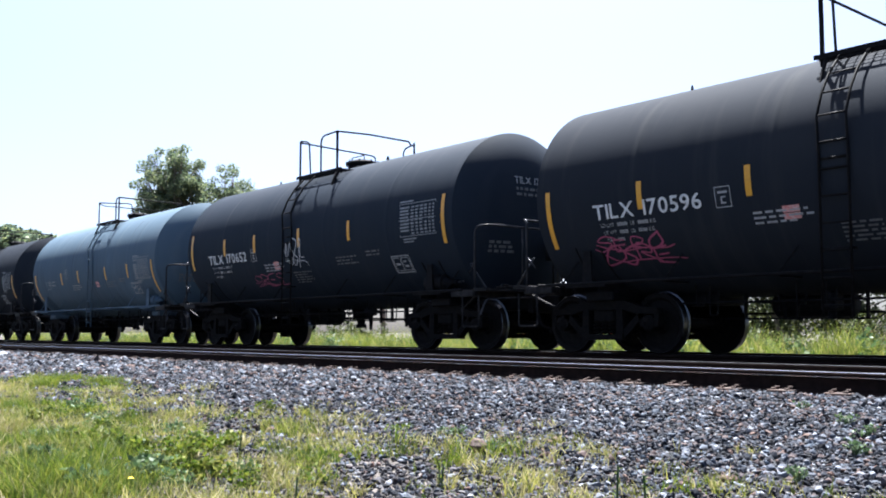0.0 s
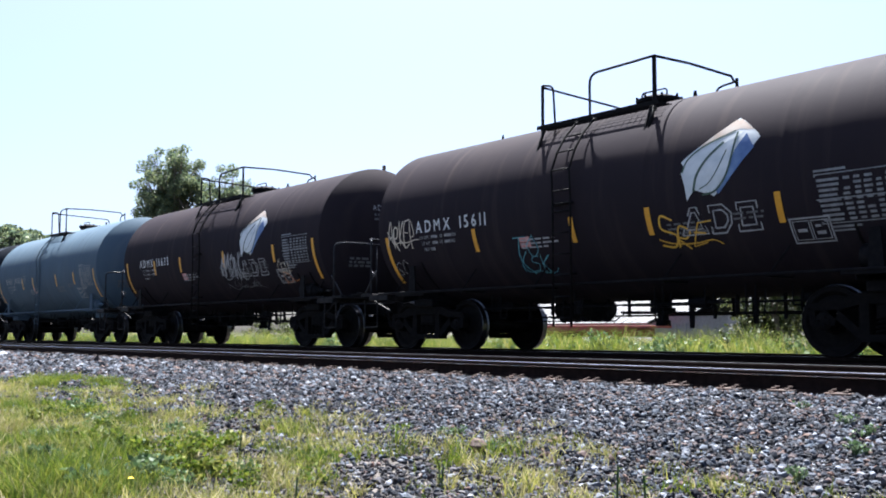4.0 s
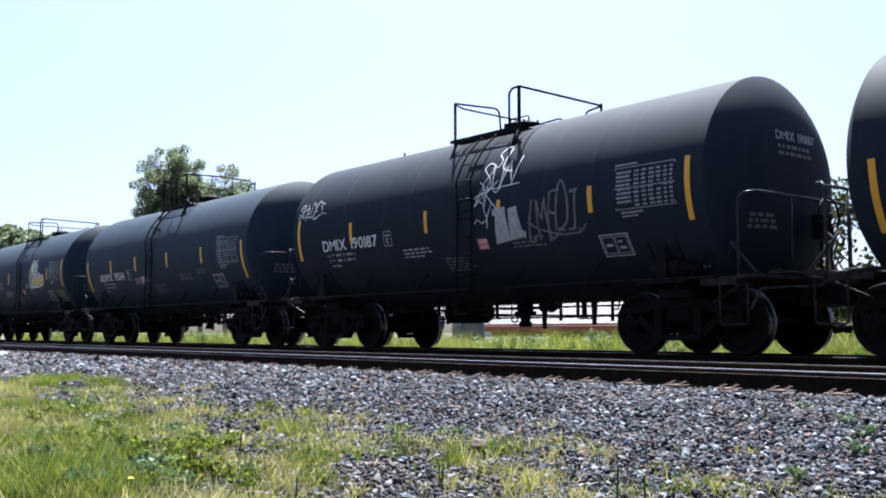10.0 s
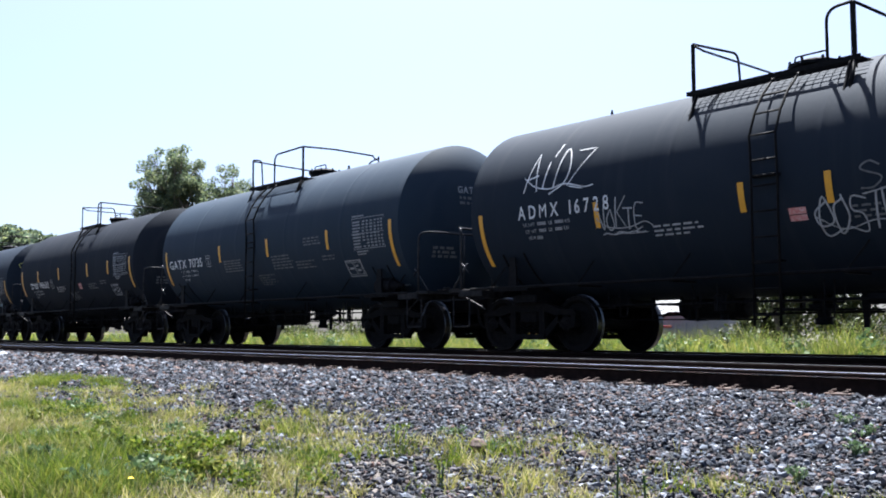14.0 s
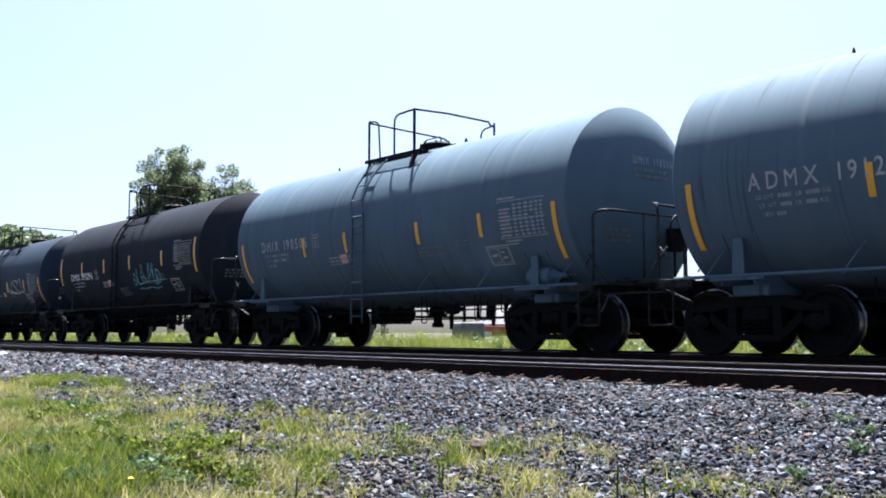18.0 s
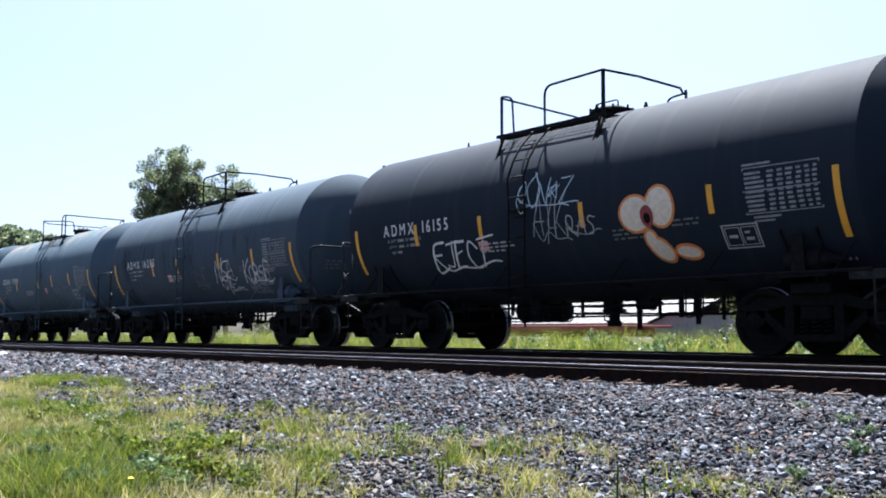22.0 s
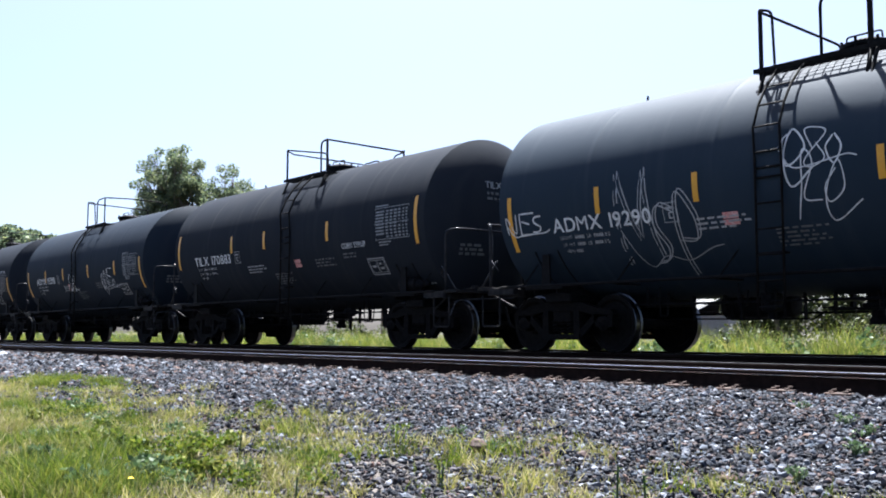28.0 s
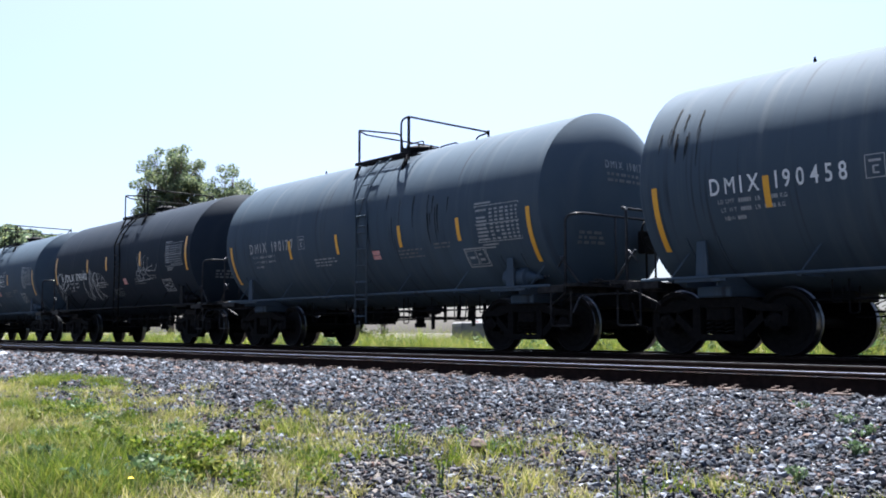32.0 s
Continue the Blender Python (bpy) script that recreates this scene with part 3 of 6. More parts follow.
def valve_mesh():
    bm = bmesh.new()
    lathe(bm, [(0.0, 0.13), (0.05, 0.13), (0.06, 0.07), (0.18, 0.06), (0.2, 0.09), (0.24, 0.09), (0.25, 0.05), (0.36, 0.035), (0.42, 0.02)], "z", 14)
    return smooth_edges(finish(bm, "relief_valve"))


def walkway_mesh(x0, x1):
    """One grated footboard beside the manway, with its kerbs and brackets; the far one is the same, turned round."""
    bm = bmesh.new()
    z, y0, y1 = 3.81, -1.08, -0.68
    for k in range(7):
        y = y0 + 0.06 * k
        box(bm, x0 - 0.1, x1 + 0.1, y, y + 0.007, z, z + 0.034)
    box(bm, x0 - 0.1, x1 + 0.1, y0 - 0.012, y0, z - 0.008, z + 0.055)
    box(bm, x0 - 0.1, x1 + 0.1, y1, y1 + 0.012, z - 0.008, z + 0.055)
    for k in range(int((x1 - x0) / 0.12)):
        box(bm, x0 + k * 0.12, x0 + k * 0.12 + 0.012, y0, y1, z + 0.008, z + 0.028)
    for x in (x0 + 0.05, x1 - 0.05):
        tube(bm, [(x, -1.04, z), (x, -1.10, 3.70), (x, -1.24, 3.38)], 0.026, 6)
    return finish(bm, "walkway")


def one_tube(name, pts, r, n=7):
    bm = bmesh.new()
    tube(bm, pts, r, n)
    return finish(bm, name, True)


def railing_meshes(x0, x1, zt, loop, style):
    """Corner posts and bent rails round the walkway, each a mesh."""
    z, y, out = 3.83, 1.05, []
    for x, yy, r in ((x0, -y, 0.03), (x1, -y, 0.036), (x1, y, 0.026)):
        bm = bmesh.new()
        box(bm, x - r, x + r, yy - 0.012, yy + 0.012, z - 0.12, zt, 0.004)
        out.append(("rail_post", finish(bm, "rail_post")))
    out.append(("near_rail", one_tube("near_rail", rounded([(x1, -y, zt), (x1 - loop, -y, zt - 0.02), (x1 - loop, -y, z)], 0.18, 5), 0.021)))
    jog = [(x1, -y, zt), (x1, -0.2, zt + 0.03), (x1 + 0.02, y - 0.18, zt), (x1 + 0.02, y - 0.12, zt - 0.07), (x1, y, zt - 0.08)] if style == "a" else [(x1, -y, zt), (x1, y, zt - 0.04)]
    out.append(("cross_rail", one_tube("cross_rail", jog, 0.021)))
    out.append(("far_rail", one_tube("far_rail", rounded([(x1, y, zt - 0.05), (x1 - 0.42, y, zt - 0.09), (x1 - 0.42, y, z + 0.1)], 0.16, 5), 0.019)))
    if style == "a":
        out.append(("grab_loop", one_tube("grab_loop", rounded([(x0, -y, zt), (x0 + 0.05, -y + 0.2, zt + 0.02), (x0 + 0.05, -y + 0.25, z)], 0.12, 5), 0.019)))
        out.append(("cross_rail", one_tube("cross_rail", rounded([(x0, -y, zt - 0.03), (x0, y - 0.2, zt - 0.1), (x0, y, zt - 0.12), (x0, y, z)], 0.12, 4), 0.019)))
    else:
        out.append(("grab_loop", one_tube("grab_loop", rounded([(x0, -y, zt), (x0, 0.05, zt + 0.06), (x0, 0.12, z + 0.1)], 0.14, 5), 0.019)))
        out.append(("cross_rail", one_tube("cross_rail", [(x0, -y, zt - 0.02), (x0 + 0.1, -y + 0.12, zt - 0.1), (x0 + 0.05, y, zt - 0.12)], 0.017)))
        out.append(("far_rail", one_tube("far_rail", rounded([(x0 + 0.05, y, z), (x0 + 0.05, y, zt - 0.12), (x0 + 0.75, y, zt - 0.10), (x0 + 0.75, y, z)], 0.14, 4), 0.017)))
    out.append(("brace", one_tube("brace", [(x1, -y, z), (x1 + 0.02, -1.22, 3.40)], 0.03, 6)))
    return out


def ladder_mesh(x, low):
    bm = bmesh.new()
    path = [Vector((0, -0.98, 3.86))] + [Vector((0, *(Vector(on_tank(0, arc(z), 0.11)).yz))) for z in (3.66, 3.45, 3.2, 2.9)] + [Vector((0, -1.62, 2.5)), Vector((0, -1.62, low))]
    for dx in (-0.19, 0.19):
        tube(bm, [p + Vector((x + dx, 0, 0)) for p in path], 0.019, 6)
    total = [0.0]
    for a, b in zip(path, path[1:]):
        total.append(total[-1] + (b - a).length)
    s = 0.15
    while s < total[-1]:
        i = max(k for k in range(len(total) - 1) if total[k] <= s)
        p = path[i].lerp(path[i + 1], (s - total[i]) / (total[i + 1] - total[i]))
        tube(bm, [p + Vector((x - 0.19, 0, 0)), p + Vector((x + 0.19, 0, 0))], 0.014, 5)
        s += 0.33
    for z in (2.4, 1.3):
        box(bm, x - 0.2, x + 0.2, -1.62, -R * 0.93, z, z + 0.03)
    return finish(bm, "ladder", True)


MESH = {"tank": tank_mesh(), "wheelset": wheelset_mesh(), "side_frame": side_frame_mesh(), "spring": spring_mesh(), "bearing": bearing_mesh(),
        "truck_bolster": truck_bolster_mesh(), "sill": side_sill_mesh(), "saddle": saddle_mesh(), "stub": stub_sill_mesh(), "coupler": coupler_mesh(),
        "platform": end_platform_mesh(), "end_rail": end_rail_mesh(), "lever": lever_mesh(), "brace": one_tube("end_brace", [(6.06, 0, 1.08), (5.66, 0, 1.52)], 0.019, 6), "brake": brake_gear_mesh(), "hose": hose_mesh(), "rigging": rigging_mesh(),
        "outlet": outlet_mesh(), "reservoir": reservoir_mesh(), "brake_cylinder": brake_cylinder_mesh(), "manway": manway_mesh(), "valve": valve_mesh(),
        "walkway_a": walkway_mesh(-0.72, 0.95), "walkway_b": walkway_mesh(-1.05, 1.38), "walkway_c": walkway_mesh(-1.36, 1.0), "walkway_d": walkway_mesh(-0.5, 1.22),
        "railing_a": railing_meshes(-0.72, 0.82, 4.68, 0.66, "a"), "railing_b": railing_meshes(-1.05, 1.38, 4.56, 0.36, "b"),
        "railing_c": railing_meshes(-1.36, 1.0, 4.55, 1.30, "a"), "railing_d": railing_meshes(-0.5, 1.22, 4.56, 0.25, "b")}


def end_stripe(z_top, height):
    bm = bmesh.new()
    patch(bm, [rect(-0.046, 0.046, arc(z_top - height), arc(z_top))], 0.008, 10)
    return finish(bm, "stripe")


def cached(key, make, *args):
    if key not in MESH:
        MESH[key] = make(*args)
    return MESH[key]


def table_mesh(z_top):
    """Printed data panel: a thin frame, a title over it, and rows of small bars in columns."""
    rnd = random.Random(int(z_top * 100))
    bm = bmesh.new()
    u0, u1, z0, z1 = 3.82, 4.92, arc(z_top - 0.62), arc(z_top)
    quads = [rect(u0, u1, z1 - 0.015, z1), rect(u0, u1, z0, z0 + 0.015), rect(u0, u0 + 0.015, z0, z1), rect(u1 - 0.015, u1, z0, z1), rect(u0, u1, (z0 + z1) / 2 - 0.008, (z0 + z1) / 2 + 0.008)]
    quads += [rect(u0, u0 + 0.42, z1 + 0.025, z1 + 0.055), rect(u0 + 0.1, u0 + 0.5, z0 - 0.06, z0 - 0.03), rect(u0 + 0.1, u0 + 0.4, z0 - 0.11, z0 - 0.085)]
    columns = ((0.03, 0.33), (0.36, 0.47), (0.50, 0.60), (0.63, 0.74), (0.77, 0.86), (0.89, 0.97), (1.0, 1.07))
    rows = 9
    for r in range(rows):
        z = z0 + 0.035 + (z1 - z0 - 0.07) * r / rows
        for c, (a, b) in enumerate(columns):
            if rnd.random() < 0.95:
                quads.append(rect(u0 + a + rnd.uniform(0, 0.02), u0 + a + (b - a) * rnd.uniform(0.8, 1.0), z, z + 0.034))
    patch(bm, quads, 0.007, 1)
    return finish(bm, "data_panel")


def weights_mesh(u, z_top):
    """Load and weight lines: short stencilled words with small bars for their figures."""
    bm = bmesh.new()

    def write(text, u, z, h):
        for ch in text:
            if ch == " ":
                u += h * 0.5
            elif ch == "#":
                patch(bm, [rect(u, u + h * 0.42, z, z + h * 0.95)], 0.007, 1)
                u += h * 0.58
            else:
                vs, fs, wide = glyph(ch)
                made = [bm.verts.new(on_tank(u + x * h / 0.8, z + y * h / 0.7, 0.007)) for x, y in vs]
                for f in fs:
                    bm.faces.new([made[i] for i in f])
                u += (wide + 0.12) * h / 0.8

    for row, text in enumerate(("LD LMT  ######  LB  ###### KG", "LT WT  #####  LB  ##### KG", "NEW ####")):
        write(text, u + 0.03 * row, z_top - 0.055 - 0.115 * row, 0.056)
    return finish(bm, "stencil_text")


def notice_mesh():
    """Small printed notice: a panel with a narrow gap across it."""
    bm = bmesh.new()
    patch(bm, [rect(-0.12, 0.12, 1.72, 1.80), rect(-0.12, 0.12, 1.812, 1.90)], 0.007, 2)
    return finish(bm, "notice")


def class_mesh(z0, z1):
    """Small outlined square with a short line over a mark in it."""
    bm, u0, u1, t = bmesh.new(), -2.03, -1.78, 0.012
    mid = (z0 + z1) / 2
    patch(bm, [rect(u0, u1, z1 - t, z1), rect(u0, u1, z0, z0 + t), rect(u0, u0 + t, z0, z1), rect(u1 - t, u1, z0, z1), rect(u0 + 0.05, u1 - 0.05, mid + 0.05, mid + 0.08),
               rect(u0 + 0.09, u0 + 0.115, mid - 0.09, mid + 0.01), rect(u0 + 0.115, u1 - 0.08, mid - 0.01, mid + 0.01), rect(u0 + 0.115, u1 - 0.08, mid - 0.09, mid - 0.07)], 0.007, 2)
    return finish(bm, "stencil_box")


def lube_mesh():
    """Maintenance box: a white outline round two smaller outlined fields."""
    bm, q = bmesh.new(), []
    for u0, u1, z0, z1, t in ((3.38, 3.94, 1.46, 1.78, 0.022), (3.42, 3.65, 1.50, 1.74, 0.012), (3.67, 3.90, 1.50, 1.74, 0.012)):
        z0, z1 = arc(z0), arc(z1)
        q += [rect(u0, u1, z1 - t, z1), rect(u0, u1, z0, z0 + t), rect(u0, u0 + t, z0, z1), rect(u1 - t, u1, z0, z1)]
    q += [rect(3.47, 3.60, arc(1.60), arc(1.64)), rect(3.72, 3.84, arc(1.56), arc(1.60)), rect(3.72, 3.80, arc(1.65), arc(1.68))]
    patch(bm, q, 0.007, 2)
    return finish(bm, "stencil_box")


def head_bars_mesh():
    """Two short stencilled lines under the number on the rear head."""
    bm, rnd = bmesh.new(), random.Random(31)
    for z in (2.90, 2.80, 1.90, 1.82, 1.74):
        y = -0.42 if z > 2 else -1.0
        end = y + (0.75 if z > 2 else 0.45)
        while y < end:
            w = rnd.uniform(0.05, 0.16)
            bm.faces.new([bm.verts.new(head_place(Vector(p), 0, 0)) for p in ((y, z), (y + w, z), (y + w, z + 0.05), (y, z + 0.05))])
            y += w + 0.04
    return finish(bm, "stencil_text")


def bars_mesh(seed, u0, u1, z_top, rows, h=0.05, gap=0.09, ragged=0.35):
    """Lines of small stencilling too faint to read."""
    rnd = random.Random(seed)
    bm, quads = bmesh.new(), []
    for r in range(rows):
        z, u, end = z_top - r * gap - h, u0, u1 - rnd.uniform(0, ragged) * (u1 - u0)
        while u < end:
            w = rnd.uniform(0.06, 0.2)
            quads.append(rect(u, min(u + w, end), z, z + h))
            u += w + 0.045
    patch(bm, quads, 0.007, 1)
    return finish(bm, "stencil_text")


# strokes of the painted tags in a unit box; round ones are drawn as smooth lines
STROKES = {"A": [((0, 0), (0.4, 1), (0.8, 0.05)), ((0.1, 0.38), (0.85, 0.42))], "i": [((0.3, 0), (0.36, 0.6)), ((0.4, 0.8), (0.44, 1.05))],
           "D": [((0.1, 0), (0.16, 1), (0.85, 0.72), (0.8, 0.2), (0.1, 0))], "Z": [((0, 0.9), (0.9, 1), (0.15, 0.1), (1.0, 0))],
           "H": [((0.1, 0), (0.14, 1)), ((0.8, 0), (0.78, 1)), ((0.1, 0.5), (0.8, 0.52))], "F": [((0.1, -0.1), (0.14, 1), (0.85, 0.95)), ((0.1, 0.5), (0.65, 0.52))], "V": [((0, 1), (0.4, 0), (0.85, 1))],
           "J": [((0.2, 1), (0.9, 1)), ((0.6, 1), (0.6, 0.15), (0.1, 0.1))], "B": [((0.1, 0), (0.15, 1), (0.7, 0.8), (0.2, 0.5), (0.8, 0.3), (0.1, 0))], "I": [((0.4, 0), (0.45, 1))], "G": [((0.9, 0.85), (0.4, 1), (0.05, 0.5), (0.4, 0), (0.9, 0.1), (0.85, 0.45), (0.5, 0.45))],
           "N": [((0, 0), (0.1, 1), (0.7, 0), (0.85, 1.05))], "K": [((0.1, 0), (0.15, 1)), ((0.8, 1), (0.15, 0.45), (0.9, -0.05))],
           "T": [((0, 0.95), (0.95, 1)), ((0.5, 0.97), (0.42, 0))], "E": [((0.8, 1), (0.12, 0.95), (0.08, 0), (0.85, 0.03)), ((0.1, 0.5), (0.65, 0.52))],
           "L": [((0.15, 1), (0.1, 0.05), (0.9, 0))], "M": [((0, 0), (0.12, 1), (0.45, 0.3), (0.8, 1.02), (0.95, 0))],
           "O": [((0.5, 1), (0.05, 0.6), (0.3, 0), (0.85, 0.35), (0.5, 1))], "S": [((0.9, 0.9), (0.4, 1), (0.15, 0.7), (0.75, 0.4), (0.6, 0.02), (0.05, 0.1))],
           "C": [((0.9, 0.85), (0.4, 1), (0.05, 0.5), (0.35, 0), (0.9, 0.12))], "P": [((0.1, -0.1), (0.15, 1), (0.8, 0.85), (0.7, 0.5), (0.15, 0.45))],
           "R": [((0.05, 0), (0.12, 1), (0.75, 0.85), (0.6, 0.5), (0.15, 0.48), (0.95, 0))], "U": [((0.05, 1), (0.15, 0.1), (0.7, 0.05), (0.85, 1.0))],
           "Q": [((0.5, 0.9), (0.1, 0.55), (0.4, 0.05), (0.9, 0.4), (0.5, 0.95), (0.15, 0.3), (0.6, -0.25), (1.3, 0.1))],
           "Y": [((0.0, 1), (0.42, 0.5), (0.9, 1.05)), ((0.42, 0.5), (0.35, -0.2))], "W": [((0, 1), (0.25, 0), (0.5, 0.7), (0.75, 0), (1, 1.05))],
           "*": [((0.1, 0.2), (0.5, 0.9), (0.9, 0.15), (0.0, 0.6), (1.0, 0.65), (0.1, 0.2))], "~": [((-0.1, 0.1), (0.3, 0.35), (0.7, 0.1), (1.2, 0.3))],
           "8": [((0.5, 0.5), (0.1, 0.8), (0.5, 1), (0.85, 0.8), (0.1, 0.2), (0.5, 0), (0.9, 0.2), (0.5, 0.5))], "^": [((0, 0.2), (0.2, 1), (0.5, 0.3), (0.8, 1), (1, 0.2), (0, 0.2))],
           "f": [((0.1, -0.2), (0.4, 0.5), (0.5, 1.2), (0.8, 1.0), (0.4, 0.4), (1.0, 0.3))], "o": [((0.5, 0.6), (0.2, 0.3), (0.5, 0.02), (0.8, 0.3), (0.5, 0.6))]}
ANGULAR = set("AZETKMN*^HFI")


def tag_mesh(figures, u0, u1, z0, z1, width, seed, bubble=0.0):
    """Spray-painted figures set side by side on the tank, each a little tilted; bubble doubles the line into an outline."""
    rnd = random.Random(seed)
    bm = bmesh.new()
    z0, z1 = arc(z0), arc(z1)
    step = (u1 - u0) / len(figures)
    for k, ch in enumerate(figures):
        tilt, size, drop = rnd.uniform(-0.1, 0.45), rnd.uniform(0.95, 1.4), rnd.uniform(-0.18, 0.06)
        for line in STROKES.get(ch, ()):
            pts = []
            for x, z in line:
                x, z = x + rnd.uniform(-0.12, 0.12), z + rnd.uniform(-0.10, 0.10)
                pts.append(Vector((u0 + step * (k + (x + tilt * (z - 0.5)) * size), z0 + (z1 - z0) * (z * size + drop))))
            if len(pts) > 2 and (ch not in ANGULAR or rnd.random() < 0.5):
                pts = curve_points(pts, 7)
            else:
                pts = [a.lerp(b, j / 4) for a, b in zip(pts, pts[1:]) for j in range(4)] + [pts[-1]]
            for j, side in enumerate((-bubble, bubble) if bubble else (0.0,)):
                moved = [p + Vector((side, side * 0.6)) for p in pts]
                stroke(bm, moved, width * rnd.uniform(0.45, 0.8), lambda p, h=0.008 + 0.0008 * (k % 4) + 0.0004 * j: on_tank(p.x, p.y, h))
    if len(figures) > 2:
        sweep = [Vector((u0 + (u1 - u0) * f, z0 + (z1 - z0) * (rnd.uniform(-0.12, 0.22) + 0.5 * (f < 0.05)))) for f in (0.0, 0.2, 0.45, 0.7, 1.0, 1.15)]
        stroke(bm, curve_points(sweep, 6), width * 0.5, lambda p: on_tank(p.x, p.y, 0.013))
    return finish(bm, "painted_scrawl")


def emblem_mesh(outline, lift=0.009):
    """A filled figure on the tank's side from a closed outline of (u, z)."""
    bm = bmesh.new()
    vs = [bm.verts.new((u, 0, arc(z))) for u, z in outline]
    bm.faces.new(vs)
    bmesh.ops.triangulate(bm, faces=bm.faces)
    bmesh.ops.subdivide_edges(bm, edges=bm.edges, cuts=5, use_grid_fill=True)
    for v in bm.verts:
        v.co = on_tank(v.co.x, v.co.z, lift)
    return finish(bm, "emblem")


def name_mesh(text, u0, u1, z_top, height, word, gap):
    zb = arc(z_top - height)
    return lettering(text, u1 - u0, height, lambda p: on_tank(u0 + p.x, zb + p.y, 0.010), "reporting_mark", word, gap)


def head_place(p, y0, z0):
    """A point on the rear head, y across and z up."""
    y, z = y0 + p.x, z0 + p.y
    return Vector((HALF + head_x(math.hypot(y, z - ZC) / R) + 0.012, y, z))


def tank_car(mark, paint, style, z_top, stripes, label, letter="white", x_name=-4.2, name_z=2.25, ladder_x=None, group="tank cars of the train"):
    steel = MAT["frame"] if paint not in ("grey", "slate", "rusty") else MAT[paint]
    car = tagged(new("tank_car"), label, "tank car", group)
    # the older cars carry a slightly slimmer tank
    slim = mark[:7] in ("ADMX 15", "ADMX 16", "ADMX 17")
    low, drop = ZC - R, 0.10 if slim else 0.0
    size = Matrix.Translation((0, 0, low)) @ Matrix.Diagonal((1, 0.969, 0.969, 1)) @ Matrix.Translation((0, 0, -low)) if slim else Matrix.Identity(4)
    down = Matrix.Translation((0, 0, -drop))
    tank = part("tank", MESH["tank"], MAT[paint], car, "", size)
    if slim:
        z_top, name_z = z_top + 0.05, name_z + 0.05
    ends = cached(("end", z_top), end_stripe, z_top, 0.88)
    short = cached(("short", z_top), end_stripe, z_top - 0.03 if z_top < 2.7 else z_top - 0.22, 0.40)
    for x in (-5.13, 5.13):
        part("reflector_stripe", ends, MAT["yellow"], tank, "amber reflective stripe", Matrix.Translation((x, 0, 0)))
    for x in stripes:
        part("reflector_stripe", short, MAT["yellow"], tank, "amber reflective stripe", Matrix.Translation((x, 0, 0)))
    ink = MAT[letter]
    old = paint in ("grey", "slate", "rusty") or (slim and mark != "ADMX 17073")
    thin = MAT["faded"] if letter == "white" else MAT["worn_print"]
    if mark:
        for word, name in enumerate(("reporting_mark", "car_number")):
            part(name, name_mesh(mark, x_name, x_name + 1.95, name_z, 0.22, word, 0.34 if old else 0.09), ink, tank, "stencilled lettering")
            head = lettering(mark, 1.0, 0.13, lambda p: head_place(p, -0.45, 3.02), name, word, 0.3 if old else 0.09)
            part(name, head, thin, tank, "stencilled lettering")
    if not slim:
        part("stencil_box", cached(("class_box", name_z), class_mesh, arc(name_z - 0.22) - 0.03, arc(name_z) + 0.03), thin, tank, "", Matrix.Translation((x_name + 4.2, 0, 0)))
    under = round(arc(name_z - 0.22) - 0.07, 3)
    part("stencil_text", cached(("weights", under, x_name), weights_mesh, x_name + (0.6 if x_name < -4.5 else 0.1), under), thin, tank)
    part("stencil_text", cached("head_notes", head_bars_mesh), MAT["dim"], tank)
    if x_name < -4.5:
        # this car carries more small print beside its stripes, and no red notice
        part("stencil_text", cached("notes_e", bars_mesh, 14, -1.85, -0.95, arc(2.06), 5, 0.03, 0.064, 0.12), MAT["dim"], tank)
        part("stencil_text", cached("notes_f", bars_mesh, 15, 0.50, 1.45, arc(2.04), 5, 0.03, 0.07, 0.2), MAT["dim"], tank)
        part("stencil_text", cached("notes_g", bars_mesh, 16, 1.95, 2.65, arc(2.34), 3, 0.03, 0.064, 0.15), MAT["dim"], tank)
    else:
        part("notice", cached("notice", notice_mesh), MAT["red_tag"], tank, "small red and white notice", Matrix.Translation(({"c": -1.4, "a": -0.95}.get(style, 0.78), 0, 0)))
        part("stencil_text", cached("notes", bars_mesh, 3, -1.5, -0.65, 1.86, 3, 0.03, 0.07), thin, tank)
    part("stencil_text", cached("notes_b", bars_mesh, 4, 1.5, 2.3, 1.86, 3, 0.03, 0.07), MAT["dim"], tank)
    part("stencil_text", cached("notes_c", bars_mesh, 5, 2.6, 3.2, 1.92, 2, 0.03, 0.07), MAT["dim"], tank)
    part("data_panel", cached(("table", z_top), table_mesh, min(z_top, 2.6) + 0.12), MAT["panel"] if letter == "white" else MAT["worn_print"], tank, "printed data panel")
    part("stencil_box", cached("lube_box", lube_mesh), MAT["faded"], tank)
    if not old:
        part("stencil_text", cached("notes_d", bars_mesh, 8, -0.35, 0.45, 1.62, 5, 0.028, 0.062), MAT["dim"], tank)
    part("stencil_text", cached("builder", bars_mesh, 7, 4.3, 5.1, 1.12, 1, 0.05, 0.1, 0.0), thin, tank)
    part("side_sill", MESH["sill"], steel, car)
    part("side_sill", MESH["sill"], steel, car, "", pose(0, 0, 0, 0, 0, 180))
    for x in (-TRUCK, TRUCK):
        part("saddle", MESH["saddle"], steel, car, "", Matrix.Translation((x, 0, 0)))
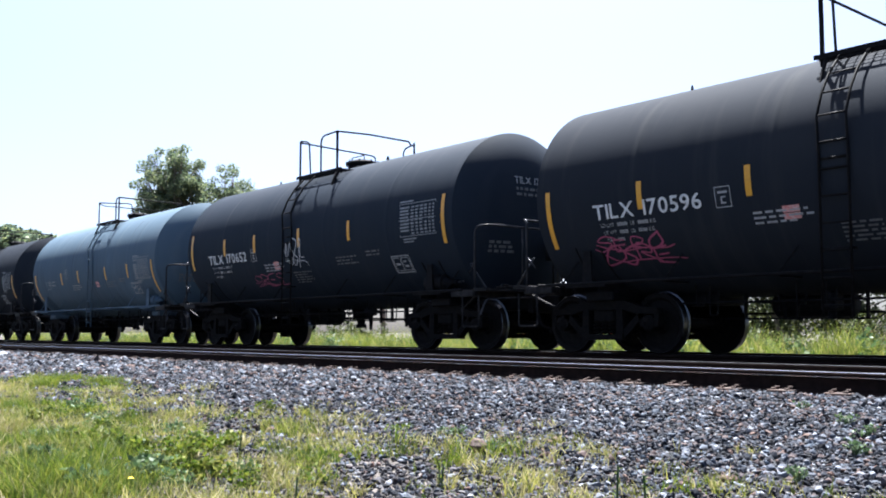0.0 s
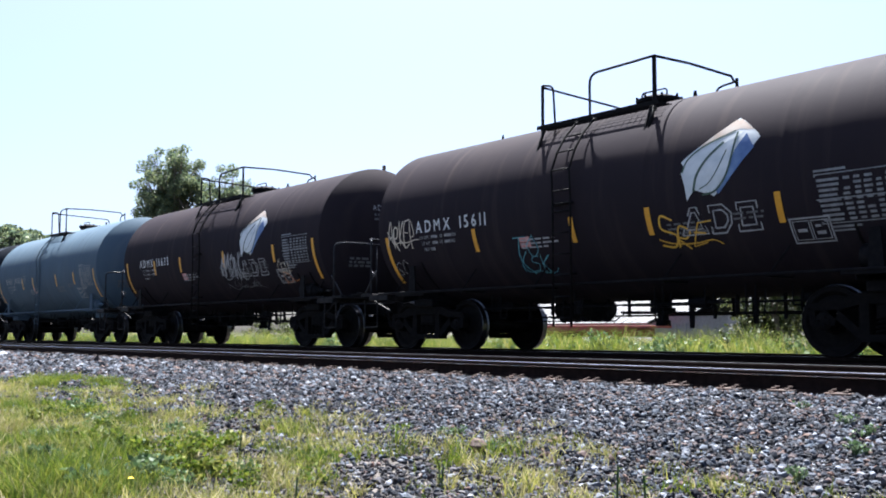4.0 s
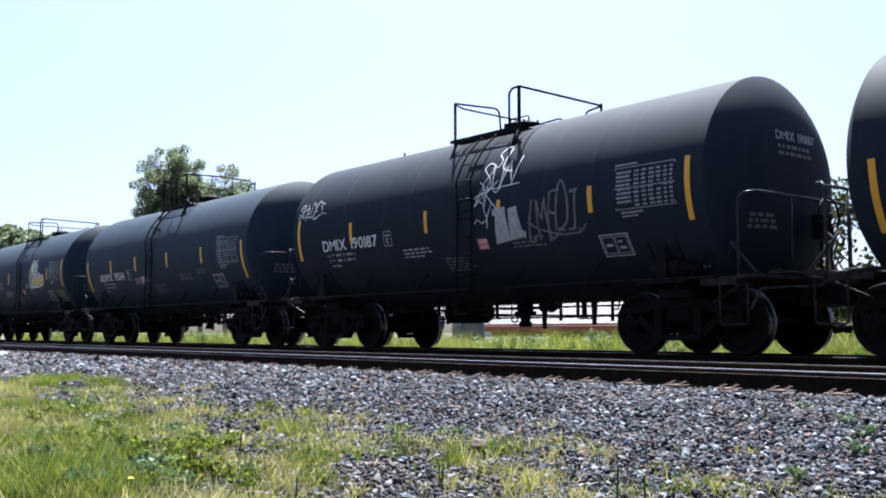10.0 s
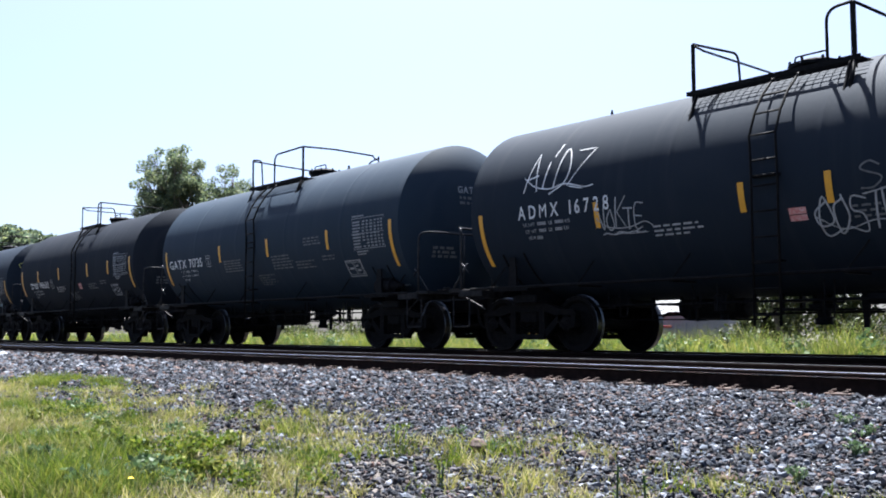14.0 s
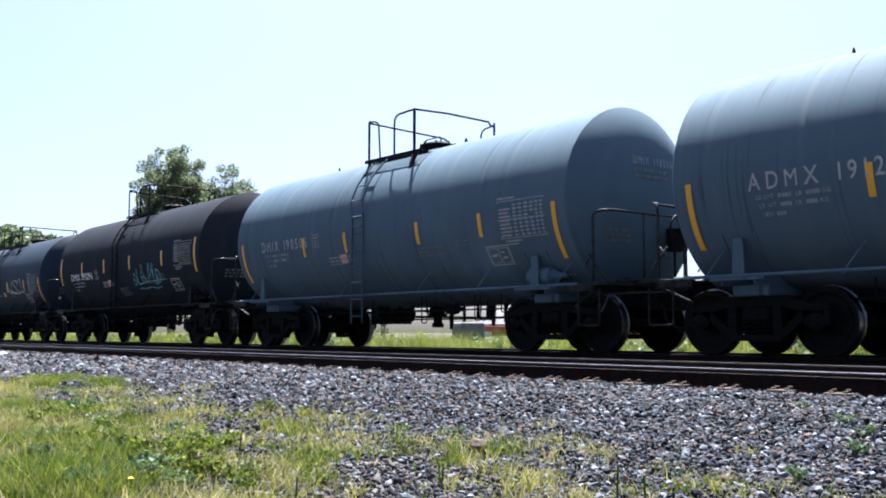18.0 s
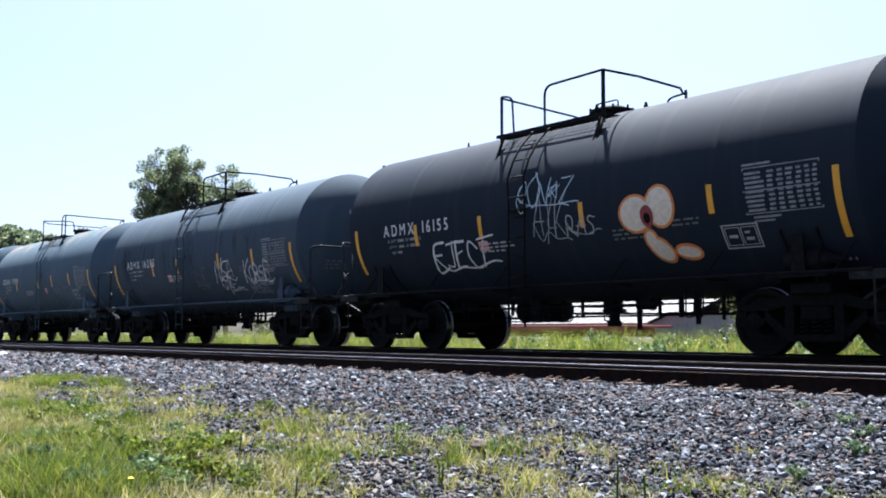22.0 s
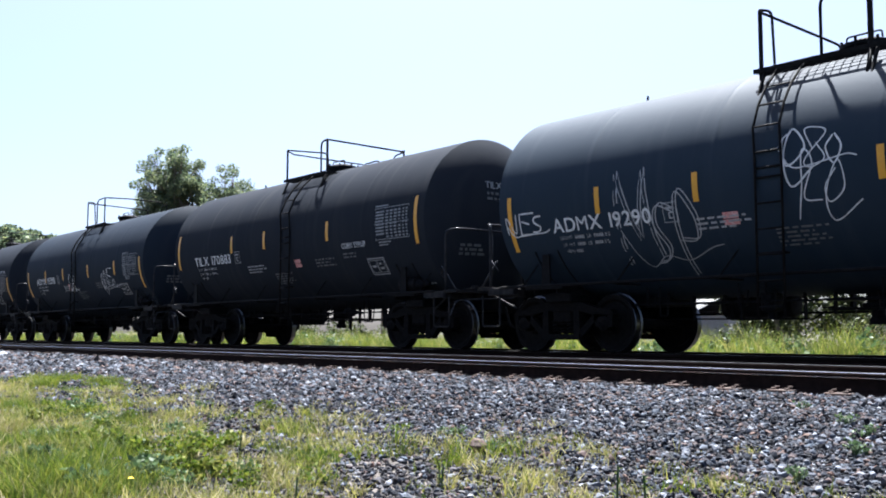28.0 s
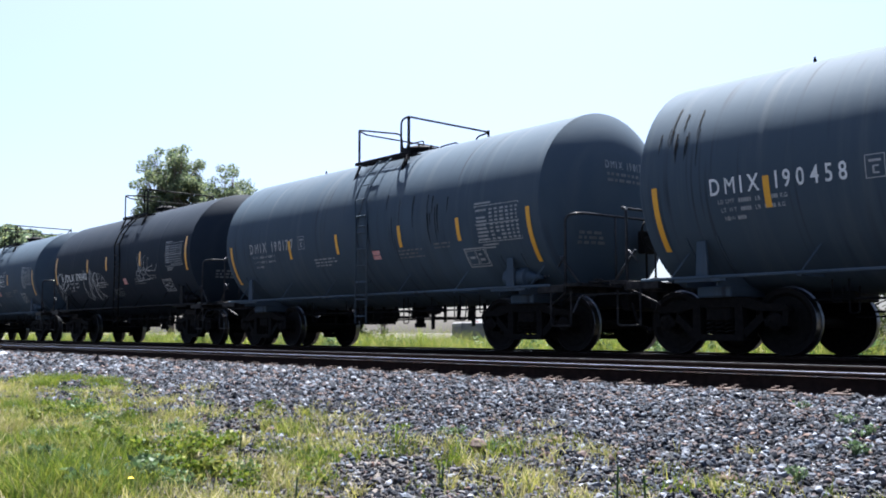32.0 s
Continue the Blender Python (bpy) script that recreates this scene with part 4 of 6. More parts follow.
    for turn in (0, 180):
        m = pose(0, 0, 0, 0, 0, turn)
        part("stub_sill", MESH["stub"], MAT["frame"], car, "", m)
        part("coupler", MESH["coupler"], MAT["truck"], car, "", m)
        part("end_platform", MESH["platform"], MAT["worn_steel"], car, "", m)
        part("end_rail", MESH["end_rail"], MAT["grip"], car, "", m)
        part("uncoupling_lever", MESH["lever"], MAT["grip"], car, "", m)
        for y in (-1.40, 1.40):
            part("end_brace", MESH["brace"], MAT["grip"], car, "", m @ Matrix.Translation((0, y, 0)))
        part("brake_hose", MESH["hose"], MAT["frame"], car, "", m)
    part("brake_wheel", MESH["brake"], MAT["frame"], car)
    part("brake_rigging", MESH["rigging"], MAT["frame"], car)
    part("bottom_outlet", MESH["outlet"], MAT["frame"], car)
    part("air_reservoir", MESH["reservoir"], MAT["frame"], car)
    part("brake_cylinder", MESH["brake_cylinder"], steel, car)
    part("manway", MESH["manway"], MAT["frame"], car, "", down)
    part("relief_valve", MESH["valve"], MAT["frame"], car, "", Matrix.Translation((0.62 if style in "ac" else -0.6, 0.45, 3.9 - drop)))
    part("relief_valve", MESH["valve"], MAT["frame"], car, "", Matrix.Translation((-3.6, 0.1, 3.98 - drop)) @ Matrix.Scale(0.55, 4))
    mid = {"a": 0.115, "b": 0.165, "c": -0.18, "d": 0.36}[style]
    part("walkway", MESH["walkway_" + style], MAT["frame"], car, "", pose(2 * mid, 0, -drop, 0, 0, 180))
    deck = part("walkway", MESH["walkway_" + style], MAT["frame"], car, "", down)
    for name, me in MESH["railing_" + style]:
        part(name, me, MAT["frame"], deck)
    lx = ladder_x if ladder_x is not None else {"a": -0.30, "b": 0.42, "c": -0.40, "d": 0.42}[style]
    part("ladder", cached(("ladder", lx), ladder_mesh, lx, 0.5), steel, car, "", down)
    sets = []
    for x in (-TRUCK, TRUCK):
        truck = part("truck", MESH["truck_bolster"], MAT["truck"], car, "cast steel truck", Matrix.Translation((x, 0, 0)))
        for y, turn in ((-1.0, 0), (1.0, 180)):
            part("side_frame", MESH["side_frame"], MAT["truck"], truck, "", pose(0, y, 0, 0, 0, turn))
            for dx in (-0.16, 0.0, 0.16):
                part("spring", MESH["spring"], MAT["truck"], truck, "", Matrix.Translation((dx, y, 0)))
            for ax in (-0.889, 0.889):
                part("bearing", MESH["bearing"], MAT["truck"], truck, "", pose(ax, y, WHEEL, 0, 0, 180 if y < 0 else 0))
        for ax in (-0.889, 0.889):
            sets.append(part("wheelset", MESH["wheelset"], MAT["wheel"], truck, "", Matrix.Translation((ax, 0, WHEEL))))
    for ob in tank.children:
        if ob.name.startswith(("stencil_text", "data_panel", "notice", "painted_scrawl", "stencil_box")):
            ob["kind"] = "stuff"
    return car, tank, sets

# ---- the train: reporting mark, paint, walkway style, top of the stripes, stripes, lettering paint, place of the left stripe in the train ----
BLACK = "black steel tank car with amber reflective stripes"
SCRAWLED = ("TILX 170652", "TILX 170596", "ADMX 17083", "DMIX 190187", "ADMX 16728", "ADMX 16067", "DMIX 190296", "ADMX 16285", "ADMX 16151", "ADMX 16008", "ADMX 19398", "ADMX 19290", "DMIX 190587", "TILX 171040")
SPECIAL = {"GATX 73594": "satin black steel tank car with white and gold emblem", "GATX 73518": "dusty black steel tank car with white and gold emblem",
           "ADMX 16155": "black steel tank car with cream and orange painted blobs", "ADMX 17199": "blue-grey steel tank car with rust patches along its top"}
GREY = "weathered blue-grey steel tank car with amber stripes"
DULL = "dusty dull-black steel tank car with amber stripes"
BROWN = "brownish-black rust-stained steel tank car with white leaf emblem"
A4, C4 = (-3.2, -1.4, 0.95, 3.2), (-2.4, -0.8, 1.6, 3.35)
CARS = []


def roll(mark, paint, walkway, z_top, stripes, ink, left, label):
    CARS.append((mark, paint, walkway, z_top, stripes, ink, left, label))


roll("", "dull", "d", 2.5, A4, "faded", -49.9, DULL)
roll("", "grey", "d", 2.35, C4, "faded", -36.75, GREY)
roll("TILX 170652", "black", "a", 2.79, (-3.32, -1.83, 0.15, 2.1), "white", -23.83, BLACK)
roll("TILX 170596", "dull", "a", 2.51, (-3.3, -1.5, 0.6, 2.6), "white", -10.93, DULL)
roll("DMIX 190535", "grey", "a", 2.33, (-2.2, -0.99, 1.52, 3.29), "faded", 1.94, GREY)
roll("ADMX 16633", "brown", "c", 2.33, (-3.19, -1.53, 0.96, 3.42), "white", 14.90, BROWN)
roll("ADMX 15611", "brown", "c", 2.12, (-2.6, -0.3, 1.2, 3.3), "white", 27.85, BROWN)
roll("ADMX 17073", "black", "c", 2.8, (-3.15, -1.53, 0.95, 3.11), "white", 40.80, BLACK)
roll("ADMX 16810", "brown", "c", 2.31, (-3.35, -1.39, 1.06, 3.3), "white", 53.69, BROWN)
roll("GATX 73594", "satin", "d", 2.78, (-3.51, -0.9, 1.91, 3.63), "white", 66.49, BLACK)
roll("ADMX 19534", "satin", "a", 2.51, (-3.2, -1.33, 0.85, 2.96), "white", 79.35, BLACK)
roll("DMIX 190187", "black", "d", 2.74, (-3.13, -0.69, 1.29, 3.33), "white", 92.27, BLACK)
roll("ADMX 17083", "black", "c", 2.34, A4, "white", 105.12, BLACK)
roll("DMIX 190692", "dull", "d", 2.53, (-3.3, -1.1, 1.63, 3.41), "white", 117.84, DULL)
roll("GATX 71735", "satin", "c", 2.47, (-2.01, 0.36, 2.89), "white", 130.72, BLACK)
roll("ADMX 16728", "black", "b", 2.3, (-2.51, 0.02, 1.25, 3.31), "white", 143.55, BLACK)
roll("ADMX 16067", "satin", "b", 2.3, (-2.36, 0.07, 1.34, 3.4), "white", 156.50, BLACK)
roll("DMIX 190296", "dull", "a", 2.77, (-3.13, -1.23, 0.79, 3.07), "white", 169.45, DULL)
roll("DMIX 190506", "grey", "a", 2.37, C4, "faded", 182.35, GREY)
roll("ADMX 19121", "grey", "a", 2.33, (-2.56, -0.98, 1.55, 3.34), "faded", 195.19, GREY)
roll("ADMX 17199", "rusty", "b", 2.32, (-2.48, 0.03, 1.55, 3.3), "white", 208.04, GREY)
roll("ADMX 16285", "slate", "c", 2.3, C4, "white", 220.69, GREY)
roll("ADMX 16155", "black", "c", 2.33, (-3.2, -1.4, 0.95, 3.3), "white", 233.57, BLACK)
roll("ADMX 16151", "dull", "c", 2.82, (-3.22, -1.48, 0.86, 3.05), "white", 246.71, DULL)
roll("ADMX 16008", "dull", "b", 2.36, (-2.13, 0.04, 0.95, 3.2), "white", 259.66, DULL)
roll("GATX 73518", "dull", "d", 2.43, (-3.44, -1.63, 0.9, 3.41), "white", 272.51, DULL)
roll("ADMX 19398", "black", "a", 2.49, A4, "white", 285.46, BLACK)
roll("TILX 170883", "dull", "d", 2.84, (-2.16, -0.57, 2.1), "white", 298.41, DULL)
roll("ADMX 19290", "satin", "a", 2.52, (-3.22, -1.44, 1.17, 3.3), "white", 311.22, BLACK)
roll("DMIX 190587", "slate", "d", 2.56, (-3.3, -0.87, 2.06), "faded", 324.00, GREY)
roll("TILX 171040", "black", "d", 2.83, (-2.13, -0.5, 2.1), "white", 336.92, BLACK)
roll("DMIX 190177", "slate", "d", 2.35, (-2.41, -0.53, 1.63, 3.35), "faded", 349.76, GREY)
roll("DMIX 190458", "slate", "d", 2.34, (-3.35, -0.8, 1.6, 3.35), "white", 362.60, GREY)

TRAIN = []
for mark, paint, style, z_top, stripes, letter, left, label in CARS:
    nx = -4.95 if mark == "GATX 71735" else -4.2
    nz = 2.36 if z_top < 2.4 else 2.22
    if mark in ("ADMX 19534", "DMIX 190692", "ADMX 19290"):
        nz = 2.1
    label = SPECIAL.get(mark, label + " and painted scrawls" if mark in SCRAWLED else label)
    car, tank, sets = tank_car(mark, paint, style, z_top, stripes, label, letter, nx, nz)
    car.location = (left + 5.13, TRAIN_Y, RAIL_TOP)
    TRAIN.append((car, tank, sets, left + 5.13))


# ---- emblems, painted scrawls and extra words on single cars ----
BY_MARK = {c[0]: t[1] for c, t in zip(CARS, TRAIN)}
TAGS = []


def tag(mark, ink, figures, u0, u1, z0, z1, w=0.028, bubble=0.0):
    TAGS.append(mark)
    part("painted_scrawl", tag_mesh(figures, u0, u1, z0, z1, w, 100 + len(TAGS), bubble), MAT[ink], BY_MARK[mark], "spray-painted scrawl")["kind"] = "stuff"


tag("TILX 170652", "white", "^8f", -0.47, 0.30, 1.82, 2.30, 0.03)
tag("TILX 170652", "pink", "SRES", -2.22, -0.92, 1.42, 1.61, 0.03)
tag("TILX 170596", "pink", "SERO", -4.30, -3.05, 1.55, 1.72, 0.045)
tag("TILX 170596", "pink", "OSRE", -4.20, -2.95, 1.36, 1.56, 0.045)
tag("ADMX 16633", "faded", "*M*AK", 0.72, 1.89, 1.64, 2.2, 0.03, 0.02)
tag("ADMX 16633", "dim", "~^~*", 0.8, 2.4, 1.42, 1.66, 0.02)
tag("ADMX 16633", "cream", "OSU", 3.5, 3.95, 1.68, 1.92, 0.025)
tag("ADMX 16633", "orange", "D~", 3.6, 4.1, 1.45, 1.65, 0.02)
tag("ADMX 15611", "cream", "ARKEP", -5.08, -4.25, 1.99, 2.41, 0.035)
tag("ADMX 15611", "faded", "SC", -5.09, -4.7, 1.42, 1.64, 0.02)
tag("ADMX 15611", "teal", "TO", -1.72, -1.12, 1.60, 1.90, 0.028)
tag("ADMX 15611", "teal", "KSK", -1.69, -1.0, 1.34, 1.62, 0.025)
tag("ADMX 15611", "gold", "SRE", 1.3, 2.2, 1.55, 1.85, 0.04)
tag("ADMX 16810", "faded", "ACEL", -2.54, -1.15, 1.45, 2.02, 0.03, 0.022)
tag("ADMX 16810", "faded", "~~", -1.9, -0.8, 1.38, 1.5, 0.025)
tag("ADMX 16810", "dim", "Q~DR", 3.03, 4.05, 1.39, 1.63, 0.022)
tag("GATX 73594", "faded", "*o", 1.1, 1.66, 1.92, 2.16, 0.03)
tag("GATX 73594", "olive", "SUAK", 4.38, 5.1, 1.42, 1.79, 0.035)
tag("DMIX 190187", "white", "SHADES", -5.2, -4.25, 2.76, 3.05, 0.03)
tag("DMIX 190187", "white", "SL", 1.0, 1.55, 3.05, 3.46, 0.035)
tag("DMIX 190187", "white", "8UN", 0.78, 1.65, 2.72, 3.12, 0.035)
tag("DMIX 190187", "white", "*K", 0.65, 1.2, 2.42, 2.78, 0.035)
tag("DMIX 190187", "white", "~Y", 0.70, 1.15, 2.14, 2.5, 0.03)
tag("DMIX 190187", "dim", "LMEDJ", 1.96, 3.05, 1.89, 2.42, 0.06)
tag("ADMX 17083", "olive", "Ri", -1.72, -1.05, 2.36, 2.89, 0.03)
tag("ADMX 17083", "olive", "CYNK*", -0.42, 0.80, 2.40, 2.88, 0.03)
tag("ADMX 17083", "olive", "QO", -0.38, 0.45, 2.06, 2.34, 0.028)
tag("ADMX 17083", "gold", "V*SA^A", -3.27, -1.52, 1.42, 1.78, 0.03)
tag("ADMX 17083", "dim", "SO", 0.34, 0.9, 1.52, 1.88, 0.03)
tag("ADMX 17083", "sky_white", "*A~KYf", 1.04, 3.3, 1.44, 1.84, 0.024)
tag("ADMX 17083", "sky_white", "Q~~", 1.9, 3.6, 1.4, 1.7, 0.024)
tag("ADMX 16728", "white", "AiDZ", -4.08, -2.75, 2.63, 3.16, 0.04)
tag("ADMX 16728", "white", "AiDZ", 2.45, 3.42, 2.40, 2.86, 0.04)
tag("ADMX 16728", "faded", "NOKTE", -2.53, -1.62, 1.89, 2.2, 0.035)
tag("ADMX 16728", "faded", "~~~", -2.4, -1.7, 1.80, 1.88, 0.025)
tag("ADMX 16728", "faded", "QOSTERE~", 1.0, 2.75, 1.62, 1.95, 0.035)
tag("ADMX 16728", "dim", "S", 1.62, 1.93, 2.04, 2.30, 0.05)
tag("ADMX 16067", "white", "NSO", 1.28, 3.14, 1.86, 2.26, 0.035)
tag("ADMX 16067", "teal", "SRTA", -1.24, 0.22, 1.79, 2.1, 0.035)
tag("DMIX 190296", "teal", "DLA-MUD", 0.92, 2.85, 1.72, 2.08, 0.04)
tag("DMIX 190296", "teal", "~~", 1.22, 2.35, 1.56, 1.68, 0.035)
tag("ADMX 16285", "dim", "TERE", 0.01, 0.78, 1.52, 1.87, 0.03)
tag("ADMX 16285", "white", "NSA", 1.33, 2.25, 1.66, 2.06, 0.035)
tag("ADMX 16285", "white", "OfE~", 1.45, 2.4, 1.40, 1.66, 0.028)
tag("ADMX 16285", "white", "KORSE", 2.81, 3.95, 1.56, 1.92, 0.04)
tag("ADMX 16285", "faded", "AMBN", 2.8, 3.6, 1.28, 1.55, 0.03)
tag("ADMX 16155", "sky_white", "QON*Z", -0.46, 0.75, 2.40, 2.82, 0.032)
tag("ADMX 16155", "faded", "AfK", -0.10, 0.58, 1.84, 2.36, 0.03)
tag("ADMX 16155", "faded", "RAS", 0.61, 1.22, 1.88, 2.18, 0.03)
tag("ADMX 16155", "white", "EJECT", -2.82, -1.3, 1.50, 1.88, 0.065)
tag("ADMX 16151", "faded", "QOOOU", 0.27, 2.28, 1.36, 1.86, 0.028, 0.016)
tag("ADMX 16151", "dim", "~^~^", 0.4, 2.3, 1.82, 2.02, 0.025)
tag("ADMX 16151", "dim", "Q~E", 2.51, 3.3, 1.50, 1.84, 0.028)
tag("ADMX 16008", "faded", "AFINKER", 0.77, 2.15, 1.24, 1.58, 0.035)
tag("GATX 73518", "faded", "^", -0.95, -0.45, 2.22, 2.46, 0.03)
tag("GATX 73518", "faded", "SKSE", -1.15, -0.3, 2.0, 2.24, 0.035)
tag("GATX 73518", "faded", "QOK~", -1.2, -0.2, 1.82, 2.02, 0.03)
tag("GATX 73518", "dim", "RAKS", -2.69, -1.62, 1.46, 1.8, 0.03)
tag("GATX 73518", "dim", "NADS", 0.76, 1.63, 3.0, 3.2, 0.025)
tag("GATX 73518", "dim", "K*A", 0.95, 1.55, 2.42, 2.9, 0.025)
tag("GATX 73518", "faded", "NRKAD", 4.39, 5.06, 1.08, 1.25, 0.035)
tag("ADMX 19398", "white", "SAK", -0.9, -0.2, 1.7, 2.1, 0.035)
tag("ADMX 19398", "white", "QNE~", 2.0, 3.2, 1.7, 2.15, 0.03)
tag("ADMX 19290", "white", "NES", -5.22, -4.39, 1.9, 2.16, 0.04)
tag("ADMX 19290", "faded", "MSP", -2.85, -1.4, 1.36, 2.18, 0.03, 0.03)
tag("ADMX 19290", "white", "Q8o", -0.17, 0.75, 2.36, 2.86, 0.035)
tag("ADMX 19290", "white", "fQ", -0.05, 0.8, 1.85, 2.45, 0.032)
tag("ADMX 19290", "white", "OfS~~~", 1.32, 3.55, 1.64, 2.1, 0.035)
tag("ADMX 19290", "white", "i^", 1.85, 2.5, 2.0, 2.46, 0.03)
tag("DMIX 190587", "white", "8O", -2.75, -1.75, 1.66, 2.16, 0.03)
tag("DMIX 190587", "white", "QfO", -3.12, -1.62, 1.24, 1.66, 0.03)
tag("DMIX 190587", "white", "ZTO", -0.70, -0.07, 1.77, 1.98, 0.035)
tag("DMIX 190587", "white", "SQES", -0.85, -0.02, 1.42, 1.74, 0.035)
tag("DMIX 190587", "white", "ANDY", 0.82, 1.6, 2.26, 2.55, 0.035)
tag("DMIX 190587", "white", "f~", 0.95, 1.55, 2.08, 2.28, 0.03)
tag("TILX 171040", "white", "QM", -5.12, -4.05, 1.86, 2.26, 0.04)
tag("TILX 171040", "faded", "8S", -5.14, -4.65, 1.48, 1.84, 0.028)
tag("TILX 171040", "faded", "UMR", -2.68, -1.3, 1.42, 2.0, 0.03, 0.024)
tag("TILX 171040", "faded", "Po", -1.5, -0.8, 1.84, 2.12, 0.028)
tag("TILX 171040", "faded", "WILL", 1.92, 2.80, 2.10, 2.42, 0.028)
tag("TILX 171040", "faded", "U", 2.88, 3.3, 2.06, 2.26, 0.028)
tag("TILX 171040", "faded", "GOPS", 1.72, 2.66, 1.80, 2.08, 0.028)
tag("TILX 171040", "sky_white", "SRES", 4.12, 4.67, 1.12, 1.30, 0.04)


def runs_mesh(seed, count, u0, u1, top, drop):
    """Thin dark runs down the tank's side, narrowing towards their ends."""
    rnd = random.Random(seed)
    bm = bmesh.new()
    for _ in range(count):
        u, z, w = rnd.uniform(u0, u1), arc(top + rnd.uniform(-0.35, 0.25)), rnd.uniform(0.006, 0.030)
        end = z - drop * rnd.uniform(0.35, 1.3)
        last = None
        for k in range(7):
            t = k / 6
            half = w / 2 * (1 - t) ** 0.6 + 0.002
            x = u + rnd.uniform(-0.006, 0.006)
            pair = [bm.verts.new(on_tank(x + side * half, z + (end - z) * t, 0.0065)) for side in (-1, 1)]
            if last:
                bm.faces.new((last[0], last[1], pair[1], pair[0]))
            last = pair
    return finish(bm, "paint_runs")


for mark, seed, count, u0, u1, top, drop in (("ADMX 16285", 1, 26, -4.8, -2.3, 2.75, 0.9), ("ADMX 16285", 2, 14, -2.0, 0.2, 2.6, 0.6), ("ADMX 16285", 3, 12, 1.4, 3.6, 2.7, 0.5),
                                             ("ADMX 19121", 4, 22, 1.0, 4.6, 2.7, 0.4), ("DMIX 190177", 5, 16, 0.2, 3.2, 2.75, 0.5), ("DMIX 190458", 6, 12, -5.1, -4.3, 3.25, 0.5)):
    part("paint_runs", runs_mesh(seed, count, u0, u1, top, drop), MAT["frame"], BY_MARK[mark], "dark runs down the paint")["kind"] = "stuff"


def leaf_emblem(tank, ink, dark):
    """Tilted rounded kite, tan above and blue below, with a white leaf in it, over three outlined blocks."""
    corners = [(1.80, 2.72), (2.68, 3.26), (3.08, 2.92), (2.36, 2.15)]

    def soft(share):
        mid = sum((Vector(c) for c in corners), Vector((0, 0))) / 4
        out = []
        for k in range(4):
            a, b, c = (mid.lerp(Vector(corners[(k + d) % 4]), share) for d in (-1, 0, 1))
            out += [tuple(b.lerp(a, 0.16)), tuple(b.lerp((a + c) / 2, 0.04)), tuple(b.lerp(c, 0.16))]
        return out

    part("emblem", emblem_mesh(soft(1.0)), MAT[ink], tank, "white leaf-shaped emblem")
    part("emblem", emblem_mesh([(2.98, 2.78), (2.44, 2.20), (2.40, 2.24), (2.62, 2.52), (2.70, 2.80), (2.84, 3.0)], 0.0105), MAT["sky_print"], tank, "blue corner of the emblem")
    part("emblem", emblem_mesh([(2.10, 2.90), (2.62, 3.22), (2.72, 3.22), (2.95, 3.03), (2.72, 3.08), (2.40, 2.98)], 0.0105), MAT["tan_print"], tank, "tan corner of the emblem")
    leaf = [(1.92, 2.16), (1.90, 2.36), (1.84, 2.56), (1.92, 2.72), (2.12, 2.86), (2.40, 2.95), (2.70, 3.06), (2.66, 2.74), (2.56, 2.46), (2.38, 2.26), (2.22, 2.24), (2.05, 2.30)]
    part("leaf", emblem_mesh(leaf, 0.012), MAT[ink], tank, "white leaf shape")
    bm = bmesh.new()
    lay = lambda p: on_tank(p.x, arc(p.y), 0.0145)
    stroke(bm, curve_points([Vector(p) for p in ((2.04, 2.28), (2.10, 2.50), (2.26, 2.72), (2.50, 2.92))], 6), 0.04, lay)
    stroke(bm, curve_points([Vector(p) for p in ((1.86, 2.56), (1.94, 2.74), (2.20, 2.91), (2.66, 3.06))], 6), 0.026, lay)
    stroke(bm, curve_points([Vector(p) for p in ((2.18, 2.22), (2.40, 2.26), (2.60, 2.52), (2.70, 3.04))], 6), 0.03, lay)
    stroke(bm, curve_points([Vector(p) for p in ((2.14, 2.30), (2.30, 2.38), (2.44, 2.56), (2.56, 2.80))], 6), 0.016, lay)
    part("leaf_vein", finish(bm, "leaf_vein"), MAT[dark], tank, "dark leaf outline")
    for shape in (((1.72, 1.69), (1.94, 2.06), (2.04, 2.06), (2.16, 1.69)), ((2.22, 1.68), (2.24, 2.06), (2.46, 2.06), (2.58, 1.94), (2.56, 1.80), (2.44, 1.68)), ((2.64, 1.68), (2.68, 2.06), (2.98, 2.06), (2.99, 1.68))):
        bm = bmesh.new()
        for share in (1.0, 0.62):
            mid = sum((Vector(p) for p in shape), Vector((0, 0))) / len(shape)
            ring = [mid.lerp(Vector(p), share) for p in shape]
            stroke(bm, ring + ring[:1], 0.024, lambda p: on_tank(p.x, arc(p.y), 0.009))
        part("outlined_block", finish(bm, "outlined_block"), MAT["faded"], tank)


for mark, ink in (("ADMX 16633", "leaf_white"), ("ADMX 15611", "leaf_white"), ("ADMX 16810", "leaf_white"), ("ADMX 16008", "leaf_white")):
    leaf_emblem(BY_MARK[mark], ink, "vein")


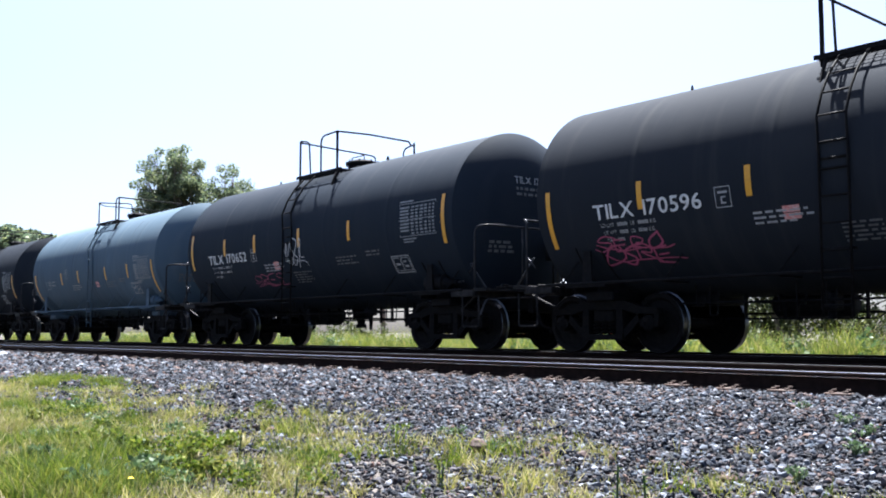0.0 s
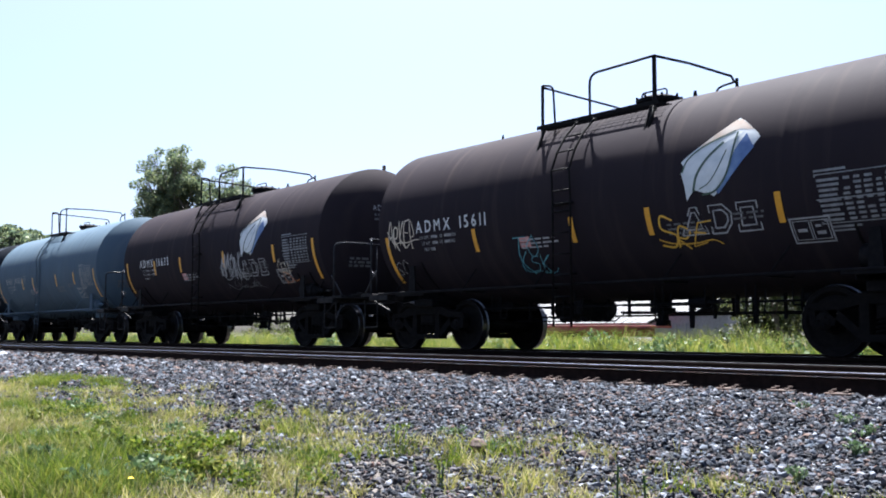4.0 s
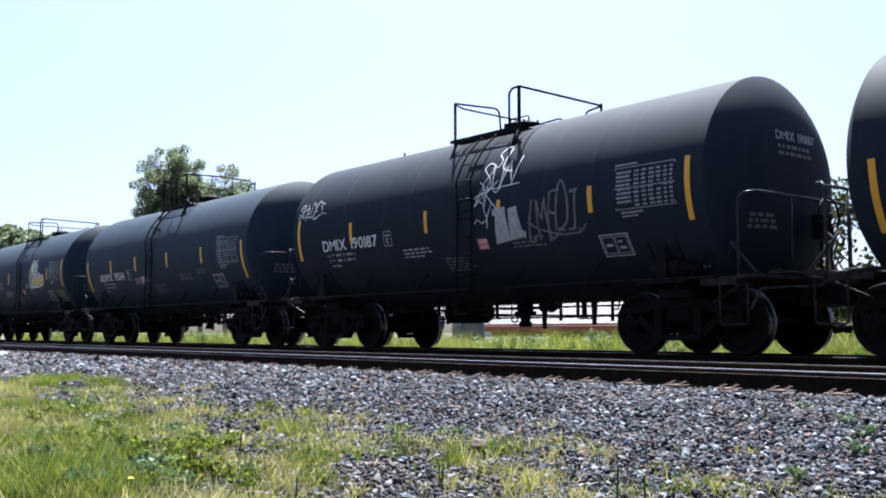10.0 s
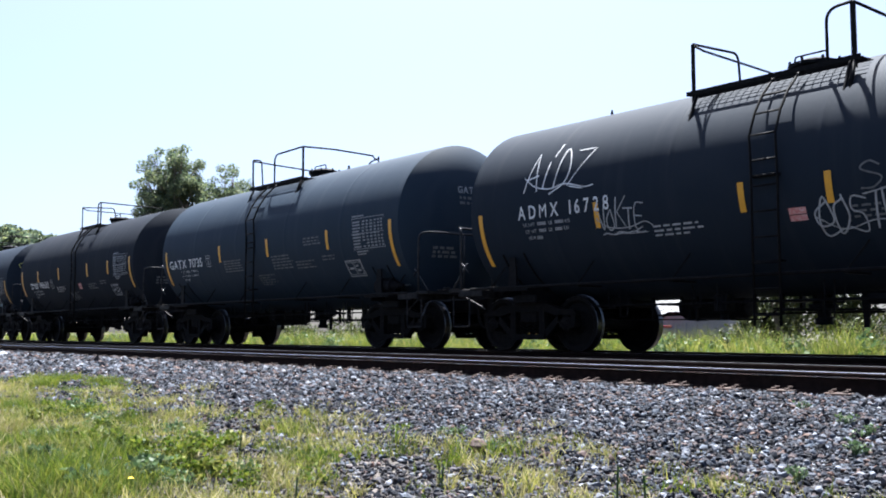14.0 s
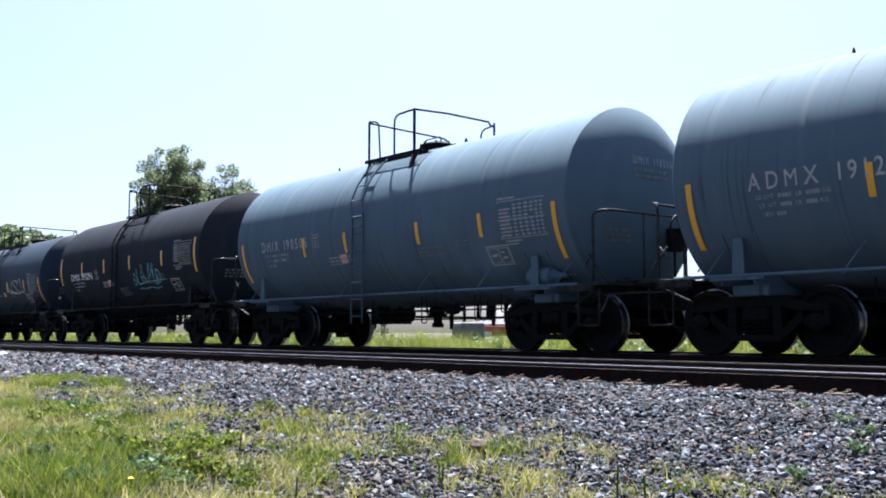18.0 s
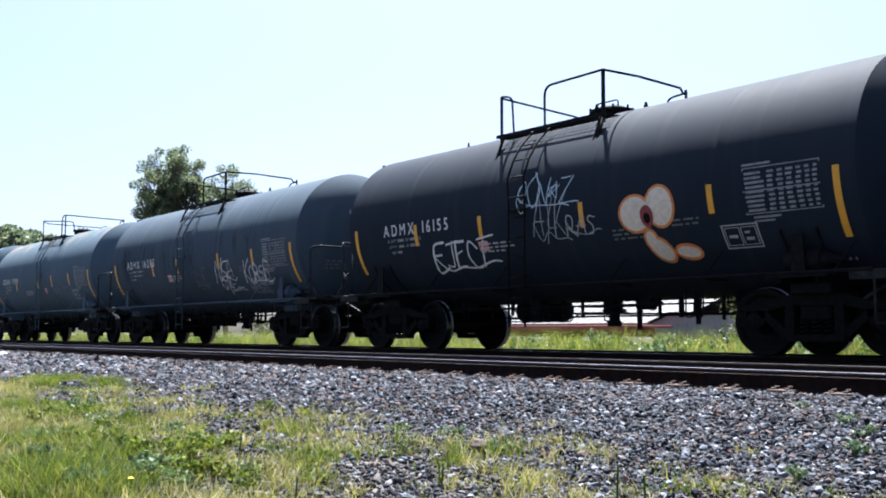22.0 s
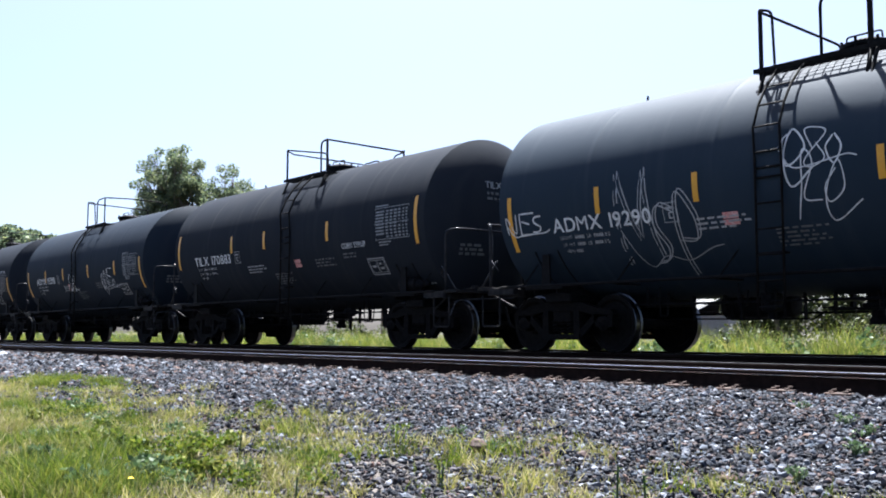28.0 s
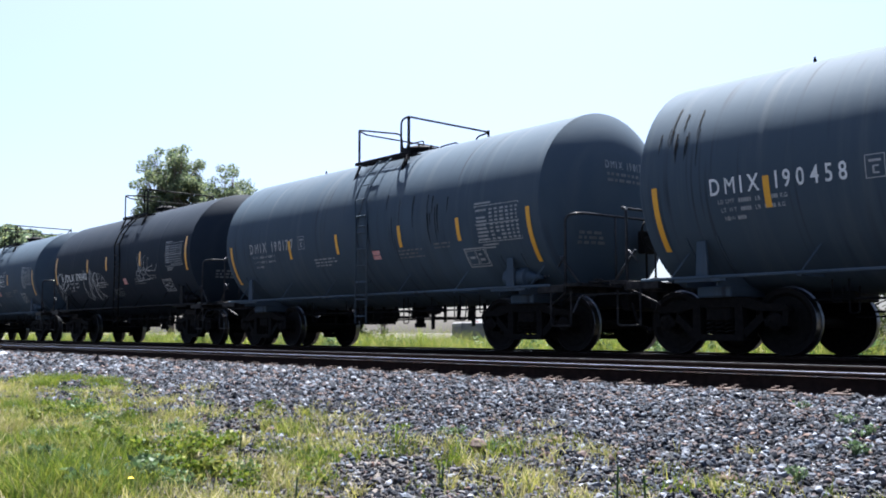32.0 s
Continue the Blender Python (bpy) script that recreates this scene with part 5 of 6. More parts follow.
def gold_emblem(tank):
    """White-edged gold blocks beside a pale husk and spiked leaf."""
    husk = [(1.68, 2.0), (1.72, 2.4), (1.84, 2.75), (2.0, 2.96), (2.1, 2.92), (2.12, 2.6), (2.06, 2.2), (1.96, 1.96), (1.9, 1.86), (1.86, 2.02), (1.78, 1.86)]
    spike = [(2.12, 2.55), (2.16, 2.8), (2.52, 2.96), (2.38, 2.76), (2.66, 2.7), (2.44, 2.52), (2.5, 2.36), (2.3, 2.34), (2.14, 2.36)]
    plate = [(2.0, 1.92), (2.05, 2.3), (2.6, 2.34), (2.66, 2.44), (2.86, 2.44), (2.9, 2.36), (3.28, 2.36), (3.3, 2.14), (3.2, 2.0), (2.7, 1.94)]
    part("emblem", emblem_mesh(plate, 0.008), MAT["leaf_white"], tank, "white backing shape")
    part("husk", emblem_mesh(husk, 0.011), MAT["leaf_white"], tank, "pale husk shape")
    part("leaf", emblem_mesh(spike, 0.011), MAT["leaf_white"], tank, "white spiked leaf shape")
    ear = [(1.92, 2.3), (1.9, 2.6), (1.98, 2.86), (2.05, 2.84), (2.07, 2.55), (2.02, 2.3)]
    part("ear", emblem_mesh(ear, 0.0150), MAT["gold"], tank, "gold ear shape")
    def shrunk(outline, share):
        mid = sum((Vector(p) for p in outline), Vector((0, 0))) / len(outline)
        return [tuple(mid.lerp(Vector(p), share)) for p in outline]

    part("husk_fill", emblem_mesh(shrunk(husk, 0.74), 0.0125), MAT["husk_grey"], tank, "grey-green husk filling")
    part("leaf_fill", emblem_mesh(shrunk(spike, 0.72), 0.0125), MAT["pale_fill"], tank, "pale grey leaf filling")
    for outline in ([(2.07, 2.0), (2.09, 2.27), (2.50, 2.29), (2.51, 2.0)], [(2.57, 1.99), (2.56, 2.30), (2.66, 2.39), (2.80, 2.39), (2.86, 2.28), (2.86, 2.0)], [(2.92, 1.99), (2.93, 2.32), (3.22, 2.33), (3.24, 2.02)]):
        part("block_edge", emblem_mesh(outline, 0.0135), MAT["vein"], tank, "dark edge of a painted block")
        part("gold_block", emblem_mesh(shrunk(outline, 0.84), 0.0155), MAT["gold"], tank, "gold painted block")
    bm = bmesh.new()
    lay = lambda p: on_tank(p.x, arc(p.y), 0.0165)
    for line in (((1.72, 2.02), (1.84, 2.3), (1.80, 2.55)), ((1.78, 2.0), (1.92, 2.26), (1.98, 2.5)), ((2.14, 2.38), (2.3, 2.5), (2.48, 2.9)), ((2.14, 2.42), (2.4, 2.52), (2.6, 2.68))):
        stroke(bm, curve_points([Vector(p) for p in line], 5), 0.02, lay)
    part("husk_line", finish(bm, "husk_line"), MAT["slate"], tank, "grey outline strokes")


gold_emblem(BY_MARK["GATX 73594"])
gold_emblem(BY_MARK["GATX 73518"])


def blob(cx, cz, a, b, n=20, tilt=0.0):
    return [(cx + a * math.cos(k * 2 * math.pi / n) * math.cos(tilt) - b * math.sin(k * 2 * math.pi / n) * math.sin(tilt),
             cz + a * math.cos(k * 2 * math.pi / n) * math.sin(tilt) + b * math.sin(k * 2 * math.pi / n) * math.cos(tilt)) for k in range(n)]


for cx, cz, a, b, tilt in ((1.99, 2.07, 0.27, 0.25, 0.2), (2.44, 2.14, 0.23, 0.28, 0.0), (2.30, 1.53, 0.20, 0.13, -0.7), (2.18, 1.68, 0.09, 0.12, 0.0), (2.74, 1.47, 0.19, 0.08, -0.1)):
    part("painted_blob", emblem_mesh(blob(cx, cz, a + 0.04, b + 0.04, 20, tilt), 0.008), MAT["orange"], BY_MARK["ADMX 16155"], "orange paint edge")
    part("painted_blob", emblem_mesh(blob(cx, cz, a, b, 20, tilt), 0.012), MAT["cream"], BY_MARK["ADMX 16155"], "cream painted blob")
part("painted_blob", emblem_mesh(blob(2.20, 2.02, 0.12, 0.16), 0.015), MAT["red_paint"], BY_MARK["ADMX 16155"], "orange painted blob")
part("painted_block", emblem_mesh([(1.12, 1.80), (1.16, 1.86), (1.26, 1.88), (1.20, 2.26), (1.12, 2.28), (1.14, 2.38), (1.44, 2.40), (1.44, 2.34), (1.36, 1.92), (1.50, 1.92), (1.52, 2.36), (1.72, 2.38), (1.80, 1.98), (1.88, 1.96), (1.86, 1.88), (1.50, 1.84)], 0.009), MAT["faded"], BY_MARK["DMIX 190187"], "faded white painted block")


def words(mark, text, u0, u1, z, h):
    part("lettering", lettering(text, u1 - u0, h, lambda p: on_tank(u0 + p.x, arc(z) + p.y, 0.010)), MAT["white"], BY_MARK[mark], "white stencilled words")


words("GATX 73518", "CORN SYRUP ONLY", 3.78, 4.82, 2.62, 0.10)
words("TILX 170883", "CORN SYRUP", 2.62, 3.46, 2.02, 0.11)

part("painted_blob", emblem_mesh(blob(2.20, 1.99, 0.06, 0.08), 0.018), MAT["frame"], BY_MARK["ADMX 16155"], "black painted spot")

# scrawl on the rear head of one car
for mark, seed in (("ADMX 16810", 5), ("ADMX 17083", 6)):
    rnd = random.Random(seed)
    bm = bmesh.new()
    for k in range(5):
        y0 = -1.1 + 0.42 * k
        stroke(bm, curve_points([Vector((y0 + rnd.uniform(-0.1, 0.4), rnd.uniform(2.5, 3.3))) for _ in range(6)], 6), 0.03, lambda p: head_place(p, 0, 0))
    part("painted_scrawl", finish(bm, "painted_scrawl"), MAT["faded" if seed == 5 else "olive"], BY_MARK[mark], "spray-painted scrawl")

# ---- ground, one sheet to the horizon ----
def ground_z(y):
    knots = [(-4000, -0.25), (0, -0.25), (3.0, -0.21), (4.2, -0.14), (5.6, -0.05), (6.8, -0.015), (9.6, -0.02), (10.6, -0.06), (11.3, -0.02), (14.2, -0.02), (15.3, -0.30), (16.5, -0.36), (22, -0.30), (60, -0.2), (4000, 0.0)]
    for (a, za), (b, zb) in zip(knots, knots[1:]):
        if a <= y <= b:
            return za + (zb - za) * (y - a) / (b - a)
    return 0.0


def lift(x, y):
    """Small rises and dips of the verge."""
    if 1 < y < 6.6 and -52 < x < 4:
        return 0.045 * noise.noise(Vector((x * 0.8, y * 0.8, 0))) + 0.02 * noise.noise(Vector((x * 2.6, y * 2.6, 3)))
    return 0.0


def ground_mesh():
    ys = [-4000, -300, -40, -8, 0, 1.5] + [2.2 + 0.2 * k for k in range(25)] + [7.5, 8.5, 9.6, 10.6, 11.3, 12, 13, 14.2, 14.6, 15, 15.3, 16, 16.5, 18, 20, 22, 26, 32, 40, 60, 120, 400, 4000]
    xs = [-4000, -1200, -500, -250, -140, -90, -60] + [-50 + 0.4 * k for k in range(130)] + [6, 20, 60, 150, 420, 1000, 4000]
    bm = bmesh.new()
    rows = []
    for x in xs:
        row = []
        for y in ys:
            z = ground_z(y) + lift(x, y)
            row.append(bm.verts.new((x, y, z)))
        rows.append(row)
    for a, b in zip(rows, rows[1:]):
        for i in range(len(ys) - 1):
            bm.faces.new((a[i], b[i], b[i + 1], a[i + 1]))
    return finish(bm, "ground", True)


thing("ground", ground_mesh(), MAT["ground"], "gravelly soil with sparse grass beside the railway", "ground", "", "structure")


# ---- tracks ----
RAIL_PROFILE = [(-0.076, 0.0), (0.076, 0.0), (0.076, 0.012), (0.016, 0.032), (0.010, 0.06), (0.010, 0.125), (0.034, 0.14), (0.037, 0.168), (0.028, 0.18), (-0.028, 0.18), (-0.037, 0.168), (-0.034, 0.14), (-0.010, 0.125), (-0.010, 0.06), (-0.016, 0.032), (-0.076, 0.012)]


def rail_mesh(x0, x1):
    bm = bmesh.new()
    n = len(RAIL_PROFILE)
    a = [bm.verts.new((x0, y, z)) for y, z in RAIL_PROFILE]
    b = [bm.verts.new((x1, y, z)) for y, z in RAIL_PROFILE]
    for i in range(n):
        bm.faces.new((a[i], a[(i + 1) % n], b[(i + 1) % n], b[i]))
    bm.faces.new(a[::-1])
    bm.faces.new(b)
    return finish(bm, "rail")


def railhead_mesh(x0, x1):
    """The polished running band on a rail's head."""
    bm = bmesh.new()
    prof = [(-0.032, 0.1785), (-0.0295, 0.1815), (0.0295, 0.1815), (0.032, 0.1785)]
    a = [bm.verts.new((x0, y, z)) for y, z in prof]
    b = [bm.verts.new((x1, y, z)) for y, z in prof]
    for i in range(3):
        bm.faces.new((a[i], a[i + 1], b[i + 1], b[i]))
    return finish(bm, "running_band")


def lower_edge_mesh(x0, x1):
    """A thin strip along the rounded lower edge of a rail's head."""
    bm = bmesh.new()
    prof = [(-0.0342, 0.1388), (-0.0356, 0.1408), (-0.0359, 0.1428)]
    a = [bm.verts.new((x0, y, z)) for y, z in prof]
    b = [bm.verts.new((x1, y, z)) for y, z in prof]
    for i in range(2):
        bm.faces.new((a[i], a[i + 1], b[i + 1], b[i]))
    return finish(bm, "lower_edge", True)


RAIL, BAND, EDGE = rail_mesh(-700, 700), railhead_mesh(-700, 700), lower_edge_mesh(-700, 700)


def track(label, ys):
    base = tagged(new("railway_track"), label, "railway track", "parallel tracks", "structure")
    for y in ys:
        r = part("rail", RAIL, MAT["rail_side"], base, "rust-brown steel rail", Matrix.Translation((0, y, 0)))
        # only the nearest rail stays bright; the rest have the reflection coloured in
        part("running_band", BAND, MAT["rail_top"] if y == NEAR_RAILS[0] else MAT["rail_shaded"], r, "polished running surface")
        if y == NEAR_RAILS[0]:
            part("lower_edge", EDGE, MAT["rail_top"], r, "thin polished-metal edge under the rail head")
    return base


near_track = track("empty railway track of two rust-sided polished rails on stone ballast", NEAR_RAILS)
far_track = track("railway track under the tank cars, on stone ballast", TRAIN_RAILS)


def tie_mesh():
    bm = bmesh.new()
    box(bm, -0.115, 0.115, -1.3, 1.3, -0.17, -0.004, 0.012)
    return finish(bm, "tie")


def tie_plate_mesh():
    bm = bmesh.new()
    box(bm, -0.10, 0.10, -0.19, 0.19, -0.004, 0.030, 0.004)
    for x in (-0.06, 0.06):
        for y in (-0.095, 0.095):
            box(bm, x - 0.009, x + 0.009, y - 0.009, y + 0.009, 0.02, 0.045)
            box(bm, x - 0.017, x + 0.017, y - 0.014, y + 0.016, 0.042, 0.058, 0.004)
        box(bm, x - 0.02, x + 0.02, -0.155, -0.13, 0.03, 0.046, 0.004)
    return finish(bm, "tie_plate")


TIE, PLATE = tie_mesh(), tie_plate_mesh()
for base, ys, count in ((near_track, NEAR_RAILS, 110), (far_track, TRAIN_RAILS, 80)):
    rnd = random.Random(5)
    for k in range(count):
        m = pose(-2.0 - 0.52 * k + rnd.uniform(-0.03, 0.03), sum(ys) / 2 + rnd.uniform(-0.05, 0.05), rnd.uniform(-0.006, 0.002), 0, 0, rnd.uniform(-1.2, 1.2))
        tie = part("tie", TIE, MAT["tie"], base, "", m)
        part("tie_plate", PLATE, MAT["rust"], tie, "rusty tie plate with spikes", Matrix.Translation((0, ys[0] - m.translation.y, 0.0)))


# ---- loose pieces in one mesh each ----
def joined(name, verts, faces, mat, label, category, smooth=False):
    me = bpy.data.meshes.new(name)
    me.from_pydata(verts.tolist() if hasattr(verts, "tolist") else verts, [], faces.tolist() if hasattr(faces, "tolist") else faces)
    me.materials.append(None)
    if smooth:
        me.polygons.foreach_set("use_smooth", [True] * len(me.polygons))
    return thing(name, me, mat, label, category, "", "stuff")


def ico():
    bm = bmesh.new()
    bmesh.ops.create_icosphere(bm, subdivisions=1, radius=1.0)
    v = np.array([x.co[:] for x in bm.verts])
    f = np.array([[x.index for x in g.verts] for g in bm.faces])
    bm.free()
    return v, f


def stones(rng, p, name, mat, label):
    """Angular stones at rows of (x, y, size), joined into one mesh."""
    v, f = ico()
    n = len(p)
    size = p[:, 2] * rng.uniform(0.40, 0.85, n) * np.where(rng.random(n) < 0.06, 1.5, 1.0)
    z = np.array([ground_z(y) for y in p[:, 1]]) + np.array([lift(a, b) for a, b in p[:, :2]]) + rng.uniform(-0.012, 0.022, n)
    scale = rng.uniform(0.55, 1.25, (n, 1, 3)) * np.array([1, 1, 0.8])
    q = v[None] * rng.uniform(0.58, 1.3, (n, len(v), 1)) * scale * size[:, None, None]
    a, b = rng.uniform(0, 2 * np.pi, n), rng.uniform(-0.6, 0.6, n)
    c, s = np.cos(a)[:, None], np.sin(a)[:, None]
    q[..., 0], q[..., 1] = q[..., 0] * c - q[..., 1] * s, q[..., 0] * s + q[..., 1] * c
    c, s = np.cos(b)[:, None], np.sin(b)[:, None]
    q[..., 0], q[..., 2] = q[..., 0] * c - q[..., 2] * s, q[..., 0] * s + q[..., 2] * c
    q += np.stack([p[:, 0], p[:, 1], z], -1)[:, None]
    faces = (f[None] + (np.arange(n) * len(v))[:, None, None]).reshape(-1, 3)
    joined(name, q.reshape(-1, 3), faces, mat, label, name)


def ballast():
    rng = np.random.default_rng(7)
    pts = []
    for band in range(41):
        y0 = 2.2 + band * 0.125
        x = 7.0
        while x > -4.0 * y0:
            d = math.hypot(x, y0)
            s = max(0.027, 0.0038 * d) if x < -0.38 * y0 else 0.06
            for _ in range(max(1, int(round(0.155 / s)))):
                keep = 1.0 if y0 > 4.2 else max(0.42, (y0 - 2.0) / 2.2) ** 1.2
                edge = 0.6 * noise.noise(Vector((x * 0.5, y0 * 0.5, 9)))
                if rng.random() < keep + edge * (1 if y0 < 4.2 else 0):
                    pts.append((x + rng.uniform(-s, s) * 0.5, y0 + rng.uniform(0, 0.125), s))
            x -= s
    # between and under the rails, where little of it shows
    for _ in range(16000):
        pts.append((rng.uniform(-34, 7), rng.uniform(7.6, 14.9), 0.055))
    stones(rng, np.array(pts), "ballast", MAT["stone"], "loose grey crushed-stone ballast with pale and brown stones")
    small = []
    for _ in range(34000):
        y = 5.0 - 3.6 * rng.random() ** 0.8
        x = -y * rng.uniform(0.40, 3.6)
        if math.hypot(x, y) > 2.3:
            small.append((x, y, rng.uniform(0.012, 0.026)))
    for _ in range(7000):
        small.append((rng.uniform(-8, 7), rng.uniform(-5, 2.6), rng.uniform(0.02, 0.04)))
    stones(rng, np.array(small), "gravel", MAT["pebble"], "pale fine gravel scattered between the grass")


def blades(rng, base, height, width, lean):
    """Grass blades, each of two bent segments."""
    n = len(base)
    a = rng.uniform(0, 2 * np.pi, n)
    side = np.stack([np.cos(a), np.sin(a), np.zeros(n)], -1) * width[:, None] / 2
    b = rng.uniform(0, 2 * np.pi, n)
    way = np.stack([np.cos(b), np.sin(b), np.zeros(n)], -1) * (lean * height)[:, None]
    up = np.array([0, 0, 1.0]) * height[:, None]
    v = np.stack([base - side, base + side, base + up * 0.55 + way * 0.35 - side * 0.8, base + up * 0.55 + way * 0.35 + side * 0.8, base + up + way], 1)
    k = (np.arange(n) * 5)[:, None]
    faces = np.concatenate([k + np.array([0, 1, 3]), k + np.array([0, 3, 2]), k + np.array([2, 3, 4])], 0)
    return v.reshape(-1, 3), faces


def grass_patch(seed, count, want, tall, mat, label):
    """Blades where want(x, y) allows them, taller where tall(x, y) says."""
    rng = np.random.default_rng(seed)
    base, hs = [], []
    for _ in range(count * 3):
        if len(base) >= count:
            break
        y = 5.0 - 3.7 * rng.random() ** 0.85
        x = -y * rng.uniform(0.40, 4.1)
        if math.hypot(x, y) < 2.4 or rng.random() > want(x, y):
            continue
        # one tuft: blades round a root, all of about one height
        n, wide, high = int(rng.integers(3, 22)), rng.uniform(0.012, 0.05), tall(x, y) * rng.uniform(0.45, 1.7)
        for dx, dy in rng.normal(0, wide, (n, 2)):
            base.append((x + dx, y + dy, ground_z(y + dy) + lift(x + dx, y + dy) - 0.012))
            hs.append(high * rng.uniform(0.5, 1.25))
    base, hs = np.array(base), np.array(hs)
    far = np.hypot(base[:, 0], base[:, 1])
    v, f = blades(rng, base, hs, rng.uniform(0.0022, 0.005, len(base)) * (1 + 0.10 * far), rng.uniform(0.15, 1.0, len(base)))
    joined("grass", v, f, mat, label, "grass")


def blotch(x, y, s, k):
    return noise.noise(Vector((x * s * 0.55, y * s, k)))


def dry_want(x, y):
    return 0.40 + 1.15 * blotch(x, y, 1.9, 2.0) + 0.9 * blotch(x, y, 4.0, 5.0) - 0.75 * max(0.0, y - 3.5) - 0.30 * max(0.0, min(1.0, (x + 5.0) / 3.0))


def lobe(x, y, cx, cy, rx, ry):
    return max(0.0, 1.0 - ((x - cx) / rx) ** 2 - ((y - cy) / ry) ** 2)


def green_want(x, y):
    here = lobe(x, y, -5.7, 1.95, 1.4, 0.65) + 0.7 * lobe(x, y, -4.7, 1.55, 0.7, 0.4) + 0.9 * lobe(x, y, -11.8, 4.1, 2.2, 0.5) + 0.6 * lobe(x, y, -4.8, 2.9, 0.6, 0.25) + 0.5 * lobe(x, y, -8.5, 2.9, 2.0, 0.4)
    return here * (0.35 + 1.3 * blotch(x, y, 2.6, 7.0)) + 0.16 * max(0.0, blotch(x, y, 3.0, 1.0)) * (y < 3.8)


grass_patch(11, 58000, dry_want, lambda x, y: 0.045 + 0.05 * max(0.0, blotch(x, y, 2.0, 3.0) + 0.3), MAT["grass"], "sparse dry yellow-green grass along the ballast edge")
grass_patch(13, 42000, green_want, lambda x, y: 0.05 + 0.07 * max(0.0, blotch(x, y, 1.6, 8.0) + 0.3), MAT["green"], "fresh green grass in uneven tufts beside the ballast")


def near_grass():
    """Thin grass round the standpoint, out of the view."""
    rng = np.random.default_rng(19)
    xy = np.stack([rng.uniform(-9, 8, 26000), rng.uniform(-6, 3.6, 26000)], -1)
    xy = np.array([(x, y) for x, y in xy if not (x < -0.38 * y and y > 1.2) and rng.random() < 0.45 + 0.9 * blotch(x, y, 1.2, 4.0)])
    z = np.array([ground_z(y) - 0.01 for y in xy[:, 1]])
    v, f = blades(rng, np.column_stack([xy, z]), rng.uniform(0.03, 0.10, len(xy)), rng.uniform(0.004, 0.008, len(xy)), rng.uniform(0.15, 1.0, len(xy)))
    joined("grass", v, f, MAT["grass"], "thin dry grass on gravelly soil", "grass")


def far_grass():
    rng = np.random.default_rng(12)
    n = 130000
    y = 14.8 + 11 * rng.random(n) ** 1.6
    x = -y * rng.uniform(0.35, 3.6, n)
    z = np.array([ground_z(k) for k in y])
    hs = rng.uniform(0.22, 0.80, n) * (1 + 0.3 * np.sin(x * 1.7) * np.sin(x * 0.57 + y) + 0.2 * np.sin(x * 4.1 + y * 2.0))
    v, f = blades(rng, np.stack([x, y, z], -1), hs, rng.uniform(0.006, 0.015, n), rng.uniform(0.1, 0.9, n))
    joined("grass", v, f, MAT["lush"], "tall sunlit green grass behind the far track", "grass")


def far_weeds():
    """Leafy weeds standing in the tall grass, in uneven drifts."""
    rng = np.random.default_rng(41)
    clumps = []
    while len(clumps) < 2600:
        y = 14.9 + 5.5 * rng.random() ** 1.6
        x = -y * rng.uniform(0.35, 3.4)
        if rng.random() > 0.25 + 0.9 * blotch(x, y, 0.55, 6.0):
            continue
        high = rng.uniform(0.3, 0.75)
        for k in range(3):
            clumps.append(((x + rng.normal() * 0.06, y + rng.normal() * 0.06, ground_z(y) + high * (k + 0.6) / 3), rng.uniform(0.09, 0.2)))
    v, f = crown_leaves(rng, clumps, 800, 0.045)
    joined("weeds", v, f, MAT["weed"], "leafy green weeds in tall grass behind the far track", "weeds")


ballast()
near_grass()
far_grass()


# ---- weeds at the ballast edge ----
def weed(label, seed, x, y, spread, height, leaf, count, mat="weed"):
    """A low broadleaf plant: short stems with many small tilted leaves."""
    rng = np.random.default_rng(seed)
    ob = tagged(new("weed"), label, "weed", "weeds at the ballast edge")
    ob.location = (x, y, ground_z(y) + lift(x, y) - 0.01)
    bm = bmesh.new()
    tips = []
    for _ in range(9):
        a, r = rng.uniform(0, 2 * math.pi), spread * math.sqrt(rng.random())
        tip = Vector((r * math.cos(a), r * math.sin(a), height * rng.uniform(0.5, 1.0)))
        tube(bm, [(0, 0, 0), tip * 0.5 + Vector((0, 0, height * 0.15)), tip], 0.003, 5)
        tips.append(tip)
    part("stem", finish(bm, "stem"), MAT[mat], ob)["kind"] = "stuff"
    v, f = crown_leaves(rng, [(tuple(t), spread * 0.45) for t in tips], count / (9 * (spread * 0.45) ** 2), leaf)
    v[:, 2] = np.maximum(v[:, 2], 0.01)
    me = bpy.data.meshes.new("foliage")
    me.from_pydata(v.tolist(), [], f.tolist())
    me.materials.append(None)
    part("foliage", me, MAT[mat], ob)


# ---- trees and brush ----
def crown_leaves(rng, clumps, per, leaf):
    """Small leaf cards scattered through uneven clumps."""
    vs, fs, k = [], [], 0
    for c, r in clumps:
        n = int(per * r * r)
        d = rng.normal(size=(n, 3))
        d /= np.linalg.norm(d, axis=1)[:, None]
        p = np.array(c) + d * (r * rng.uniform(0.45, 1.05, (n, 1))) * np.array([1, 1, 0.85])
        a, b = rng.normal(size=(n, 3)), rng.normal(size=(n, 3))
        a /= np.linalg.norm(a, axis=1)[:, None]
        b -= a * (a * b).sum(1)[:, None]
        b /= np.linalg.norm(b, axis=1)[:, None]
        s = leaf * rng.uniform(0.6, 1.4, (n, 1))
        v = np.stack([p - a * s, p + b * s * 0.6, p + a * s, p - b * s * 0.6], 1)
        vs.append(v.reshape(-1, 3))
        fs.append((np.arange(n) * 4)[:, None] + np.arange(4) + k)
        k += n * 4
    return np.concatenate(vs), np.concatenate(fs)


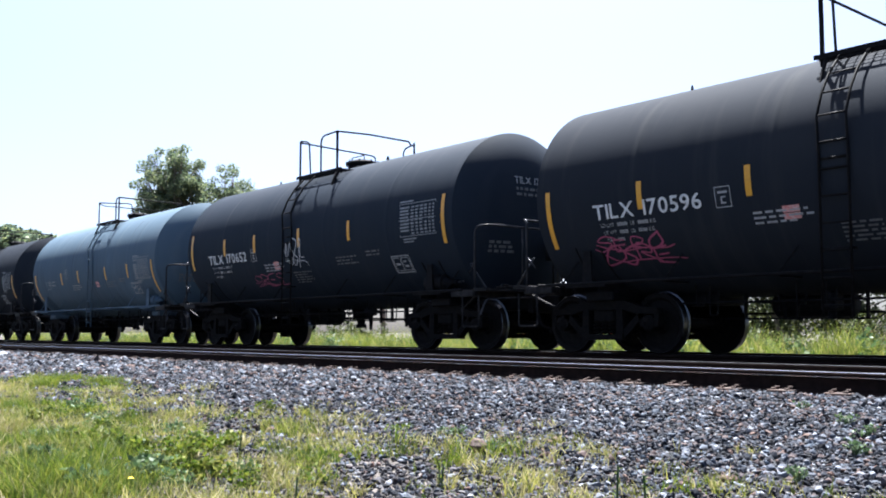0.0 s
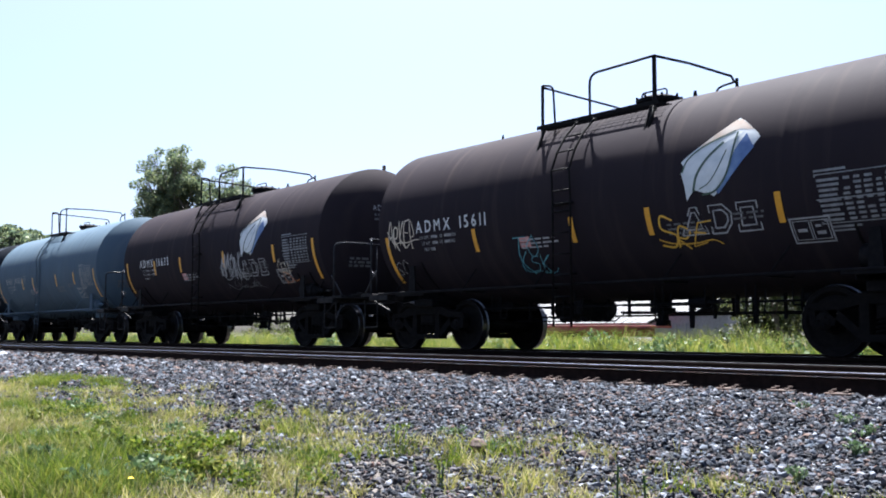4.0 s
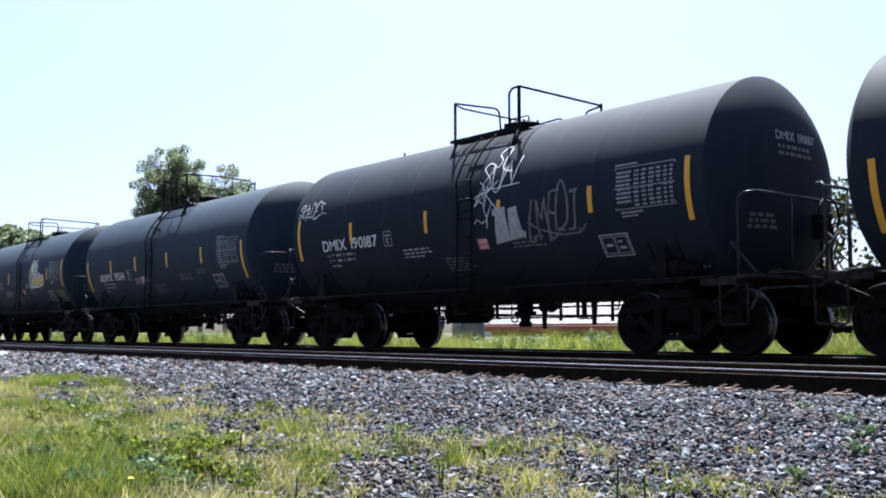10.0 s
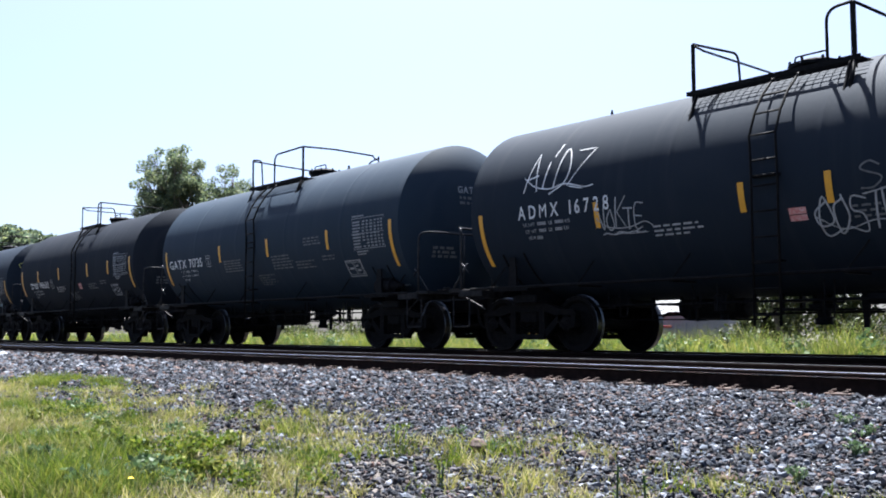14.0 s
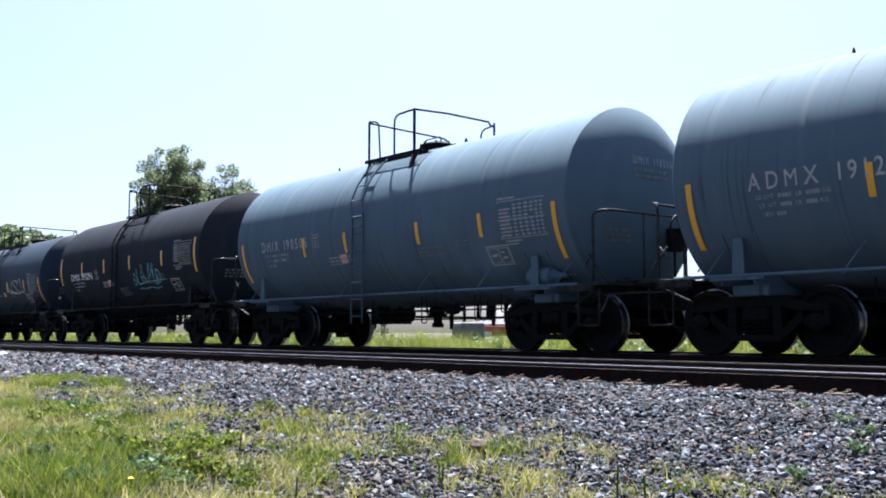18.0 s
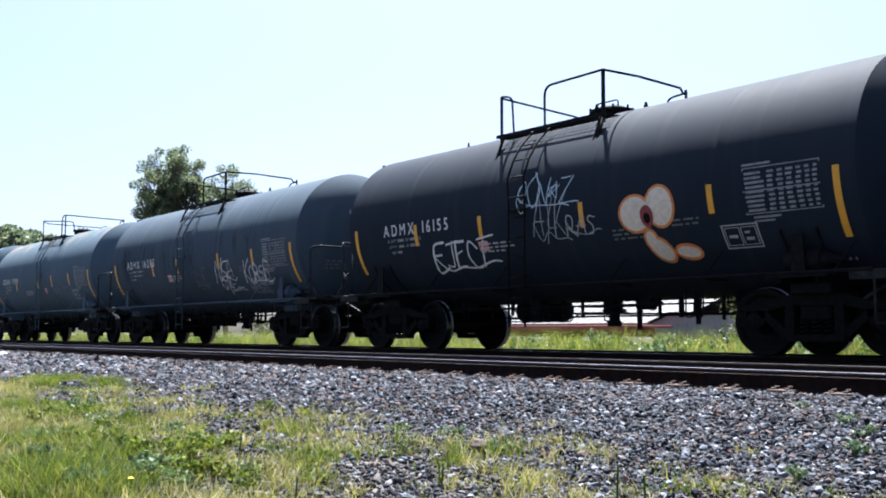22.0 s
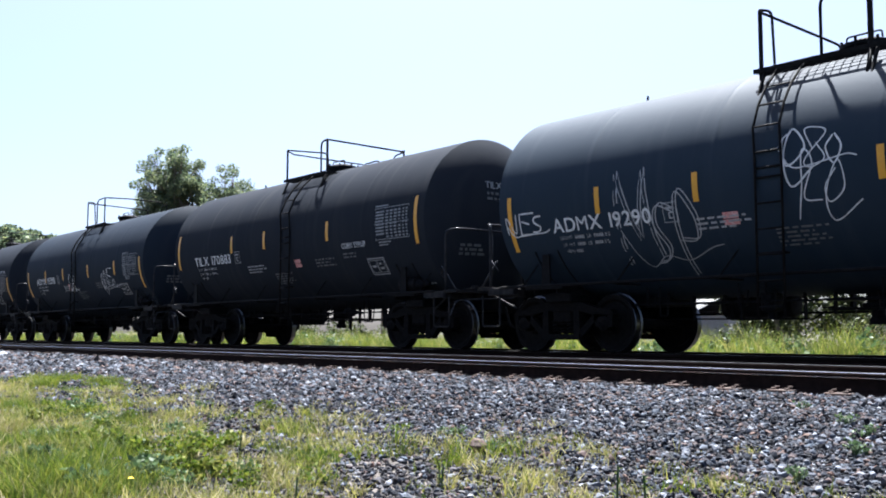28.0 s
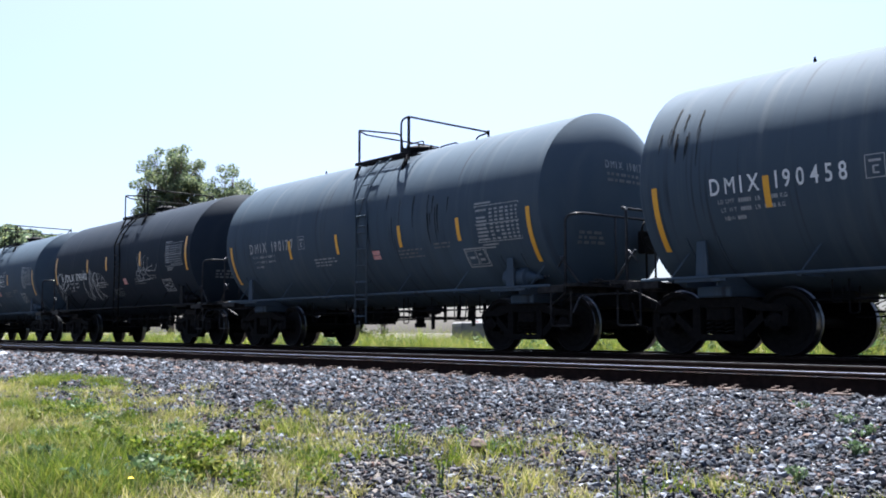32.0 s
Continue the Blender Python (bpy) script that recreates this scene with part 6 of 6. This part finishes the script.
def limbs(bm, rng, root, top, r0, targets):
    pts = [Vector(root).lerp(Vector(top), k / 5) + Vector((rng.normal() * 0.15, rng.normal() * 0.15, 0)) * (k > 0) for k in range(6)]
    for k, (a, b) in enumerate(zip(pts, pts[1:])):
        cyl(bm, a, b, r0 * (1 - k / 6.5), 9, r0 * (1 - (k + 1) / 6.5))
    for c, r in targets:
        at = pts[2].lerp(pts[5], float(rng.uniform(0, 0.9)))
        mid = at.lerp(Vector(c), 0.5) + Vector((0, 0, 0.1 * r))
        cyl(bm, at, mid, r0 * 0.32, 6, r0 * 0.2)
        cyl(bm, mid, Vector(c), r0 * 0.2, 6, r0 * 0.06)


def tree(label, seed, root, clumps, r0, per, leaf, mat="leaf", name="tree", category="tree", group=""):
    rng = np.random.default_rng(seed)
    ob = tagged(new(name), label, category, group)
    ob.location = root
    top = max(c[2] for c, r in clumps)
    mean = np.mean([c for c, r in clumps], 0)
    bm = bmesh.new()
    limbs(bm, rng, (0, 0, -0.1), (mean[0] * 0.7, mean[1] * 0.7, top * 0.85), r0, clumps)
    part("trunk", finish(bm, "trunk"), MAT["bark"], ob)
    v, f = crown_leaves(rng, clumps, per, leaf)
    me = bpy.data.meshes.new("crown")
    me.from_pydata(v.tolist(), [], f.tolist())
    me.materials.append(None)
    part("crown", me, MAT[mat], ob)
    return ob


def scatter_clumps(rng, n, wide, low, high, r0, r1, taper=0.6):
    out = []
    for _ in range(n):
        t = rng.random()
        w = wide * (1 - taper * t) * math.sqrt(rng.random())
        a = rng.uniform(0, 2 * math.pi)
        out.append(((w * math.cos(a), w * math.sin(a), low + (high - low) * t), rng.uniform(r0, r1)))
    return out


def crown_clumps(rng, n, wide, tall, mid, r0, r1):
    """Clumps filling a rounded crown, fewer and smaller towards its uneven rim."""
    out = []
    for _ in range(n):
        d = rng.normal(size=3)
        d /= np.linalg.norm(d)
        k = rng.random() ** 0.42 * rng.uniform(0.78, 1.0)
        out.append(((d[0] * wide * k, d[1] * wide * k, mid + d[2] * tall * k - 0.9 * (d[0] ** 2) * k), rng.uniform(r0, r1) * (1.15 - 0.45 * k)))
    return out


far_weeds()
RT = np.random.default_rng(21)
tree("tall rounded broadleaf tree with dense green crown", 1, (-101.9, 45, -0.2), crown_clumps(RT, 150, 4.7, 6.7, 15.3, 0.75, 1.3), 0.45, 320, 0.125)
tree("smaller broadleaf tree with open yellow-green crown", 2, (-88.9, 45, -0.2), crown_clumps(RT, 110, 3.3, 4.6, 13.0, 0.5, 1.0), 0.3, 300, 0.11)
tree("low broadleaf tree with green crown", 3, (-97.0, 46, -0.2), crown_clumps(RT, 60, 5.2, 3.4, 8.6, 0.8, 1.4), 0.3, 220, 0.14)
for k, (x, hh) in enumerate(((-392, 41), (-368, 37), (-412, 45), (-345, 30))):
    tree("distant dark green tree in a far tree line", 10 + k, (x, 112, 0), scatter_clumps(RT, 26, 11, hh * 0.3, hh - 4, 3.0, 5.0, 0.5), 0.7, 26, 0.9, group="far tree line")
for k, (x, y, hh, w) in enumerate(((-13.1, 22.8, 5.0, 1.5), (-10.9, 23.2, 4.8, 1.7), (-8.2, 22.4, 5.0, 1.9), (-14.9, 23.6, 4.9, 1.1), (-5.5, 22.8, 5.0, 1.9), (-16.0, 24.6, 1.8, 0.8))):
    tree("leafy roadside tree with pale green foliage", 30 + k, (x, y, -0.3), scatter_clumps(RT, 26, w, 0.9, hh - 0.4, 0.35, 0.7, 0.3), 0.10, 620, 0.065, "bush", group="trees behind the track")
for k, (x, y, hh) in enumerate(((-11.8, 19.2, 0.9), (-10.2, 19.6, 1.1), (-8.6, 19.0, 1.25), (-7.0, 19.5, 1.1), (-13.6, 20.2, 0.75), (-9.4, 20.6, 1.3))):
    tree("low tangled weedy shrub", 50 + k, (x, y, -0.34), scatter_clumps(RT, 14, 0.8, 0.15, hh, 0.2, 0.42, 0.3), 0.03, 700, 0.045, "bush", "shrub", "shrub", "shrubs behind the track")


for k, (x, y, hh) in enumerate(((-52, 31, 1.3), (-49, 30.5, 1.1), (-46.5, 31, 1.4), (-43.5, 30, 1.0), (-55.5, 31, 1.5), (-60, 32, 1.6))):
    tree("low scrubby roadside shrub in tall grass", 60 + k, (x, y, -0.3), scatter_clumps(RT, 14, 1.5, 0.2, hh, 0.3, 0.6, 0.3), 0.04, 220, 0.08, "bush", "shrub", "shrub", "shrubs behind the track")


weed("leafy blue-green broadleaf weed among grass", 70, -4.75, 1.95, 0.16, 0.11, 0.018, 420)
weed("dark green leafy weed among grass", 71, -5.25, 2.38, 0.14, 0.12, 0.016, 380, "green")
weed("dark green leafy weed among grass", 72, -4.6, 2.15, 0.15, 0.09, 0.018, 300, "green")
WR = np.random.default_rng(77)
for k in range(16):
    wy = float(WR.uniform(2.2, 4.3))
    weed("small sprawling green weed in gravel", 80 + k, -wy * float(WR.uniform(0.7, 3.2)), wy, float(WR.uniform(0.05, 0.10)), float(WR.uniform(0.04, 0.10)), 0.012, 120, "green" if k % 2 else "weed")
for k in range(26):
    wy = float(WR.uniform(1.55, 3.1))
    weed("leafy green weed rosette in short grass", 140 + k, -wy * float(WR.uniform(1.8, 3.3)), wy, float(WR.uniform(0.06, 0.13)), float(WR.uniform(0.05, 0.13)), float(WR.uniform(0.010, 0.017)), 190, "weed" if k % 3 == 0 else "green")
for k, (x, y, hh) in enumerate(((-2.54, 4.65, 0.10), (-3.04, 5.49, 0.08), (-2.33, 3.79, 0.09), (-2.73, 5.11, 0.08), (-3.7, 6.1, 0.07))):
    weed("low green weed tuft between ballast stones", 120 + k, x, y, 0.06, hh, 0.011, 60, "weed")


def stalk(seed, x, y, hh):
    """A single upright weed stem with a few narrow leaves."""
    rng = np.random.default_rng(seed)
    ob = tagged(new("weed_stalk"), "thin upright green weed stalk in gravel", "weed", "weed stalks at the ballast edge")
    ob.location = (x, y, ground_z(y) + lift(x, y) - 0.01)
    bm = bmesh.new()
    lean = Vector((rng.uniform(-0.1, 0.1), rng.uniform(-0.1, 0.1), 1.0)) * hh
    tube(bm, [(0, 0, 0), lean * 0.5, lean], 0.0045, 6)
    part("stem", finish(bm, "stem"), MAT["weed"], ob)
    for k in range(9):
        a, t = rng.uniform(0, 6.28), 0.2 + 0.09 * k
        p, d = lean * t, Vector((math.cos(a), math.sin(a), 0.7)) * rng.uniform(0.015, 0.035)
        w = Vector((-d.y, d.x, 0)).normalized() * 0.005
        bm = bmesh.new()
        vs = [bm.verts.new(q) for q in (p, p + d * 0.5 + w, p + d, p + d * 0.5 - w)]
        bm.faces.new(vs)
        part("leaf", finish(bm, "leaf"), MAT["green"], ob)


for k, (x, y, hh) in enumerate(((-2.67, 3.05, 0.20), (-2.52, 3.05, 0.17), (-3.45, 2.79, 0.14), (-3.52, 2.84, 0.13), (-3.7, 2.2, 0.13), (-5.0, 2.62, 0.16))):
    stalk(300 + k, x, y, hh)


def dandelion(seed, x, y):
    rng = np.random.default_rng(seed)
    ob = tagged(new("dandelion"), "small yellow dandelion flower in green grass", "flower", "dandelions in the grass")
    ob.location = (x, y, ground_z(y) + lift(x, y) - 0.01)
    bm = bmesh.new()
    tube(bm, [(0, 0, 0), (0.004, 0, 0.05), (0, 0.004, 0.10)], 0.002, 6)
    part("stem", finish(bm, "stem"), MAT["weed"], ob)
    bm = bmesh.new()
    for ring, n in ((0.015, 16), (0.010, 12), (0.006, 8)):
        for k in range(n):
            a = 2 * math.pi * (k + rng.uniform(0, 0.5)) / n
            d, w = Vector((math.cos(a), math.sin(a), 0.25)) * ring, Vector((-math.sin(a), math.cos(a), 0)) * 0.0035
            z = Vector((0, 0.004, 0.10 + 0.016 - ring * 0.7))
            bm.faces.new([bm.verts.new(q) for q in (z, z + d * 0.6 + w, z + d, z + d * 0.6 - w)])
    part("flower_head", finish(bm, "flower_head"), MAT["flower"], ob)


for k, (x, y) in enumerate(((-4.24, 1.70),)):
    dandelion(330 + k, x, y)


def loose_stone():
    bm = bmesh.new()
    bmesh.ops.create_icosphere(bm, subdivisions=2, radius=0.05)
    for v in bm.verts:
        v.co *= 1.0 + 0.35 * noise.noise(v.co * 22.0)
        v.co.z *= 0.75
    thing("stone", finish(bm, "stone"), MAT["rust"], "single rust-brown stone lying on grey ballast", "stone", at=pose(-4.01, 3.49, -0.10, 0, 0, 20))


loose_stone()


# ---- things beyond the far track ----
def hall():
    ob = tagged(new("warehouse"), "long low building with sunlit pale metal roof and red eave trim", "building")
    ob.location = (-112.0, 118.0, -0.2)
    bm = bmesh.new()
    box(bm, -26, 20, 0, 26, 0, 2.05)
    part("wall", finish(bm, "wall"), MAT["siding"], ob)
    for k in range(7):
        bm = bmesh.new()
        box(bm, -26, 20, -0.04, 0.0, 0.1 + k * 0.27, 0.34 + k * 0.27, 0.01)
        part("siding_board", finish(bm, "siding_board"), MAT["siding"], ob)
    for y0, y1 in ((-0.6, 13.0), (26.6, 13.0)):
        bm = bmesh.new()
        a = [bm.verts.new(p) for p in ((-26.6, y0, 2.06), (20.6, y0, 2.06), (20.6, y1, 6.6), (-26.6, y1, 6.6))]
        b = [bm.verts.new(v.co + Vector((0, 0, 0.15))) for v in a]
        bm.faces.new(a)
        bm.faces.new(b)
        for i in range(4):
            bm.faces.new((a[i], a[(i + 1) % 4], b[(i + 1) % 4], b[i]))
        part("roof_slope", finish(bm, "roof_slope"), MAT["roof_metal"], ob, "pale ribbed metal roof")
    for k in range(30):
        bm = bmesh.new()
        x = -26.2 + 1.6 * k
        prism(bm, [(x, 2.2), (x + 0.08, 2.2), (x + 0.08, 2.28), (x, 2.28)], -0.6, -0.5)
        for v in bm.verts:
            if v.co.y > -0.55:
                v.co.y, v.co.z = 13.0, v.co.z + 4.54
        part("roof_rib", finish(bm, "roof_rib"), MAT["roof_metal"], ob)
    for z, name in ((1.98, "eave_trim"), (0.95, "trim_band")):
        bm = bmesh.new()
        box(bm, -26.6, 20.6, -0.70, -0.62 if z > 1.5 else -0.042, z, z + 0.2)
        part(name, finish(bm, name), MAT["red_paint"], ob, "faded red trim")


def flatbed():
    ob = tagged(new("flatbed_trailer"), "low faded red flatbed trailer parked on the grass", "trailer")
    ob.location = (-24.4, 25.4, -0.29)
    ob.rotation_euler = (0, 0, radians(-3))
    bm = bmesh.new()
    box(bm, -3.8, 3.8, -1.1, 1.1, 0.94, 1.02, 0.01)
    box(bm, -3.8, 3.8, -1.13, -1.1, 0.84, 0.985)
    for x in (-3, -1.5, 0, 1.5, 3):
        box(bm, x - 0.05, x + 0.05, -1.1, 1.1, 0.82, 0.94)
    part("deck", finish(bm, "deck"), MAT["red_paint"], ob)
    bm = bmesh.new()
    box(bm, -3.87, -3.78, -1.1, -0.98, 0.8, 1.22, 0.01)
    part("stake", finish(bm, "stake"), MAT["red_paint"], ob)
    for x in (0.6, 1.4):
        for y in (-1.0, 1.0):
            bm = bmesh.new()
            lathe(bm, [(-0.12, 0.18), (-0.12, 0.33), (-0.08, 0.38), (0.08, 0.38), (0.12, 0.33), (0.12, 0.18)], "y", 20, (x, y, 0.38))
            part("wheel", smooth_edges(finish(bm, "wheel")), MAT["frame"], ob)
    for y in (-0.45, 0.45):
        bm = bmesh.new()
        box(bm, -3.6, 3.6, y - 0.05, y + 0.05, 0.66, 0.82)
        part("chassis_beam", finish(bm, "chassis_beam"), MAT["red_paint"], ob)


def shed():
    ob = tagged(new("shed"), "low grey metal shed with one sloped side among tall grass", "shed")
    ob.location = (-20.4, 27.0, -0.3)
    bm = bmesh.new()
    prism(bm, [(-1.55, 0), (-1.55, 1.12), (-0.75, 1.42), (1.5, 1.40), (1.5, 0)], 0, 2.2)
    part("wall", finish(bm, "wall"), MAT["roofing"], ob)
    for x0, z0, x1, z1 in ((-1.68, 1.10, -0.75, 1.45), (-0.75, 1.45, 1.6, 1.43)):
        bm = bmesh.new()
        prism(bm, [(x0, z0), (x1, z1), (x1, z1 + 0.04), (x0, z0 + 0.04)], -0.1, 2.3)
        part("roof_slope", finish(bm, "roof_slope"), MAT["frame"], ob)
    for k in range(7):
        bm = bmesh.new()
        x = -1.4 + 0.42 * k
        box(bm, x, x + 0.05, -0.025, 0.0, 0, 1.1, 0.008)
        part("wall_rib", finish(bm, "wall_rib"), MAT["roofing"], ob)


def block():
    bm = bmesh.new()
    box(bm, -0.95, 0.95, -0.4, 0.4, 0, 1.05, 0.04)
    for k in range(5):
        box(bm, -0.8 + k * 0.36, -0.62 + k * 0.36, -0.42, -0.4, 0.12, 0.9)
    thing("concrete_block", finish(bm, "concrete_block"), MAT["concrete"], "weathered pale concrete block standing in grass", "block", at=pose(-26.0, 22.2, -0.2, 0, 0, -30))


def utility_pole():
    ob = tagged(new("utility_pole"), "wooden utility pole with short crossarm", "utility pole")
    ob.location = (-55.8, 40, -0.2)
    bm = bmesh.new()
    cyl(bm, (0, 0, 0), (0, 0, 12.3), 0.17, 12, 0.12)
    part("pole", finish(bm, "pole"), MAT["pole_wood"], ob)
    bm = bmesh.new()
    box(bm, -0.9, 0.1, -0.06, 0.06, 11.45, 11.57)
    part("crossarm", finish(bm, "crossarm"), MAT["pole_wood"], ob)
    for x in (-0.8, -0.45):
        bm = bmesh.new()
        lathe(bm, [(11.57, 0.02), (11.62, 0.05), (11.70, 0.06), (11.74, 0.03)], "z", 10, (x, 0, 0))
        part("insulator", finish(bm, "insulator"), MAT["concrete"], ob)


hall()
shed()
flatbed()
block()
utility_pole()

# ---- how far the train has gone, every half second of each stretch ----
GONE = {0.0: [0.12, 5.24, 11.15, 16.36, 21.51, 27.44, 32.64, 37.98],
        5.5: [60.06, 66.1, 71.41, 76.84, 82.97, 88.4, 93.8, 99.22, 105.4, 110.9, 116.34, 122.57, 127.97, 133.45, 138.99, 145.21, 150.71, 156.27, 162.71],
        16.5: [185.97, 191.54, 197.09, 203.55, 209.13, 214.81, 221.19, 226.81, 232.37, 238.77, 244.39, 250.06, 255.98, 262.62, 268.4, 274.23, 280.87, 286.61, 292.31],
        27.5: [316.49, 323.16, 328.9, 334.78, 341.51, 347.24, 353.08, 359.83, 365.75, 371.54]}


def motions():
    way = [(t0 + 0.5 * k, s) for t0, row in GONE.items() for k, s in enumerate(row)]
    times, gone = np.array([w[0] for w in way]), np.array([w[1] for w in way])
    for car, tank, sets, x in TRAIN:
        walk(car, [(t, Matrix.Translation((x - s, TRAIN_Y, RAIL_TOP))) for t, s in way])
        # the wheels turn while the car passes
        seen = [k / FPS for k in range(0, 32 * FPS + 1) if -48 < x - np.interp(k / FPS, times, gone) < 4]
        ticks = sorted({0.0, 32.0, *seen})
        for ws in sets:
            at = ws.matrix_basis.translation.copy()
            rows, angle, last = [], 0.0, None
            for t in ticks:
                s = float(np.interp(t, times, gone))
                if last is not None and t - last[0] < 0.05:
                    angle -= (s - last[1]) / WHEEL
                rows.append((t, Matrix.Translation(at) @ Matrix.Rotation(angle, 4, "Y")))
                last = (t, s)
            walk(ws, rows)


motions()
